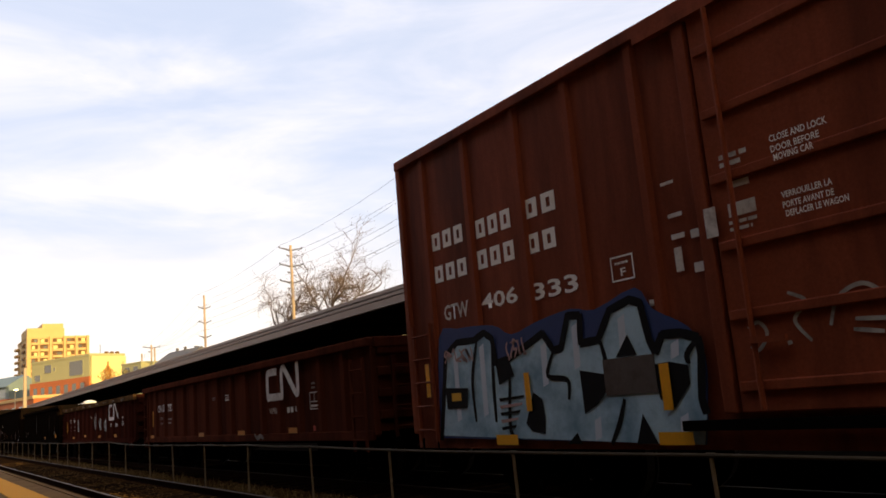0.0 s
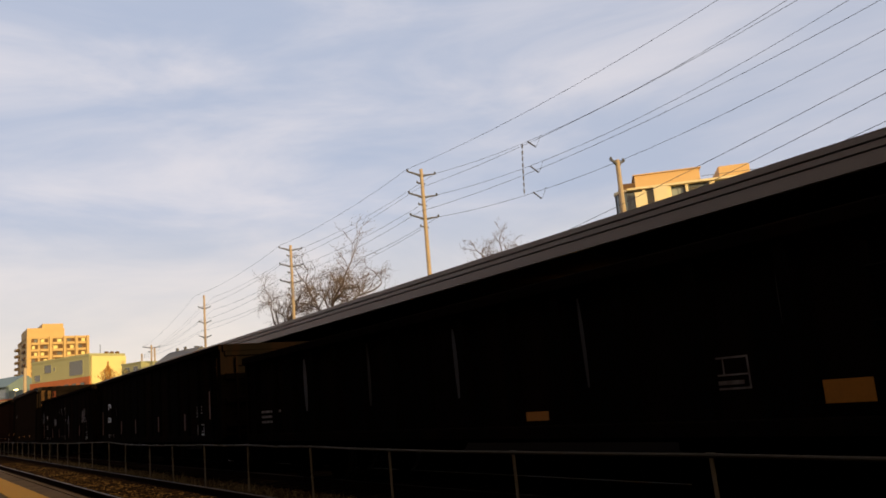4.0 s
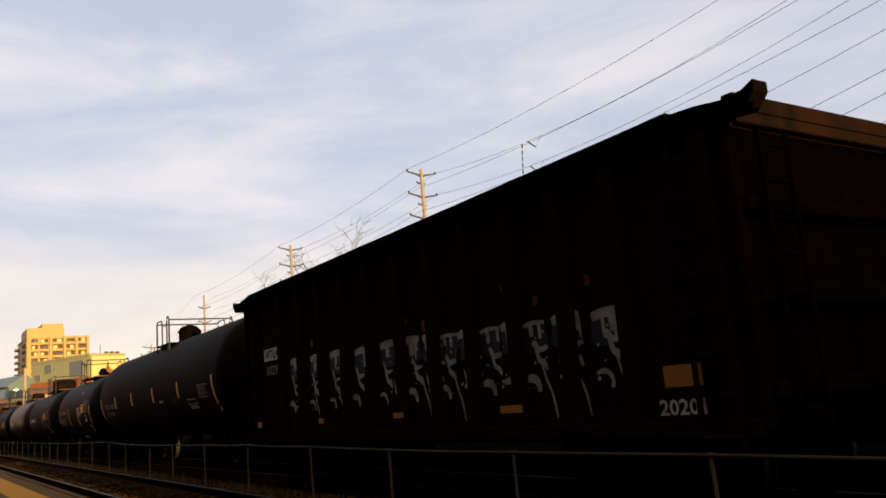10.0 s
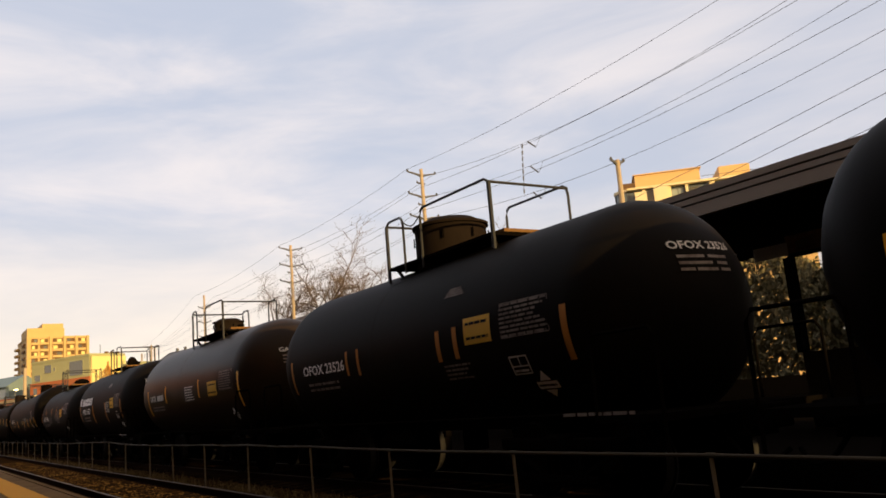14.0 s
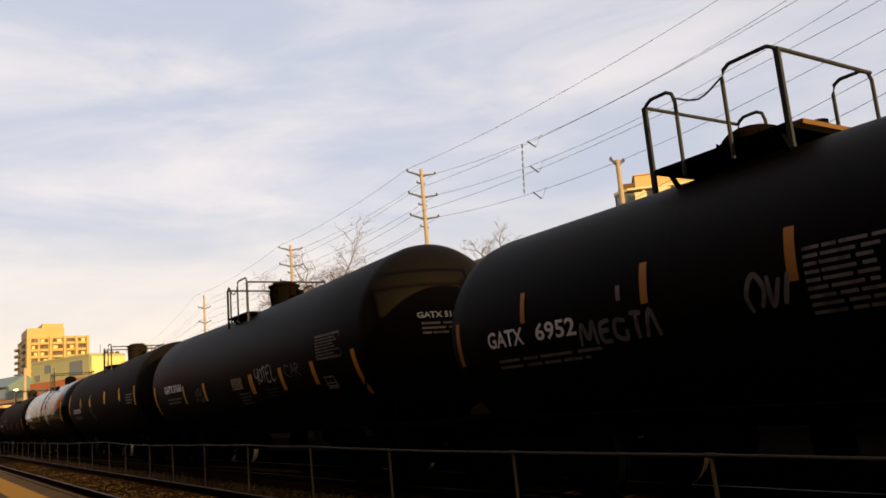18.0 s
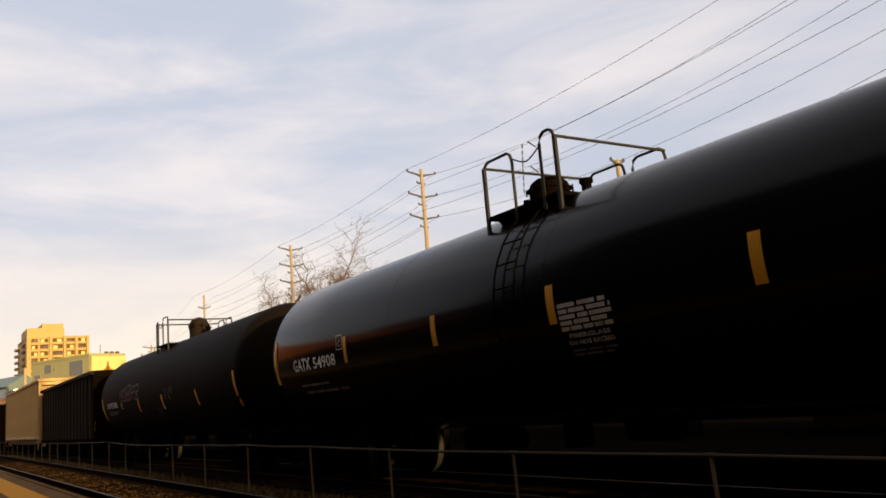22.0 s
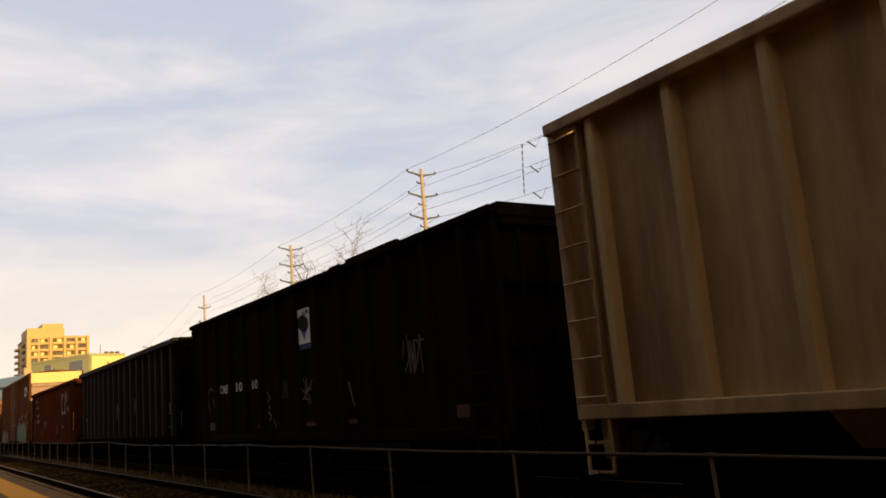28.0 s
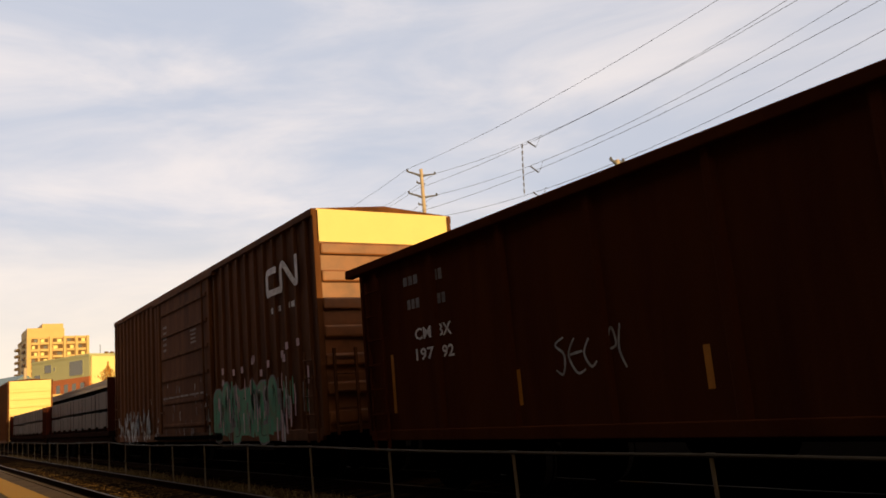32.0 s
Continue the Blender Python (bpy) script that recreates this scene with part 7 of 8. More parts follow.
# 11
c, half, s = tank_car("tank_car", -147.3, -157.3, RS, 2.15, "short black tank car with a large rusty manway", M_TANK, deck_of(-1.9, -1.35, -0.8, 1.08, True, -1.3, -0.45, 0.74), (-1.05, 0.6, 0.72), (-1.6,), True, head=1.1, off=-0.85, tail=0.2, dome_paint=M_MANWAY)
words("OFOX 23526", -4.31, -2.60, 1.92, 2.10, M_MARKW, c, s)
bars(-4.19, -2.93, 1.60, 1.80, 2, M_MARKDIM, c, s, 71)
vertical_tapes(c, s, [(2.98, 0.11, 1.61, 2.25), (0.33, 0.10, 1.81, 2.24), (0.76, 0.10, 1.82, 2.25), (-2.53, 0.08, 1.82, 2.22), (-2.12, 0.08, 1.80, 2.23), (-4.87, 0.08, 1.6, 2.22)], M_ORANGE)
print_panels(c, s, (1.04, 1.64, 1.98, 2.33), (1.84, 2.77, 1.98, 2.42), None, (1.88, 2.23, 1.50, 1.75), (2.38, 1.34, 0.19), (0.48, 0.93, 2.70, 2.84), 80)
bars(0.42, 1.06, 1.52, 1.77, 4, M_MARKDIM, c, s, 73)
bars(3.0, 4.1, 0.98, 1.06, 1, M_MARKDIM, c, -HALF + 0.1, 74, words_in=6)
head_print(c, s, half - 0.85, "OFOX 23526", 2.72, -0.56, 0.4, 1.1)
# 12
c, half, s = tank_car("tank_car", -158.3, -169.0, RS, 2.16, "short glossy brown-black tank car reflecting the evening sky", M_TANKD, deck_of(-2.1, -1.7, -0.9, 0.6, True, -1.6, 0.0), (-1.2, 0.4, 0.5), (-1.6,), True, head=1.1, cut=0.25, off=-1.1, dome_paint=M_MANWAY)
words("GATX", -4.6, -3.95, 1.93, 2.10, M_MARK, c, s)
bars(-3.8, -3.1, 1.93, 2.10, 1, M_MARK, c, s, 93, words_in=4, fill=0.9)
bars(-4.5, -3.2, 1.62, 1.80, 2, M_MARKDIM, c, s, 95)
vertical_tapes(c, s, [(-2.9, 0.09, 1.85, 2.3), (0.3, 0.09, 1.85, 2.3), (3.3, 0.1, 1.5, 2.3), (-4.9, 0.08, 1.5, 2.25)])
print_panels(c, s, (1.1, 1.8, 1.85, 2.2), (2.0, 2.95, 1.95, 2.4), (-0.9, -0.1, 1.8, 2.2), None, (2.5, 1.33, 0.18), None, 90)
head_print(c, s, half - 1.35, "GATX", 2.66, -0.54, -0.1, 1.1)
# 13
c, half, s = tank_car("tank_car", -170.2, -180.7, RS, 2.165, "short black tank car with a large white painted name", M_TANK, deck_of(-1.93, -1.38, -0.86, -0.04, True, -1.45, -0.7, 0.7), (-1.45, 0.18, 0.5), (-1.6,), True, head=1.1, cut=0.3, off=-1.0)
blocks([(-4.45, -2.36, 2.24, 2.52, 6)], M_MARKW, c, s, "painted_name")
bm = bmesh.new()
for k in range(5):
    ribbon(bm, curve([(-4.95 + 0.05 * k, 2.26), (-4.98 + 0.055 * k, 2.42), (-5.02 + 0.07 * k, 2.6 - 0.03 * abs(k - 2))]), 0.045, 0, 0.7)
part("painted_emblem", on_side(bm, s), M_MARKW, c)
words("PROX 14127", -4.43, -2.81, 1.89, 2.11, M_MARKW, c, s)
bars(-4.29, -3.08, 1.56, 1.81, 2, M_MARKDIM, c, s, 92)
vertical_tapes(c, s, [(-2.30, 0.11, 1.48, 2.23), (0.15, 0.11, 1.49, 2.23), (2.78, 0.11, 1.6, 2.24), (-5.03, 0.08, 1.6, 2.26)], M_ORANGE)
print_panels(c, s, (1.08, 1.69, 1.99, 2.34), (1.80, 2.73, 2.00, 2.45), (0.27, 0.95, 1.85, 2.24), (1.90, 2.26, 1.60, 1.85), (2.23, 1.38, 0.17), (0.24, 0.73, 2.79, 2.93), 100)
bars(3.0, 4.1, 0.98, 1.06, 1, M_MARKDIM, c, -HALF + 0.1, 94, words_in=6)
head_print(c, s, half - 1.3, "PROX 14127", 2.75, -0.68, 0.35, 1.1)
# 14
c, half, s = tank_car("tank_car", -182.0, -192.4, RS, 2.12, "short black tank car with a wide deck and grey tags", M_TANK, deck_of(-2.08, -1.66, -1.05, -0.42, True, -1.7, -0.85, 0.8), (-1.35, 0.34, 0.42), (-1.6,), True, head=1.1, cut=0.1, off=-1.0, tail=0.05)
words("GATX", -4.63, -3.91, 1.87, 2.08, M_MARKW, c, s)
words("6952", -3.68, -2.98, 1.88, 2.09, M_MARKW, c, s)
bars(-4.5, -2.6, 1.58, 1.74, 2, M_MARKDIM, c, s, 101)
vertical_tapes(c, s, [(-3.92, 0.08, 2.12, 2.49), (-1.97, 0.10, 2.08, 2.50), (-0.31, 0.10, 2.03, 2.50), (1.38, 0.13, 2.05, 2.48), (-5.32, 0.08, 1.7, 2.27)], M_ORANGE)
print_panels(c, s, (0.79, 1.38, 1.98, 2.34), (2.09, 2.95, 2.1, 2.58), None, None, (2.3, 1.4, 0.17), None, 110)
words("FRA AIP", 1.65, 2.08, 2.29, 2.40, M_MARK, c, s)
bars(-0.15, 0.60, 1.71, 2.31, 9, M_MARKDIM, c, s, 114, words_in=3)
tape(-2.31, -2.25, 2.16, 2.32, M_MARKDIM, c, s)
tag([[(0.0, 0.1), (0.05, 0.8), (0.12, 0.3), (0.2, 0.85), (0.22, 0.1)], [(0.42, 0.8), (0.3, 0.7), (0.3, 0.2), (0.42, 0.15)], [(0.3, 0.5), (0.4, 0.5)], [(0.62, 0.7), (0.5, 0.75), (0.48, 0.3), (0.6, 0.15), (0.62, 0.45)], [(0.68, 0.9), (0.82, 0.85)], [(0.75, 0.85), (0.75, 0.1)], [(0.85, 0.1), (0.92, 0.9), (1.0, 0.1)]], -2.94, -1.79, 1.71, 2.05, M_GTAG, c, s, 0.055)
tag([[(0.1, 0.0), (0.0, 0.5), (0.2, 1.0), (0.4, 0.6), (0.3, 0.1)], [(0.5, 0.9), (0.55, 0.1), (0.75, 0.8)], [(0.8, 0.1), (0.95, 0.9)]], -0.74, -0.28, 1.82, 2.15, M_GTAG, c, s, 0.05)
head_print(c, s, half - 1.1, "GATX 6952", 2.72, -0.5, 0.34, 1.1)
# 15
c, half, s = tank_car("tank_car", -193.6, -209.0, RB, 2.33, "long black tank car with yellow strips and grey sprayed tags", M_TANK, deck_of(-1.62, -1.42, -0.9, -0.24, fb=-1.0, fg=-0.85, yw=1.0), (-0.44, 0.34, 0.56), (-1.6,), cut=0.85, rise=0.024, tail=0.18, dome_paint=M_GONBLK)
made = set(c.children)
words("GATX 51606", -5.87, -4.18, 2.07, 2.28, M_MARKW, c, s)
bars(-5.7, -4.3, 1.75, 1.95, 2, M_MARKDIM, c, s, 121)
vertical_tapes(c, s, [(-7.03, 0.11, 1.48, 2.32), (2.62, 0.17, 1.72, 2.17), (0.93, 0.10, 1.73, 2.15), (1.05, 0.10, 1.73, 2.16), (-2.34, 0.16, 1.73, 2.17), (4.13, 0.16, 1.74, 2.17), (-4.09, 0.12, 1.73, 2.21), (5.81, 0.14, 1.45, 2.24)])
print_panels(c, s, table=(4.48, 5.46, 2.16, 2.59), square=(4.53, 4.92, 1.63, 1.86), seed=128)
bars(4.6, 5.2, 0.98, 1.06, 1, M_MARKDIM, c, s, 129, words_in=4)
tape(-0.18, 0.48, 1.88, 2.13, M_GWORN, c, s, "placard", "worn yellowish printed placard", n=4)
bars(-0.12, 0.42, 1.91, 2.10, 4, M_DARKINK, c, s, 127, "placard_print", lift=0.004, fill=0.35)
tag([[(0.02, 0.95), (0.0, 0.55), (0.08, 0.42), (0.16, 0.55)], [(0.17, 0.95), (0.15, 0.5), (0.13, 0.02)], [(0.25, 0.75), (0.2, 0.45), (0.25, 0.2), (0.34, 0.3), (0.37, 0.6), (0.31, 0.85), (0.25, 0.75)], [(0.38, 0.8), (0.48, 0.95), (0.56, 0.92)], [(0.47, 0.9), (0.48, 0.55), (0.46, 0.15)],
     [(0.6, 0.85), (0.58, 0.5), (0.6, 0.15), (0.7, 0.1), (0.76, 0.2)], [(0.58, 0.55), (0.72, 0.62)], [(0.6, 0.85), (0.7, 1.0), (0.78, 0.92)], [(0.84, 1.0), (0.84, 0.6), (0.85, 0.2), (0.93, 0.12), (1.0, 0.25)]], 1.34, 2.42, 1.9, 2.27, M_GWHITE, c, s, 0.042)
tag([[(0.3, 0.8), (0.05, 0.9), (0.0, 0.4), (0.3, 0.1)], [(0.4, 0.2), (0.5, 0.9), (0.6, 0.5), (0.45, 0.5)], [(0.7, 0.1), (0.72, 0.9), (0.95, 0.7), (0.75, 0.5), (1.0, 0.1)]], 2.95, 3.65, 1.93, 2.22, M_GTAG, c, s, 0.03)
tag([[(0.25, 0.9), (0.15, 0.6), (0.3, 0.5), (0.3, 0.8)], [(0.4, 0.9), (0.4, 0.5)], [(0.5, 0.9), (0.65, 0.95), (0.52, 0.55), (0.68, 0.5)], [(0.8, 0.9), (0.75, 0.5), (0.9, 0.95)], [(0.0, 0.3), (0.2, 0.1), (0.3, 0.35), (0.5, 0.05)], [(0.55, 0.3), (0.6, 0.0)], [(0.7, 0.35), (0.95, 0.1), (0.7, 0.1), (1.0, 0.4)]], -3.18, -2.41, 1.7, 2.08, M_GTAG, c, s, 0.032)
bars(0.1, 0.8, 1.5, 1.8, 4, M_MARKDIM, c, s, 125)
bars(1.7, 2.4, 1.6, 1.82, 3, M_GFAINT, c, s, 126)
for ob in set(c.children) - made:          # seat the marks on the climbing half
    for v in ob.data.vertices:
        d = v.co.z - s[1] - 0.024 * max(0.0, v.co.x)
        v.co.y = -math.sqrt((s[0] + 0.008) ** 2 - d * d) - 0.002
for ob in head_print(c, s, half - 0.85, "GATX 51606", 2.61, -0.74, 0.12):
    for v in ob.data.vertices:
        v.co.x += 0.035
# 16
c, half, s = tank_car("tank_car", -210.1, -224.5, RB, 2.34, "long brownish black tank car with bright yellow strips", M_TANK2, deck_of(-1.03, -0.88, -0.22, 0.38, fb=-0.4, fg=-0.2, yw=1.0), (0.25, 0.36, 0.62), (-1.6,), dome_paint=M_MANWAY, rise=0.012)
words("CGTX 23559", -5.29, -3.49, 1.98, 2.17, M_MARK, c, s)
bars(-5.1, -3.6, 1.7, 1.87, 2, M_GTAG, c, s, 131)
vertical_tapes(c, s, [(-6.38, 0.10, 1.96, 2.4), (-6.35, 0.11, 2.36, 2.84), (-3.55, 0.09, 2.25, 2.61), (-3.42, 0.11, 2.17, 2.47), (-1.45, 0.11, 2.18, 2.45), (-1.34, 0.10, 2.16, 2.61), (6.3, 0.15, 1.94, 2.86), (4.02, 0.09, 2.2, 2.6), (4.12, 0.12, 2.16, 2.4), (1.43, 0.10, 2.17, 2.61), (1.55, 0.12, 2.17, 2.58)])
tag([[(0.0, 0.95), (0.05, 0.7), (0.2, 0.75), (0.15, 1.0), (0.0, 0.95)], [(0.15, 0.8), (0.2, 0.4)], [(0.3, 0.95), (0.35, 0.55)], [(0.45, 0.95), (0.5, 0.4), (0.4, 0.3)], [(0.62, 0.6), (0.75, 0.55), (0.62, 0.35), (0.78, 0.3)], [(0.85, 0.55), (0.8, 0.2), (0.95, 0.15), (1.0, 0.4), (0.9, 0.5)], [(0.5, 0.25), (0.6, 0.1)]], -1.42, -0.72, 1.55, 2.1, M_GTAG, c, s, 0.032)
bars(5.1, 6.1, 2.0, 2.35, 4, M_MARKDIM, c, s, 133)
head_print(c, s, half, "CGTX 23559", 2.58)
# 17
c, half, s = tank_car("tank_car", -225.5, -240.7, RB, 2.325, "long glossy black tank car reflecting the evening sky", M_TANKG, deck_of(-0.24, 0.38, 0.95, 1.24), (-0.05, 0.29, 0.46), (-2.4, 1.3), climb=(-1, 1), tail=0.08)
words("GATX", -6.03, -5.27, 2.02, 2.25, M_MARKW, c, s)
words("54908", -5.15, -4.23, 2.02, 2.23, M_MARKW, c, s)
bars(-5.9, -4.7, 1.70, 1.79, 1, M_MARKDIM, c, s, 141)
bars(-5.8, -4.0, 1.55, 1.66, 1, M_MARKDIM, c, s, 144)
vertical_tapes(c, s, [(-1.12, 0.12, 2.03, 2.45), (4.08, 0.13, 2.04, 2.5), (1.36, 0.13, 2.03, 2.47), (-3.88, 0.11, 2.03, 2.47), (-6.94, 0.12, 1.83, 2.66), (6.72, 0.14, 1.7, 2.7)])
for i in range(5):
    bars(1.53, 2.3 + 0.05 * (i % 3), 2.18 - 0.065 * i, 2.24 - 0.065 * i, 1, M_MARK, c, s, 145 + i, words_in=3, fill=0.75)
words("FIBERGLASS", 1.62, 2.25, 1.84, 1.89, M_MARK, c, s)
words("DO NOT EXCEED", 1.58, 2.28, 1.76, 1.81, M_MARK, c, s)
bars(1.58, 2.3, 1.62, 1.72, 2, M_MARKDIM, c, s, 142, words_in=3)
outline(-4.15, -3.92, 2.26, 2.51, M_MARK, c, s, cross=False)
words("C", -4.08, -3.99, 2.31, 2.42, M_MARK, c, s)
head_print(c, s, half, "GATX 54908", 2.58)
# 18
c, half, s = tank_car("tank_car", -241.8, -258.2, RB, 2.33, "long dusty black tank car with a tall manway dome", M_TANK2, deck_of(-1.2, -1.0, -0.45, 0.14, fb=-0.6, fg=-0.42, yw=0.99), (-0.03, 0.29, 0.62), (-2.4, 1.3), dome_paint=M_DOME)
words("GATX 53726", -6.54, -4.86, 1.94, 2.13, M_MARK, c, s)
bars(-6.4, -5.0, 1.68, 1.82, 2, M_GTAG, c, s, 151)
vertical_tapes(c, s, [(-7.38, 0.11, 1.52, 2.32), (-1.86, 0.13, 1.68, 2.11), (1.01, 0.14, 1.67, 2.10), (7.35, 0.13, 1.49, 2.32), (4.34, 0.12, 1.66, 2.07), (-4.25, 0.08, 1.86, 2.1)])
bubbles(-4.31, -2.66, 2.1, 2.62, 6, M_GPINK2, c, s, 152)
tag([[(0.05, 0.1), (0.05, 0.9), (0.25, 0.95)], [(0.05, 0.5), (0.2, 0.55)], [(0.35, 0.1), (0.33, 0.95), (0.5, 0.95)], [(0.34, 0.55), (0.5, 0.6)], [(0.33, 0.1), (0.5, 0.1)], [(0.62, 0.1), (0.62, 1.0), (0.85, 0.95), (0.85, 0.6), (0.62, 0.5), (0.9, 0.1)]], -2.6, -1.46, 2.08, 2.55, M_GTAG, c, s, 0.035)
tag([[(0.0, 0.6), (0.05, 0.1)], [(0.05, 1.0), (0.1, 0.5)], [(0.3, 0.9), (0.32, 0.7)], [(0.45, 0.7), (0.5, 0.2)], [(0.6, 0.95), (0.6, 0.6)], [(0.65, 0.4), (0.68, 0.1)], [(0.8, 1.0), (0.82, 0.5)], [(0.95, 0.95), (1.0, 0.6)]], 1.48, 2.3, 1.84, 2.27, M_GTAG, c, s, 0.03)
bars(0.2, 0.9, 1.5, 1.75, 4, M_GFAINT, c, s, 154)
head_print(c, s, half, "GATX 53726", 2.63)


# ---- hoppers and gondolas behind the tanks ----
def black_hopper(lead, trail, num_a, num_b, tags):
    # posts and chord are painted lighter than the sheets for skylight on their faces
    c, half, y = open_car("coal_gondola", lead, trail, 3.55, "clean black high-sided gondola with white numbers and yellow tape", "gondola", M_GONBLK2, 0.92, 0.0, chord=0.15, post_depth=0.10, post_w=0.17, overhang=0.07, side_ladder=False, chord_paint=M_POST, post_paint=M_POST, notch=True,
                          posts=[-6.79, -5.84, -5.09, -4.38, -3.5, -2.62, -1.74, -0.85, 0.06, 0.92, 1.8, 2.68, 3.56, 4.4, 5.1, 5.85, 6.8])
    words("CMB", -6.45, -5.90, 1.57, 1.77, M_MARKW, c, y)
    words(num_a, -5.44, -4.98, 1.57, 1.77, M_MARKW, c, y)
    words(num_b, -4.75, -4.28, 1.57, 1.77, M_MARKW, c, y)
    for i, (a, b) in enumerate((("LD LMT", "213600"), ("LT WT", "72400"))):
        words(a, -5.36, -5.04, 1.38 - 0.13 * i, 1.44 - 0.13 * i, M_MARK, c, y)
        words(b, -4.69, -4.33, 1.38 - 0.13 * i, 1.44 - 0.13 * i, M_MARK, c, y)
    for x0, x1, z0, z1 in ((-6.42, -5.97, 1.23, 1.41), (-3.89, -3.53, 1.23, 1.32), (-1.27, -0.88, 1.24, 1.32), (1.44, 1.82, 1.26, 1.34), (4.1, 4.5, 1.26, 1.35), (6.44, 6.82, 1.25, 1.44)):
        tape(x0, x1, z0, z1, M_ORANGE, c, y)
    bars(6.3, 6.88, 1.14, 1.19, 1, M_MARKDIM, c, y, 161)
    bars(-6.38, -5.89, 1.15, 1.19, 1, M_MARKDIM, c, y, 162)
    bars(-5.81, -5.76, 0.95, 1.42, 5, M_MARK, c, y, 163, words_in=1, fill=0.7)
    bars(0.48, 0.51, 1.25, 1.54, 4, M_MARKDIM, c, y, 165, words_in=1, fill=0.8)
    bars(0.67, 0.70, 1.25, 1.56, 4, M_MARKDIM, c, y, 166, words_in=1, fill=0.8)
    bars(-0.22, -0.02, 1.25, 1.36, 3, M_MARKDIM, c, y, 167, words_in=1, fill=0.3)
    bars(2.4, 2.52, 1.26, 1.29, 1, M_MARKDIM, c, y, 168, words_in=1)
    bars(6.3, 6.75, 1.52, 1.85, 4, M_MARKDIM, c, y, 164, words_in=3)
    tape(-2.81, -2.69, 1.23, 1.35, M_MARKW, c, y, "placard", "small white placard")
    tape(half + 0.12, half + 0.15, 1.2, 1.6, M_YEL, c, y)
    if tags:
        tag([[(0.0, 0.2), (0.02, 0.7), (0.25, 0.95), (0.35, 0.6), (0.3, 0.2)], [(0.1, 0.5), (0.45, 0.55), (0.5, 0.9), (0.55, 1.0)], [(0.3, 0.6), (0.65, 0.75), (0.85, 0.7)], [(0.4, 0.5), (0.75, 0.55), (0.6, 0.2)], [(0.05, 0.1), (0.3, 0.15), (0.55, 0.05)], [(0.75, 0.5), (0.95, 0.35), (0.85, 0.1)], [(0.2, 0.35), (0.6, 0.35), (0.4, 0.25)]],
            -0.53, 0.1, 1.46, 2.1, M_GWHITE, c, y, 0.026)
        scrawl(2.0, 2.5, 1.6, 2.2, M_GFAINT, c, y, 171, 5, 0.03)
    return c


black_hopper(-259.4, -274.1, "80", "29", False)

# cream hopper
c, half, y = open_car("open_hopper", -275.35, -293.65, 4.27, "dusty cream high-sided hopper with a sunlit ribbed end", "hopper car", M_WHITE, 1.09, -0.03, sill=1.02, chord=0.14, post_depth=0.10, post_w=0.10, end_ribs=0, overhang=0.05, end_ladder=False, side_ladder=False, notch=True, end_at=0.34,
                      posts=[7.62 - 1.075 * k for k in range(16)])
for e in (-1, 1):
    # side ladder between the last post and the corner
    stile = part("ladder", boxes((e * 8.70 - 0.02, e * 8.70 + 0.02, -HALF - 0.01, -HALF + 0.08, 1.1, 4.12)), M_WHITE, c)
    for k in range(8):
        z = 1.2 + 0.405 * k
        part("rung", tube(bmesh.new(), [(e * 8.68, -HALF - 0.02, z), (e * (half - 0.02), -HALF - 0.02, z)], 0.014, 6), M_WHITE, stile)
    part("foot_ladder", boxes(*((e * q - 0.015, e * q + 0.015, -HALF, -HALF + 0.03, 0.4, 1.05) for q in (8.72, 9.08)), *((e * 8.9 - 0.19, e * 8.9 + 0.19, -HALF - 0.01, -HALF + 0.02, z, z + 0.03) for z in (0.42, 0.72))), M_WHITE, c)
    # broad pressed corner post, end beams across the open bays, and the smooth middle panel
    for q in (-1, 1):
        part("end_post", boxes((*sorted((e * (half - 0.12), e * (half + 0.03))), *sorted((q * 1.5, q * 1.36)), 0.95, 4.1), bevel=0.03), M_WHITE, c)
        for k in range(9):
            z = 1.16 + 0.345 * k
            part("end_beam", boxes((*sorted((e * (half - 0.32), e * half)), *sorted((q * 1.36, q * 0.66)), z, z + 0.17), bevel=0.012), M_WHITE, c)
            part("end_rung", tube(bmesh.new(), [(e * (half + 0.03), q * 1.34, z + 0.26), (e * (half + 0.03), q * 0.74, z + 0.26)], 0.012, 6), M_WHITE, c)
    for k in range(6):
        z = 2.46 + 0.292 * k
        part("end_panel", boxes((*sorted((e * (half - 0.02), e * (half + 0.012 * (k % 2)))), -0.71, 0.71, z, z + 0.29), bevel=0.006), M_WHITE, c)
        for q in (-0.52, 0.46):
            part("panel_tab", boxes((*sorted((e * (half + 0.01), e * (half + 0.03))), q - 0.13, q + 0.13, z + 0.02, z + 0.045)), M_WHITE, c)
    part("bolster_bracket", boxes((*sorted((e * (half - 0.35), e * (half - 0.1))), -1.3, -1.1, 0.55, 1.0), bevel=0.03), M_WHITE, c)
tag([[(0.0, 0.45), (0.02, 0.15), (0.15, 0.5)], [(0.12, 0.5), (0.2, 0.15), (0.25, 0.5)], [(0.28, 0.5), (0.32, 0.2), (0.42, 0.2), (0.44, 0.5)], [(0.5, 0.15), (0.5, 0.45), (0.58, 0.25), (0.66, 0.5), (0.68, 0.15)], [(0.78, 0.4), (0.72, 0.2), (0.85, 0.2), (0.9, 0.4), (0.78, 0.42)], [(0.42, 0.55), (0.36, 0.8), (0.48, 1.0), (0.56, 0.8), (0.48, 0.6), (0.42, 0.55)],
     [(0.46, 0.95), (0.42, 0.7)], [(0.3, 0.05), (0.5, 0.12), (0.7, 0.02), (0.95, 0.05)], [(0.92, 0.45), (1.0, 0.3)]], 7.80, 8.62, 1.58, 2.2, M_GRED, c, y, 0.04)
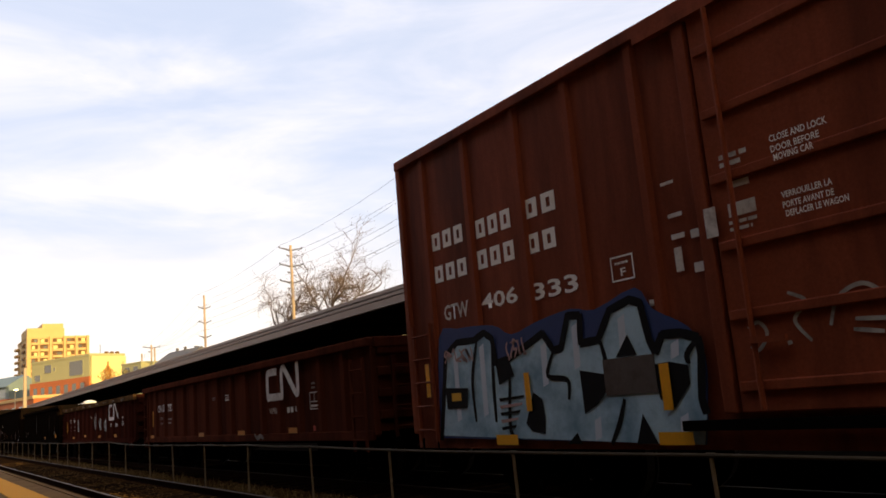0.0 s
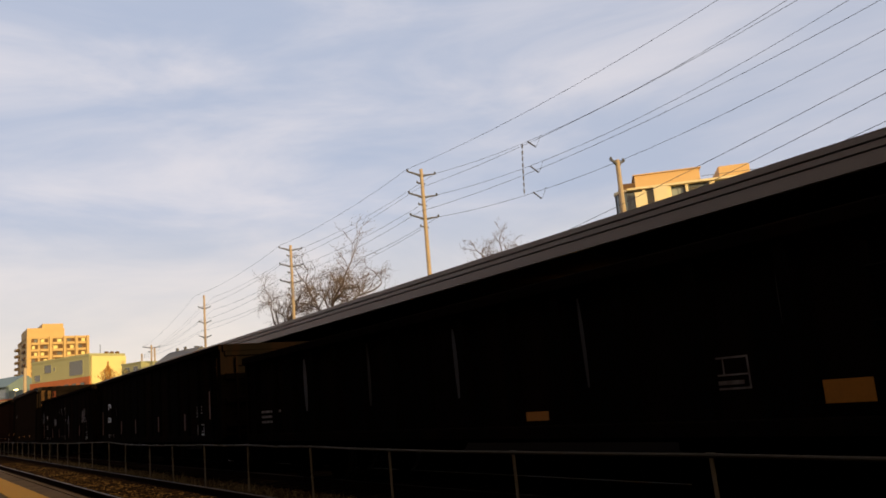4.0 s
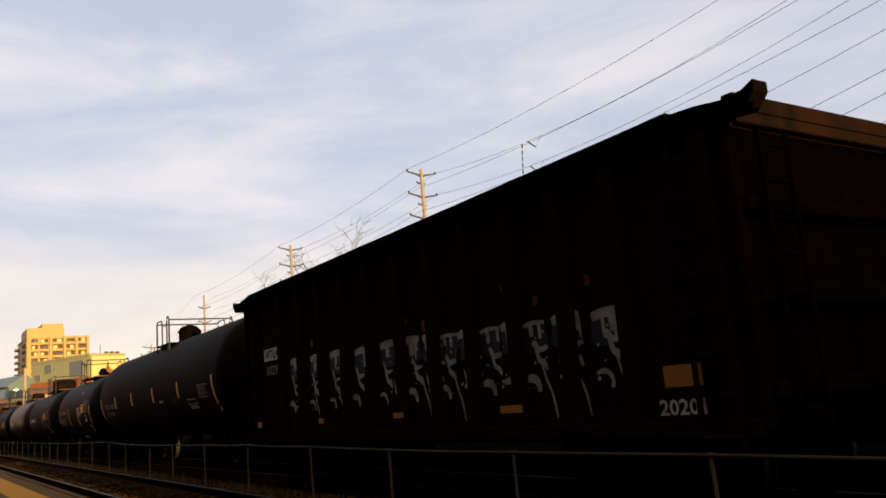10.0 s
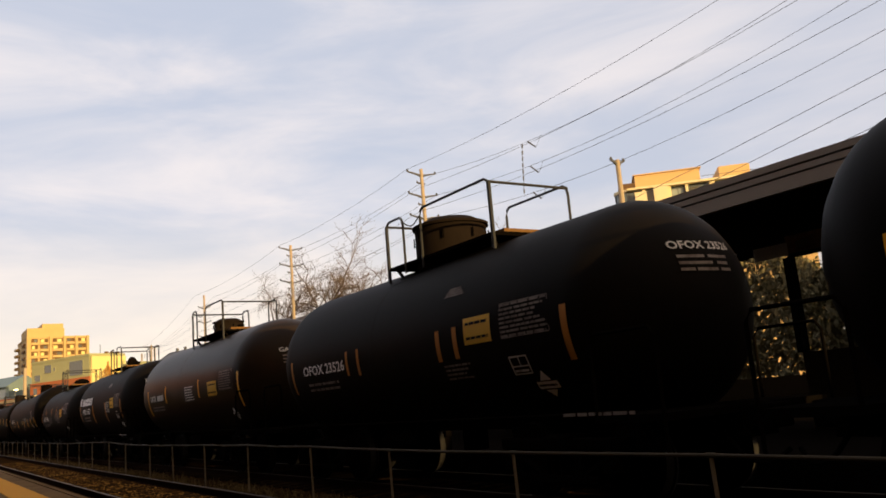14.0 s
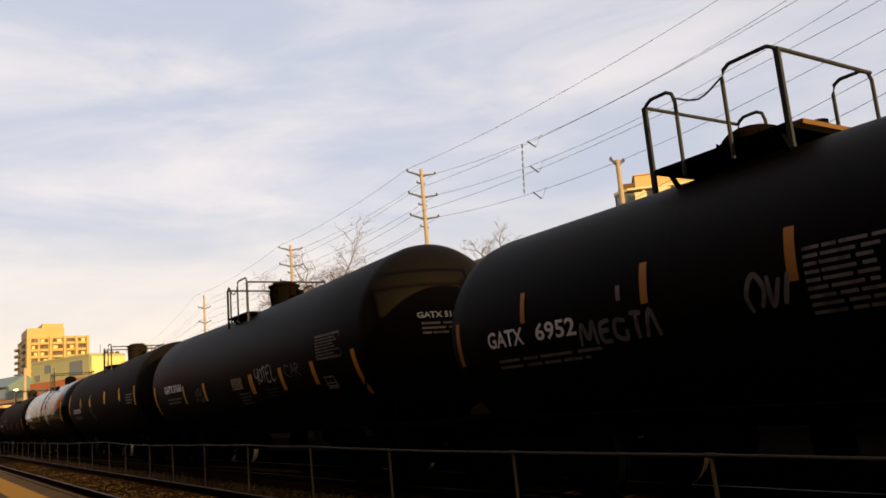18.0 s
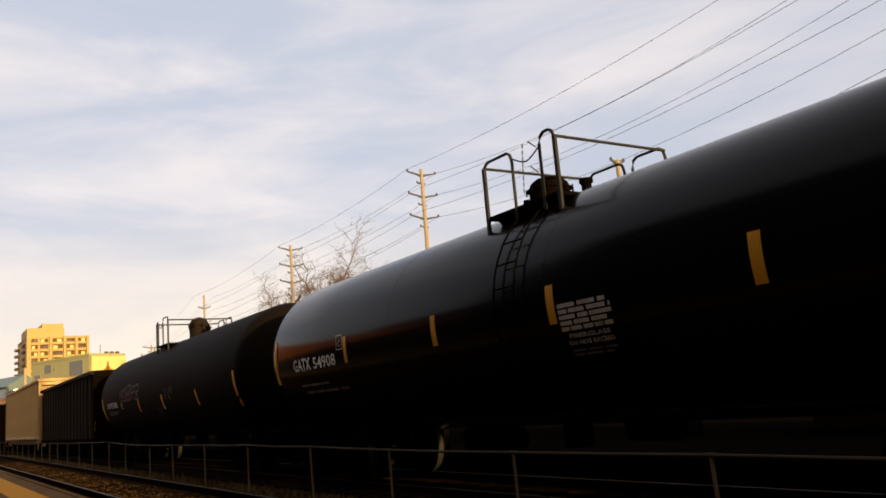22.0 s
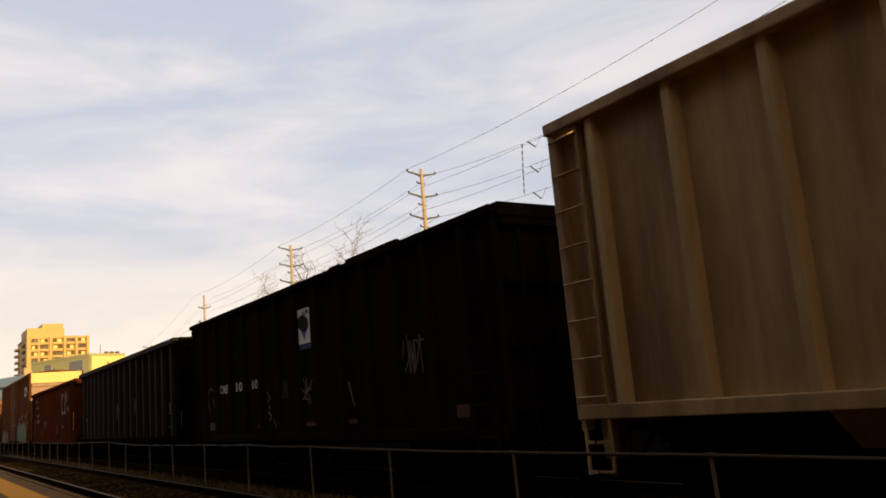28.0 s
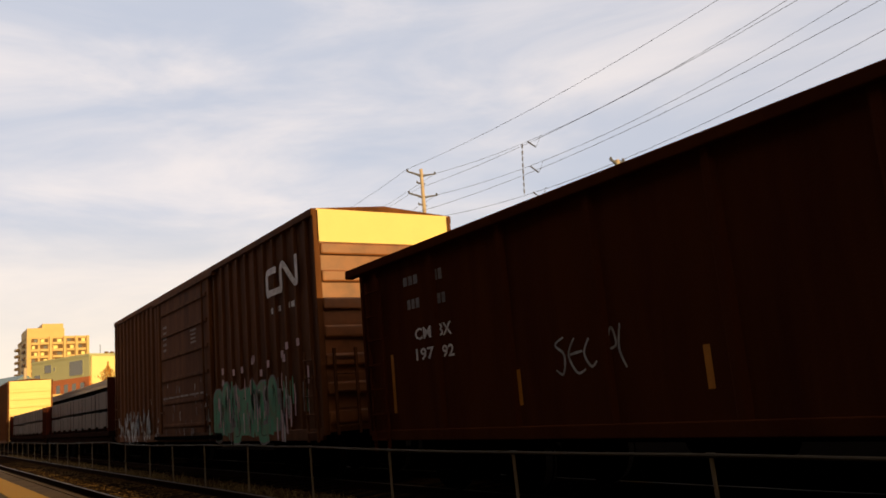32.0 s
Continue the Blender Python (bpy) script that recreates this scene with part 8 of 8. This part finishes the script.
tape(7.88, 8.30, 1.18, 1.32, M_PANEL, c, y, "paint_patch")
bars(5.85, 6.3, 1.46, 1.58, 2, M_MARKDIM, c, y, 183, words_in=2)
tape(6.05, 6.3, 1.24, 1.33, M_RUSTTAPE, c, y, "paint_patch")
bars(6.96, 7.42, 1.62, 1.74, 2, M_MARKDIM, c, y, 184, words_in=2)
for k, (x, z) in enumerate(((-1.2, 1.55), (-0.95, 1.95), (-2.2, 1.6), (-2.0, 1.35))):
    bm = bmesh.new()
    ribbon(bm, curve([(x + 0.12, z + 0.2), (x, z + 0.12), (x + 0.02, z - 0.05), (x + 0.1, z - 0.12)]), 0.05, 0.001, 0.5)
    part("faded_letter", on_side(bm, y), M_GTAG, c)
for k in range(16):
    x = -6.0 + 0.8 * k
    bm = bmesh.new()
    lo, hi = 0.24, 0.38
    v = [bm.verts.new(q) for q in ((x - hi, -1.42, 1.02), (x + hi, -1.42, 1.02), (x + hi, 1.42, 1.02), (x - hi, 1.42, 1.02), (x - lo, -1.2, 0.66), (x + lo, -1.2, 0.66), (x + lo, 1.2, 0.66), (x - lo, 1.2, 0.66))]
    for q in ((0, 1, 5, 4), (1, 2, 6, 5), (2, 3, 7, 6), (3, 0, 4, 7), (4, 5, 6, 7)):
        bm.faces.new([v[i] for i in q])
    if abs(x) < 6.1:
        part("hopper_bay", bm, M_WHITE, c)
    else:
        bm.free()
bars(3.0, 3.9, 1.3, 1.9, 4, M_MARKDIM, c, y, 182, fill=0.2)

# brown gondola with a blue diamond sign
c, half, y = open_car("scrap_gondola", -294.9, -307.95, 3.66, "tall brown gondola with a peeling white and blue sign", "gondola", M_BRONZE, 0.95, 0.1, chord=0.1, post_depth=0.08, post_w=0.13, corner_rise=0.02, overhang=0.03)
for x0, x1, h in ((-6.45, -5.6, 0.05), (0.2, 0.9, 0.04), (1.86, 2.24, 0.07), (2.5, 4.2, 0.09)):
    part("bent_rim", boxes((x0, x1, -HALF - 0.02, -HALF + 0.06, 3.60, 3.62 + h), bevel=0.015), M_BRONZE, c, "bent rim plate")
for txt, x0, x1 in (("CMBX", -4.47, -3.66), ("100", -3.32, -2.68), ("109", -2.30, -1.78)):
    words(txt, x0, x1, 1.84, 2.04, M_MARK, c, y)
tape(0.28, 0.82, 2.52, 3.17, M_MARKW, c, y, "sign_panel", "peeling white sign panel")
bm = bmesh.new()
bm.faces.new([bm.verts.new(q) for q in ((0.33, 0.004, 2.88), (0.56, 0.004, 2.58), (0.79, 0.004, 2.88), (0.56, 0.004, 3.14))])
part("sign_diamond", on_side(bm, y), M_GBLUE2, c, "blue diamond")
bm = bmesh.new()
ribbon(bm, curve([(0.3, 2.89), (0.45, 2.92), (0.6, 2.87), (0.76, 2.9)]), 0.30, 0.008, 0.45)
ribbon(bm, curve([(0.66, 3.05), (0.72, 3.12), (0.78, 3.05)]), 0.05, 0.009, 0.5)
part("sign_scorch", on_side(bm, y), M_DARKINK, c)
bm = bmesh.new()
patch(bm, 0.30, 0.83, 2.42, 2.50)
part("sign_band", on_side(bm, y), M_GNAVY, c)
for x0, x1, z0, z1 in ((-5.30, -4.92, 1.03, 1.2), (-2.04, -1.80, 1.03, 1.1), (0.45, 0.84, 1.03, 1.1), (2.09, 2.49, 1.04, 1.11), (5.4, 5.9, 1.05, 1.22)):
    tape(x0, x1, z0, z1, M_RUSTTAPE, c, y)
tag([[(0.9, 0.9), (0.4, 1.0), (0.05, 0.6), (0.3, 0.1), (0.4, 0.0)], [(0.8, 0.6), (0.95, 0.2)]], -5.44, -4.9, 1.46, 2.0, M_GFAINT, c, y, 0.05)
tag([[(0.0, 0.6), (0.5, 0.5), (1.0, 0.9)], [(0.2, 1.0), (0.5, 0.5), (0.6, 0.0)], [(0.1, 0.2), (0.5, 0.5), (0.9, 0.6)], [(0.5, 1.0), (0.5, 0.5)], [(0.4, 0.6), (0.3, 0.3), (0.6, 0.2)], [(0.7, 0.4), (0.8, 0.05)]], 0.3, 0.8, 1.4, 1.9, M_GTAG, c, y, 0.03)
tag([[(0.1, 1.0), (0.4, 0.85), (0.2, 0.7)], [(0.3, 0.65), (0.4, 0.5)], [(0.2, 0.45), (0.5, 0.3), (0.3, 0.2)], [(0.8, 0.25), (1.0, 0.0)]], -1.53, -1.05, 1.03, 1.75, M_GTAG, c, y, 0.035)
tag([[(0.0, 1.0), (0.4, 0.6), (0.9, 0.0)], [(0.1, 0.95), (0.35, 0.9)]], 2.24, 2.45, 1.3, 1.72, M_GTAG, c, y, 0.04)
scrawl(-0.75, -0.35, 1.5, 1.95, M_GFAINT, c, y, 193, 5, 0.04)
scrawl(4.0, 4.7, 1.7, 2.3, M_GTAG, c, y, 195, 5, 0.03)

black_hopper(-309.4, -324.2, "81", "33", True)

# red gondola with a worn band emblem
c, half, y = open_car("gondola", -325.4, -340.6, 3.505, "rust red high-sided gondola with a half-worn white emblem", "gondola", M_GONRED2, 1.6, -0.32, chord=0.14, post_depth=0.05, post_w=0.08, overhang=0.05, tip=0.42)
noodle(3.74, 5.85, 2.06, 3.16, 0.16, M_MARKDIM, c, y - 0.052, breaks=((0.2, 0.3), (0.77, 0.82), (0.94, 1.01)))
for txt, x0, x1, z in (("CM", -5.65, -5.22, 2.16), ("BX", -5.05, -4.70, 2.16), ("197", -5.66, -5.18, 1.87), ("92", -4.97, -4.68, 1.86)):
    words(txt, x0, x1, z, z + 0.17, M_MARK, c, y)
blocks([(-5.87, -5.44, 2.97, 3.1, 3), (-5.16, -4.8, 2.93, 3.08, 3), (-5.80, -5.44, 2.62, 2.76, 3), (-5.1, -4.76, 2.6, 2.74, 3)], M_GTAG, c, y, "faded_name")
tape(6.98, 7.08, 1.3, 2.08, M_YEL, c, y - 0.05)
for x, z0, z1 in ((-6.40, 1.16, 2.02), (-3.40, 1.16, 1.58), (-0.62, 1.2, 1.6), (1.90, 1.2, 1.64), (4.4, 1.2, 1.64)):
    tape(x, x + 0.08, z0, z1, M_ORANGE, c, y)
tag([[(0.15, 0.9), (0.02, 0.75), (0.14, 0.5), (0.1, 0.1), (0.0, 0.2)], [(0.3, 0.85), (0.2, 0.5), (0.3, 0.1), (0.42, 0.15)], [(0.22, 0.5), (0.4, 0.55)], [(0.5, 0.8), (0.42, 0.5), (0.5, 0.2), (0.58, 0.3)], [(0.66, 0.9), (0.7, 0.4), (0.66, 0.1)], [(0.7, 0.4), (0.8, 0.95), (0.85, 0.6), (0.75, 0.5)], [(0.92, 1.0), (0.88, 0.5), (0.95, 0.1)]],
    -2.67, -1.53, 1.42, 1.92, M_GWHITE, c, y, 0.03)
tag([[(0.7, 1.0), (0.3, 0.8), (0.8, 0.6), (0.5, 0.5)], [(0.0, 0.5), (0.3, 0.3), (0.1, 0.1)], [(0.4, 0.4), (0.5, 0.05), (0.7, 0.4), (0.9, 0.0)], [(0.2, 0.7), (0.6, 0.35)]], 6.48, 6.92, 1.33, 1.95, M_GWHITE, c, y - 0.02, 0.03)
bm = bmesh.new()
ribbon(bm, [(6.04, 3.08), (6.05, 2.85), (6.06, 2.63)], 0.03, 0.001, 0.6)
part("paint_streak", on_side(bm, y), M_MARKDIM, c)
scrawl(3.4, 3.9, 1.4, 1.6, M_GTAG, c, y, 203, 3, 0.03)

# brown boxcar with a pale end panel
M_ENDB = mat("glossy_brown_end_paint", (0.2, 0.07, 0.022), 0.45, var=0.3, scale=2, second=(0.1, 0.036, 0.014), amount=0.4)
# cream of the end panel; over the last boxcar's end it stands for sun
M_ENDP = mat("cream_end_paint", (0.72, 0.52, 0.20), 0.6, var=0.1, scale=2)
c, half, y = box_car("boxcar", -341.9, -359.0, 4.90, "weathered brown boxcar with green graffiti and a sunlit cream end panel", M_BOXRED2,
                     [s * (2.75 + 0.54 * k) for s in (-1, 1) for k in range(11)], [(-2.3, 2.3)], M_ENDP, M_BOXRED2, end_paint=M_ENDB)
noodle(6.2, 7.8, 3.6, 4.22, 0.13, M_MARK, c, y - 0.065)
blocks([(6.3, 6.85, 3.27, 3.38, 4), (7.1, 7.8, 3.27, 3.38, 3)], M_MARK, c, y, "painted_address")
bubble_piece(c, y - 0.06, 2.6, 6.6, 0.86, 1.85, M_GGREEN, M_GTAG, M_GTAG, 9, 7)
rnd = random.Random(5)
for k in range(90):
    x = rnd.uniform(2.1, 8.2)
    bm = bmesh.new()
    z = rnd.uniform(1.2, 2.1)
    ribbon(bm, [(x, z), (x + rnd.uniform(-0.03, 0.03), z - 0.2), (x, z - rnd.uniform(0.3, 0.6))], rnd.uniform(0.03, 0.1), 0.014, 0.4)
    part("paint_drip", on_side(bm, y - 0.062), rnd.choice((M_GWHITE, M_GPINK, M_GGREEN, M_GTAG)), c)
for k in range(12):
    x, z = rnd.uniform(2.4, 8.2), rnd.uniform(2.0, 2.5)
    tape(x, x + 0.14, z, z + 0.14, M_GPINK, c, y - 0.062, "paint_block")
for k in range(60):
    x = rnd.uniform(-8.0, -3.6)
    bm = bmesh.new()
    z = rnd.uniform(1.1, 1.75)
    ribbon(bm, [(x, z), (x + rnd.uniform(-0.08, 0.08), z - 0.15), (x + rnd.uniform(-0.1, 0.1), z - rnd.uniform(0.2, 0.45))], rnd.uniform(0.06, 0.16), 0.004, 0.5)
    part("paint_drip", on_side(bm, y - 0.062), rnd.choice((M_GWHITE, M_GTAG, M_GWHITE)), c)
for k in range(34):
    x, z = rnd.uniform(-3.4, 2.3), rnd.uniform(0.95, 2.35)
    bm = bmesh.new()
    ribbon(bm, [(x, z), (x + rnd.uniform(-0.05, 0.05), z - 0.08), (x + rnd.uniform(-0.05, 0.05), z - rnd.uniform(0.1, 0.25))], rnd.uniform(0.03, 0.09), 0.004, 0.5)
    part("paint_drip", on_side(bm, y - 0.085), rnd.choice((M_GWHITE, M_GTAG, M_GPINK2)), c)
bars(-1.9, -1.5, 3.2, 4.0, 5, M_MARKDIM, c, y - 0.08, 211)
bars(0.8, 1.3, 3.2, 3.6, 4, M_MARKDIM, c, y - 0.08, 212)
bars(-2.0, 1.8, 1.9, 2.0, 1, M_MARKDIM, c, y - 0.08, 213)


def flat_car(lead, trail, seed):
    c, half = car_at("bulkhead_flatcar", lead, trail, "brown bulkhead flatcar loaded with grey-wrapped lumber bundles", "flatcar")
    part("deck", boxes((-half, half, -HALF, HALF, 1.0, 1.18), bevel=0.02), M_RUST, c)
    part("side_sill", boxes((-half, half, -HALF + 0.1, -HALF + 0.2, 0.7, 1.0), (-half, half, HALF - 0.2, HALF - 0.1, 0.7, 1.0)), M_RUST, c)
    for s in (-1, 1):
        a, b = sorted((s * half, s * (half - 0.12)))
        top = 3.1 if s > 0 and seed == 1 else 2.62
        bk = part("bulkhead", boxes((a, b, -HALF, HALF, 1.18, top), bevel=0.015), M_GONRED, c)
        for k in range(4):
            a, b = sorted((s * (half - 0.12), s * (half - 0.22)))
            part("bulkhead_post", boxes((a, b, -1.4 + 0.9 * k, -1.28 + 0.9 * k, 1.18, top - 0.1)), M_GONRED, bk)
    rnd = random.Random(seed)
    for r in range(2):
        for k in range(5):
            x0 = -half + 0.5 + k * (2 * half - 1.0) / 5
            w = (2 * half - 1.0) / 5 - 0.14
            z0 = 1.28 + r * 0.72
            for s in (-1, 1):
                a, b = sorted((s * 0.04, s * 1.30))
                lb = part("timber_pack", boxes((x0, x0 + w, a, b, z0, z0 + 0.62 + rnd.uniform(-0.02, 0.02)), bevel=0.02), M_WRAP, c, "grey-wrapped lumber bundle")
                for q in (0.25, 0.75):
                    part("strap", boxes((x0 + w * q - 0.02, x0 + w * q + 0.02, a - 0.004, b + 0.004, z0 - 0.004, z0 + 0.645)), M_IRON, lb)
    for k in range(10):
        x = -half + 0.9 + k * (2 * half - 1.8) / 9
        part("stake", boxes((x - 0.05, x + 0.05, -HALF + 0.02, -HALF + 0.1, 1.0, 1.35)), M_RUST, c)
    running_gear(c, half, 2.0)


flat_car(-360.3, -376.2, 1)
flat_car(-377.6, -394.9, 2)
# its whole end is cream, with low sunlight put into the colour
c, half, y = box_car("boxcar", -396.6, -413.6, 5.2, "brown boxcar with its end coloured yellow as if sunlit", M_BOXRED2, [-7.7, -6.7, -5.7, -4.7, -3.7, -2.9, 2.9, 3.7, 4.7, 5.7, 6.7, 7.7], [(-2.3, 2.3)], M_ENDP, M_BOXRED2, end_paint=M_ENDP)


def motions():
    """The whole train rolls past at one speed."""
    times = [2.0 * k for k in range(17)]
    for car, place in CARS:
        walk(car, [(t, pose(place + travel(t), FAR_TRACK, 0)) for t in times])


motions()
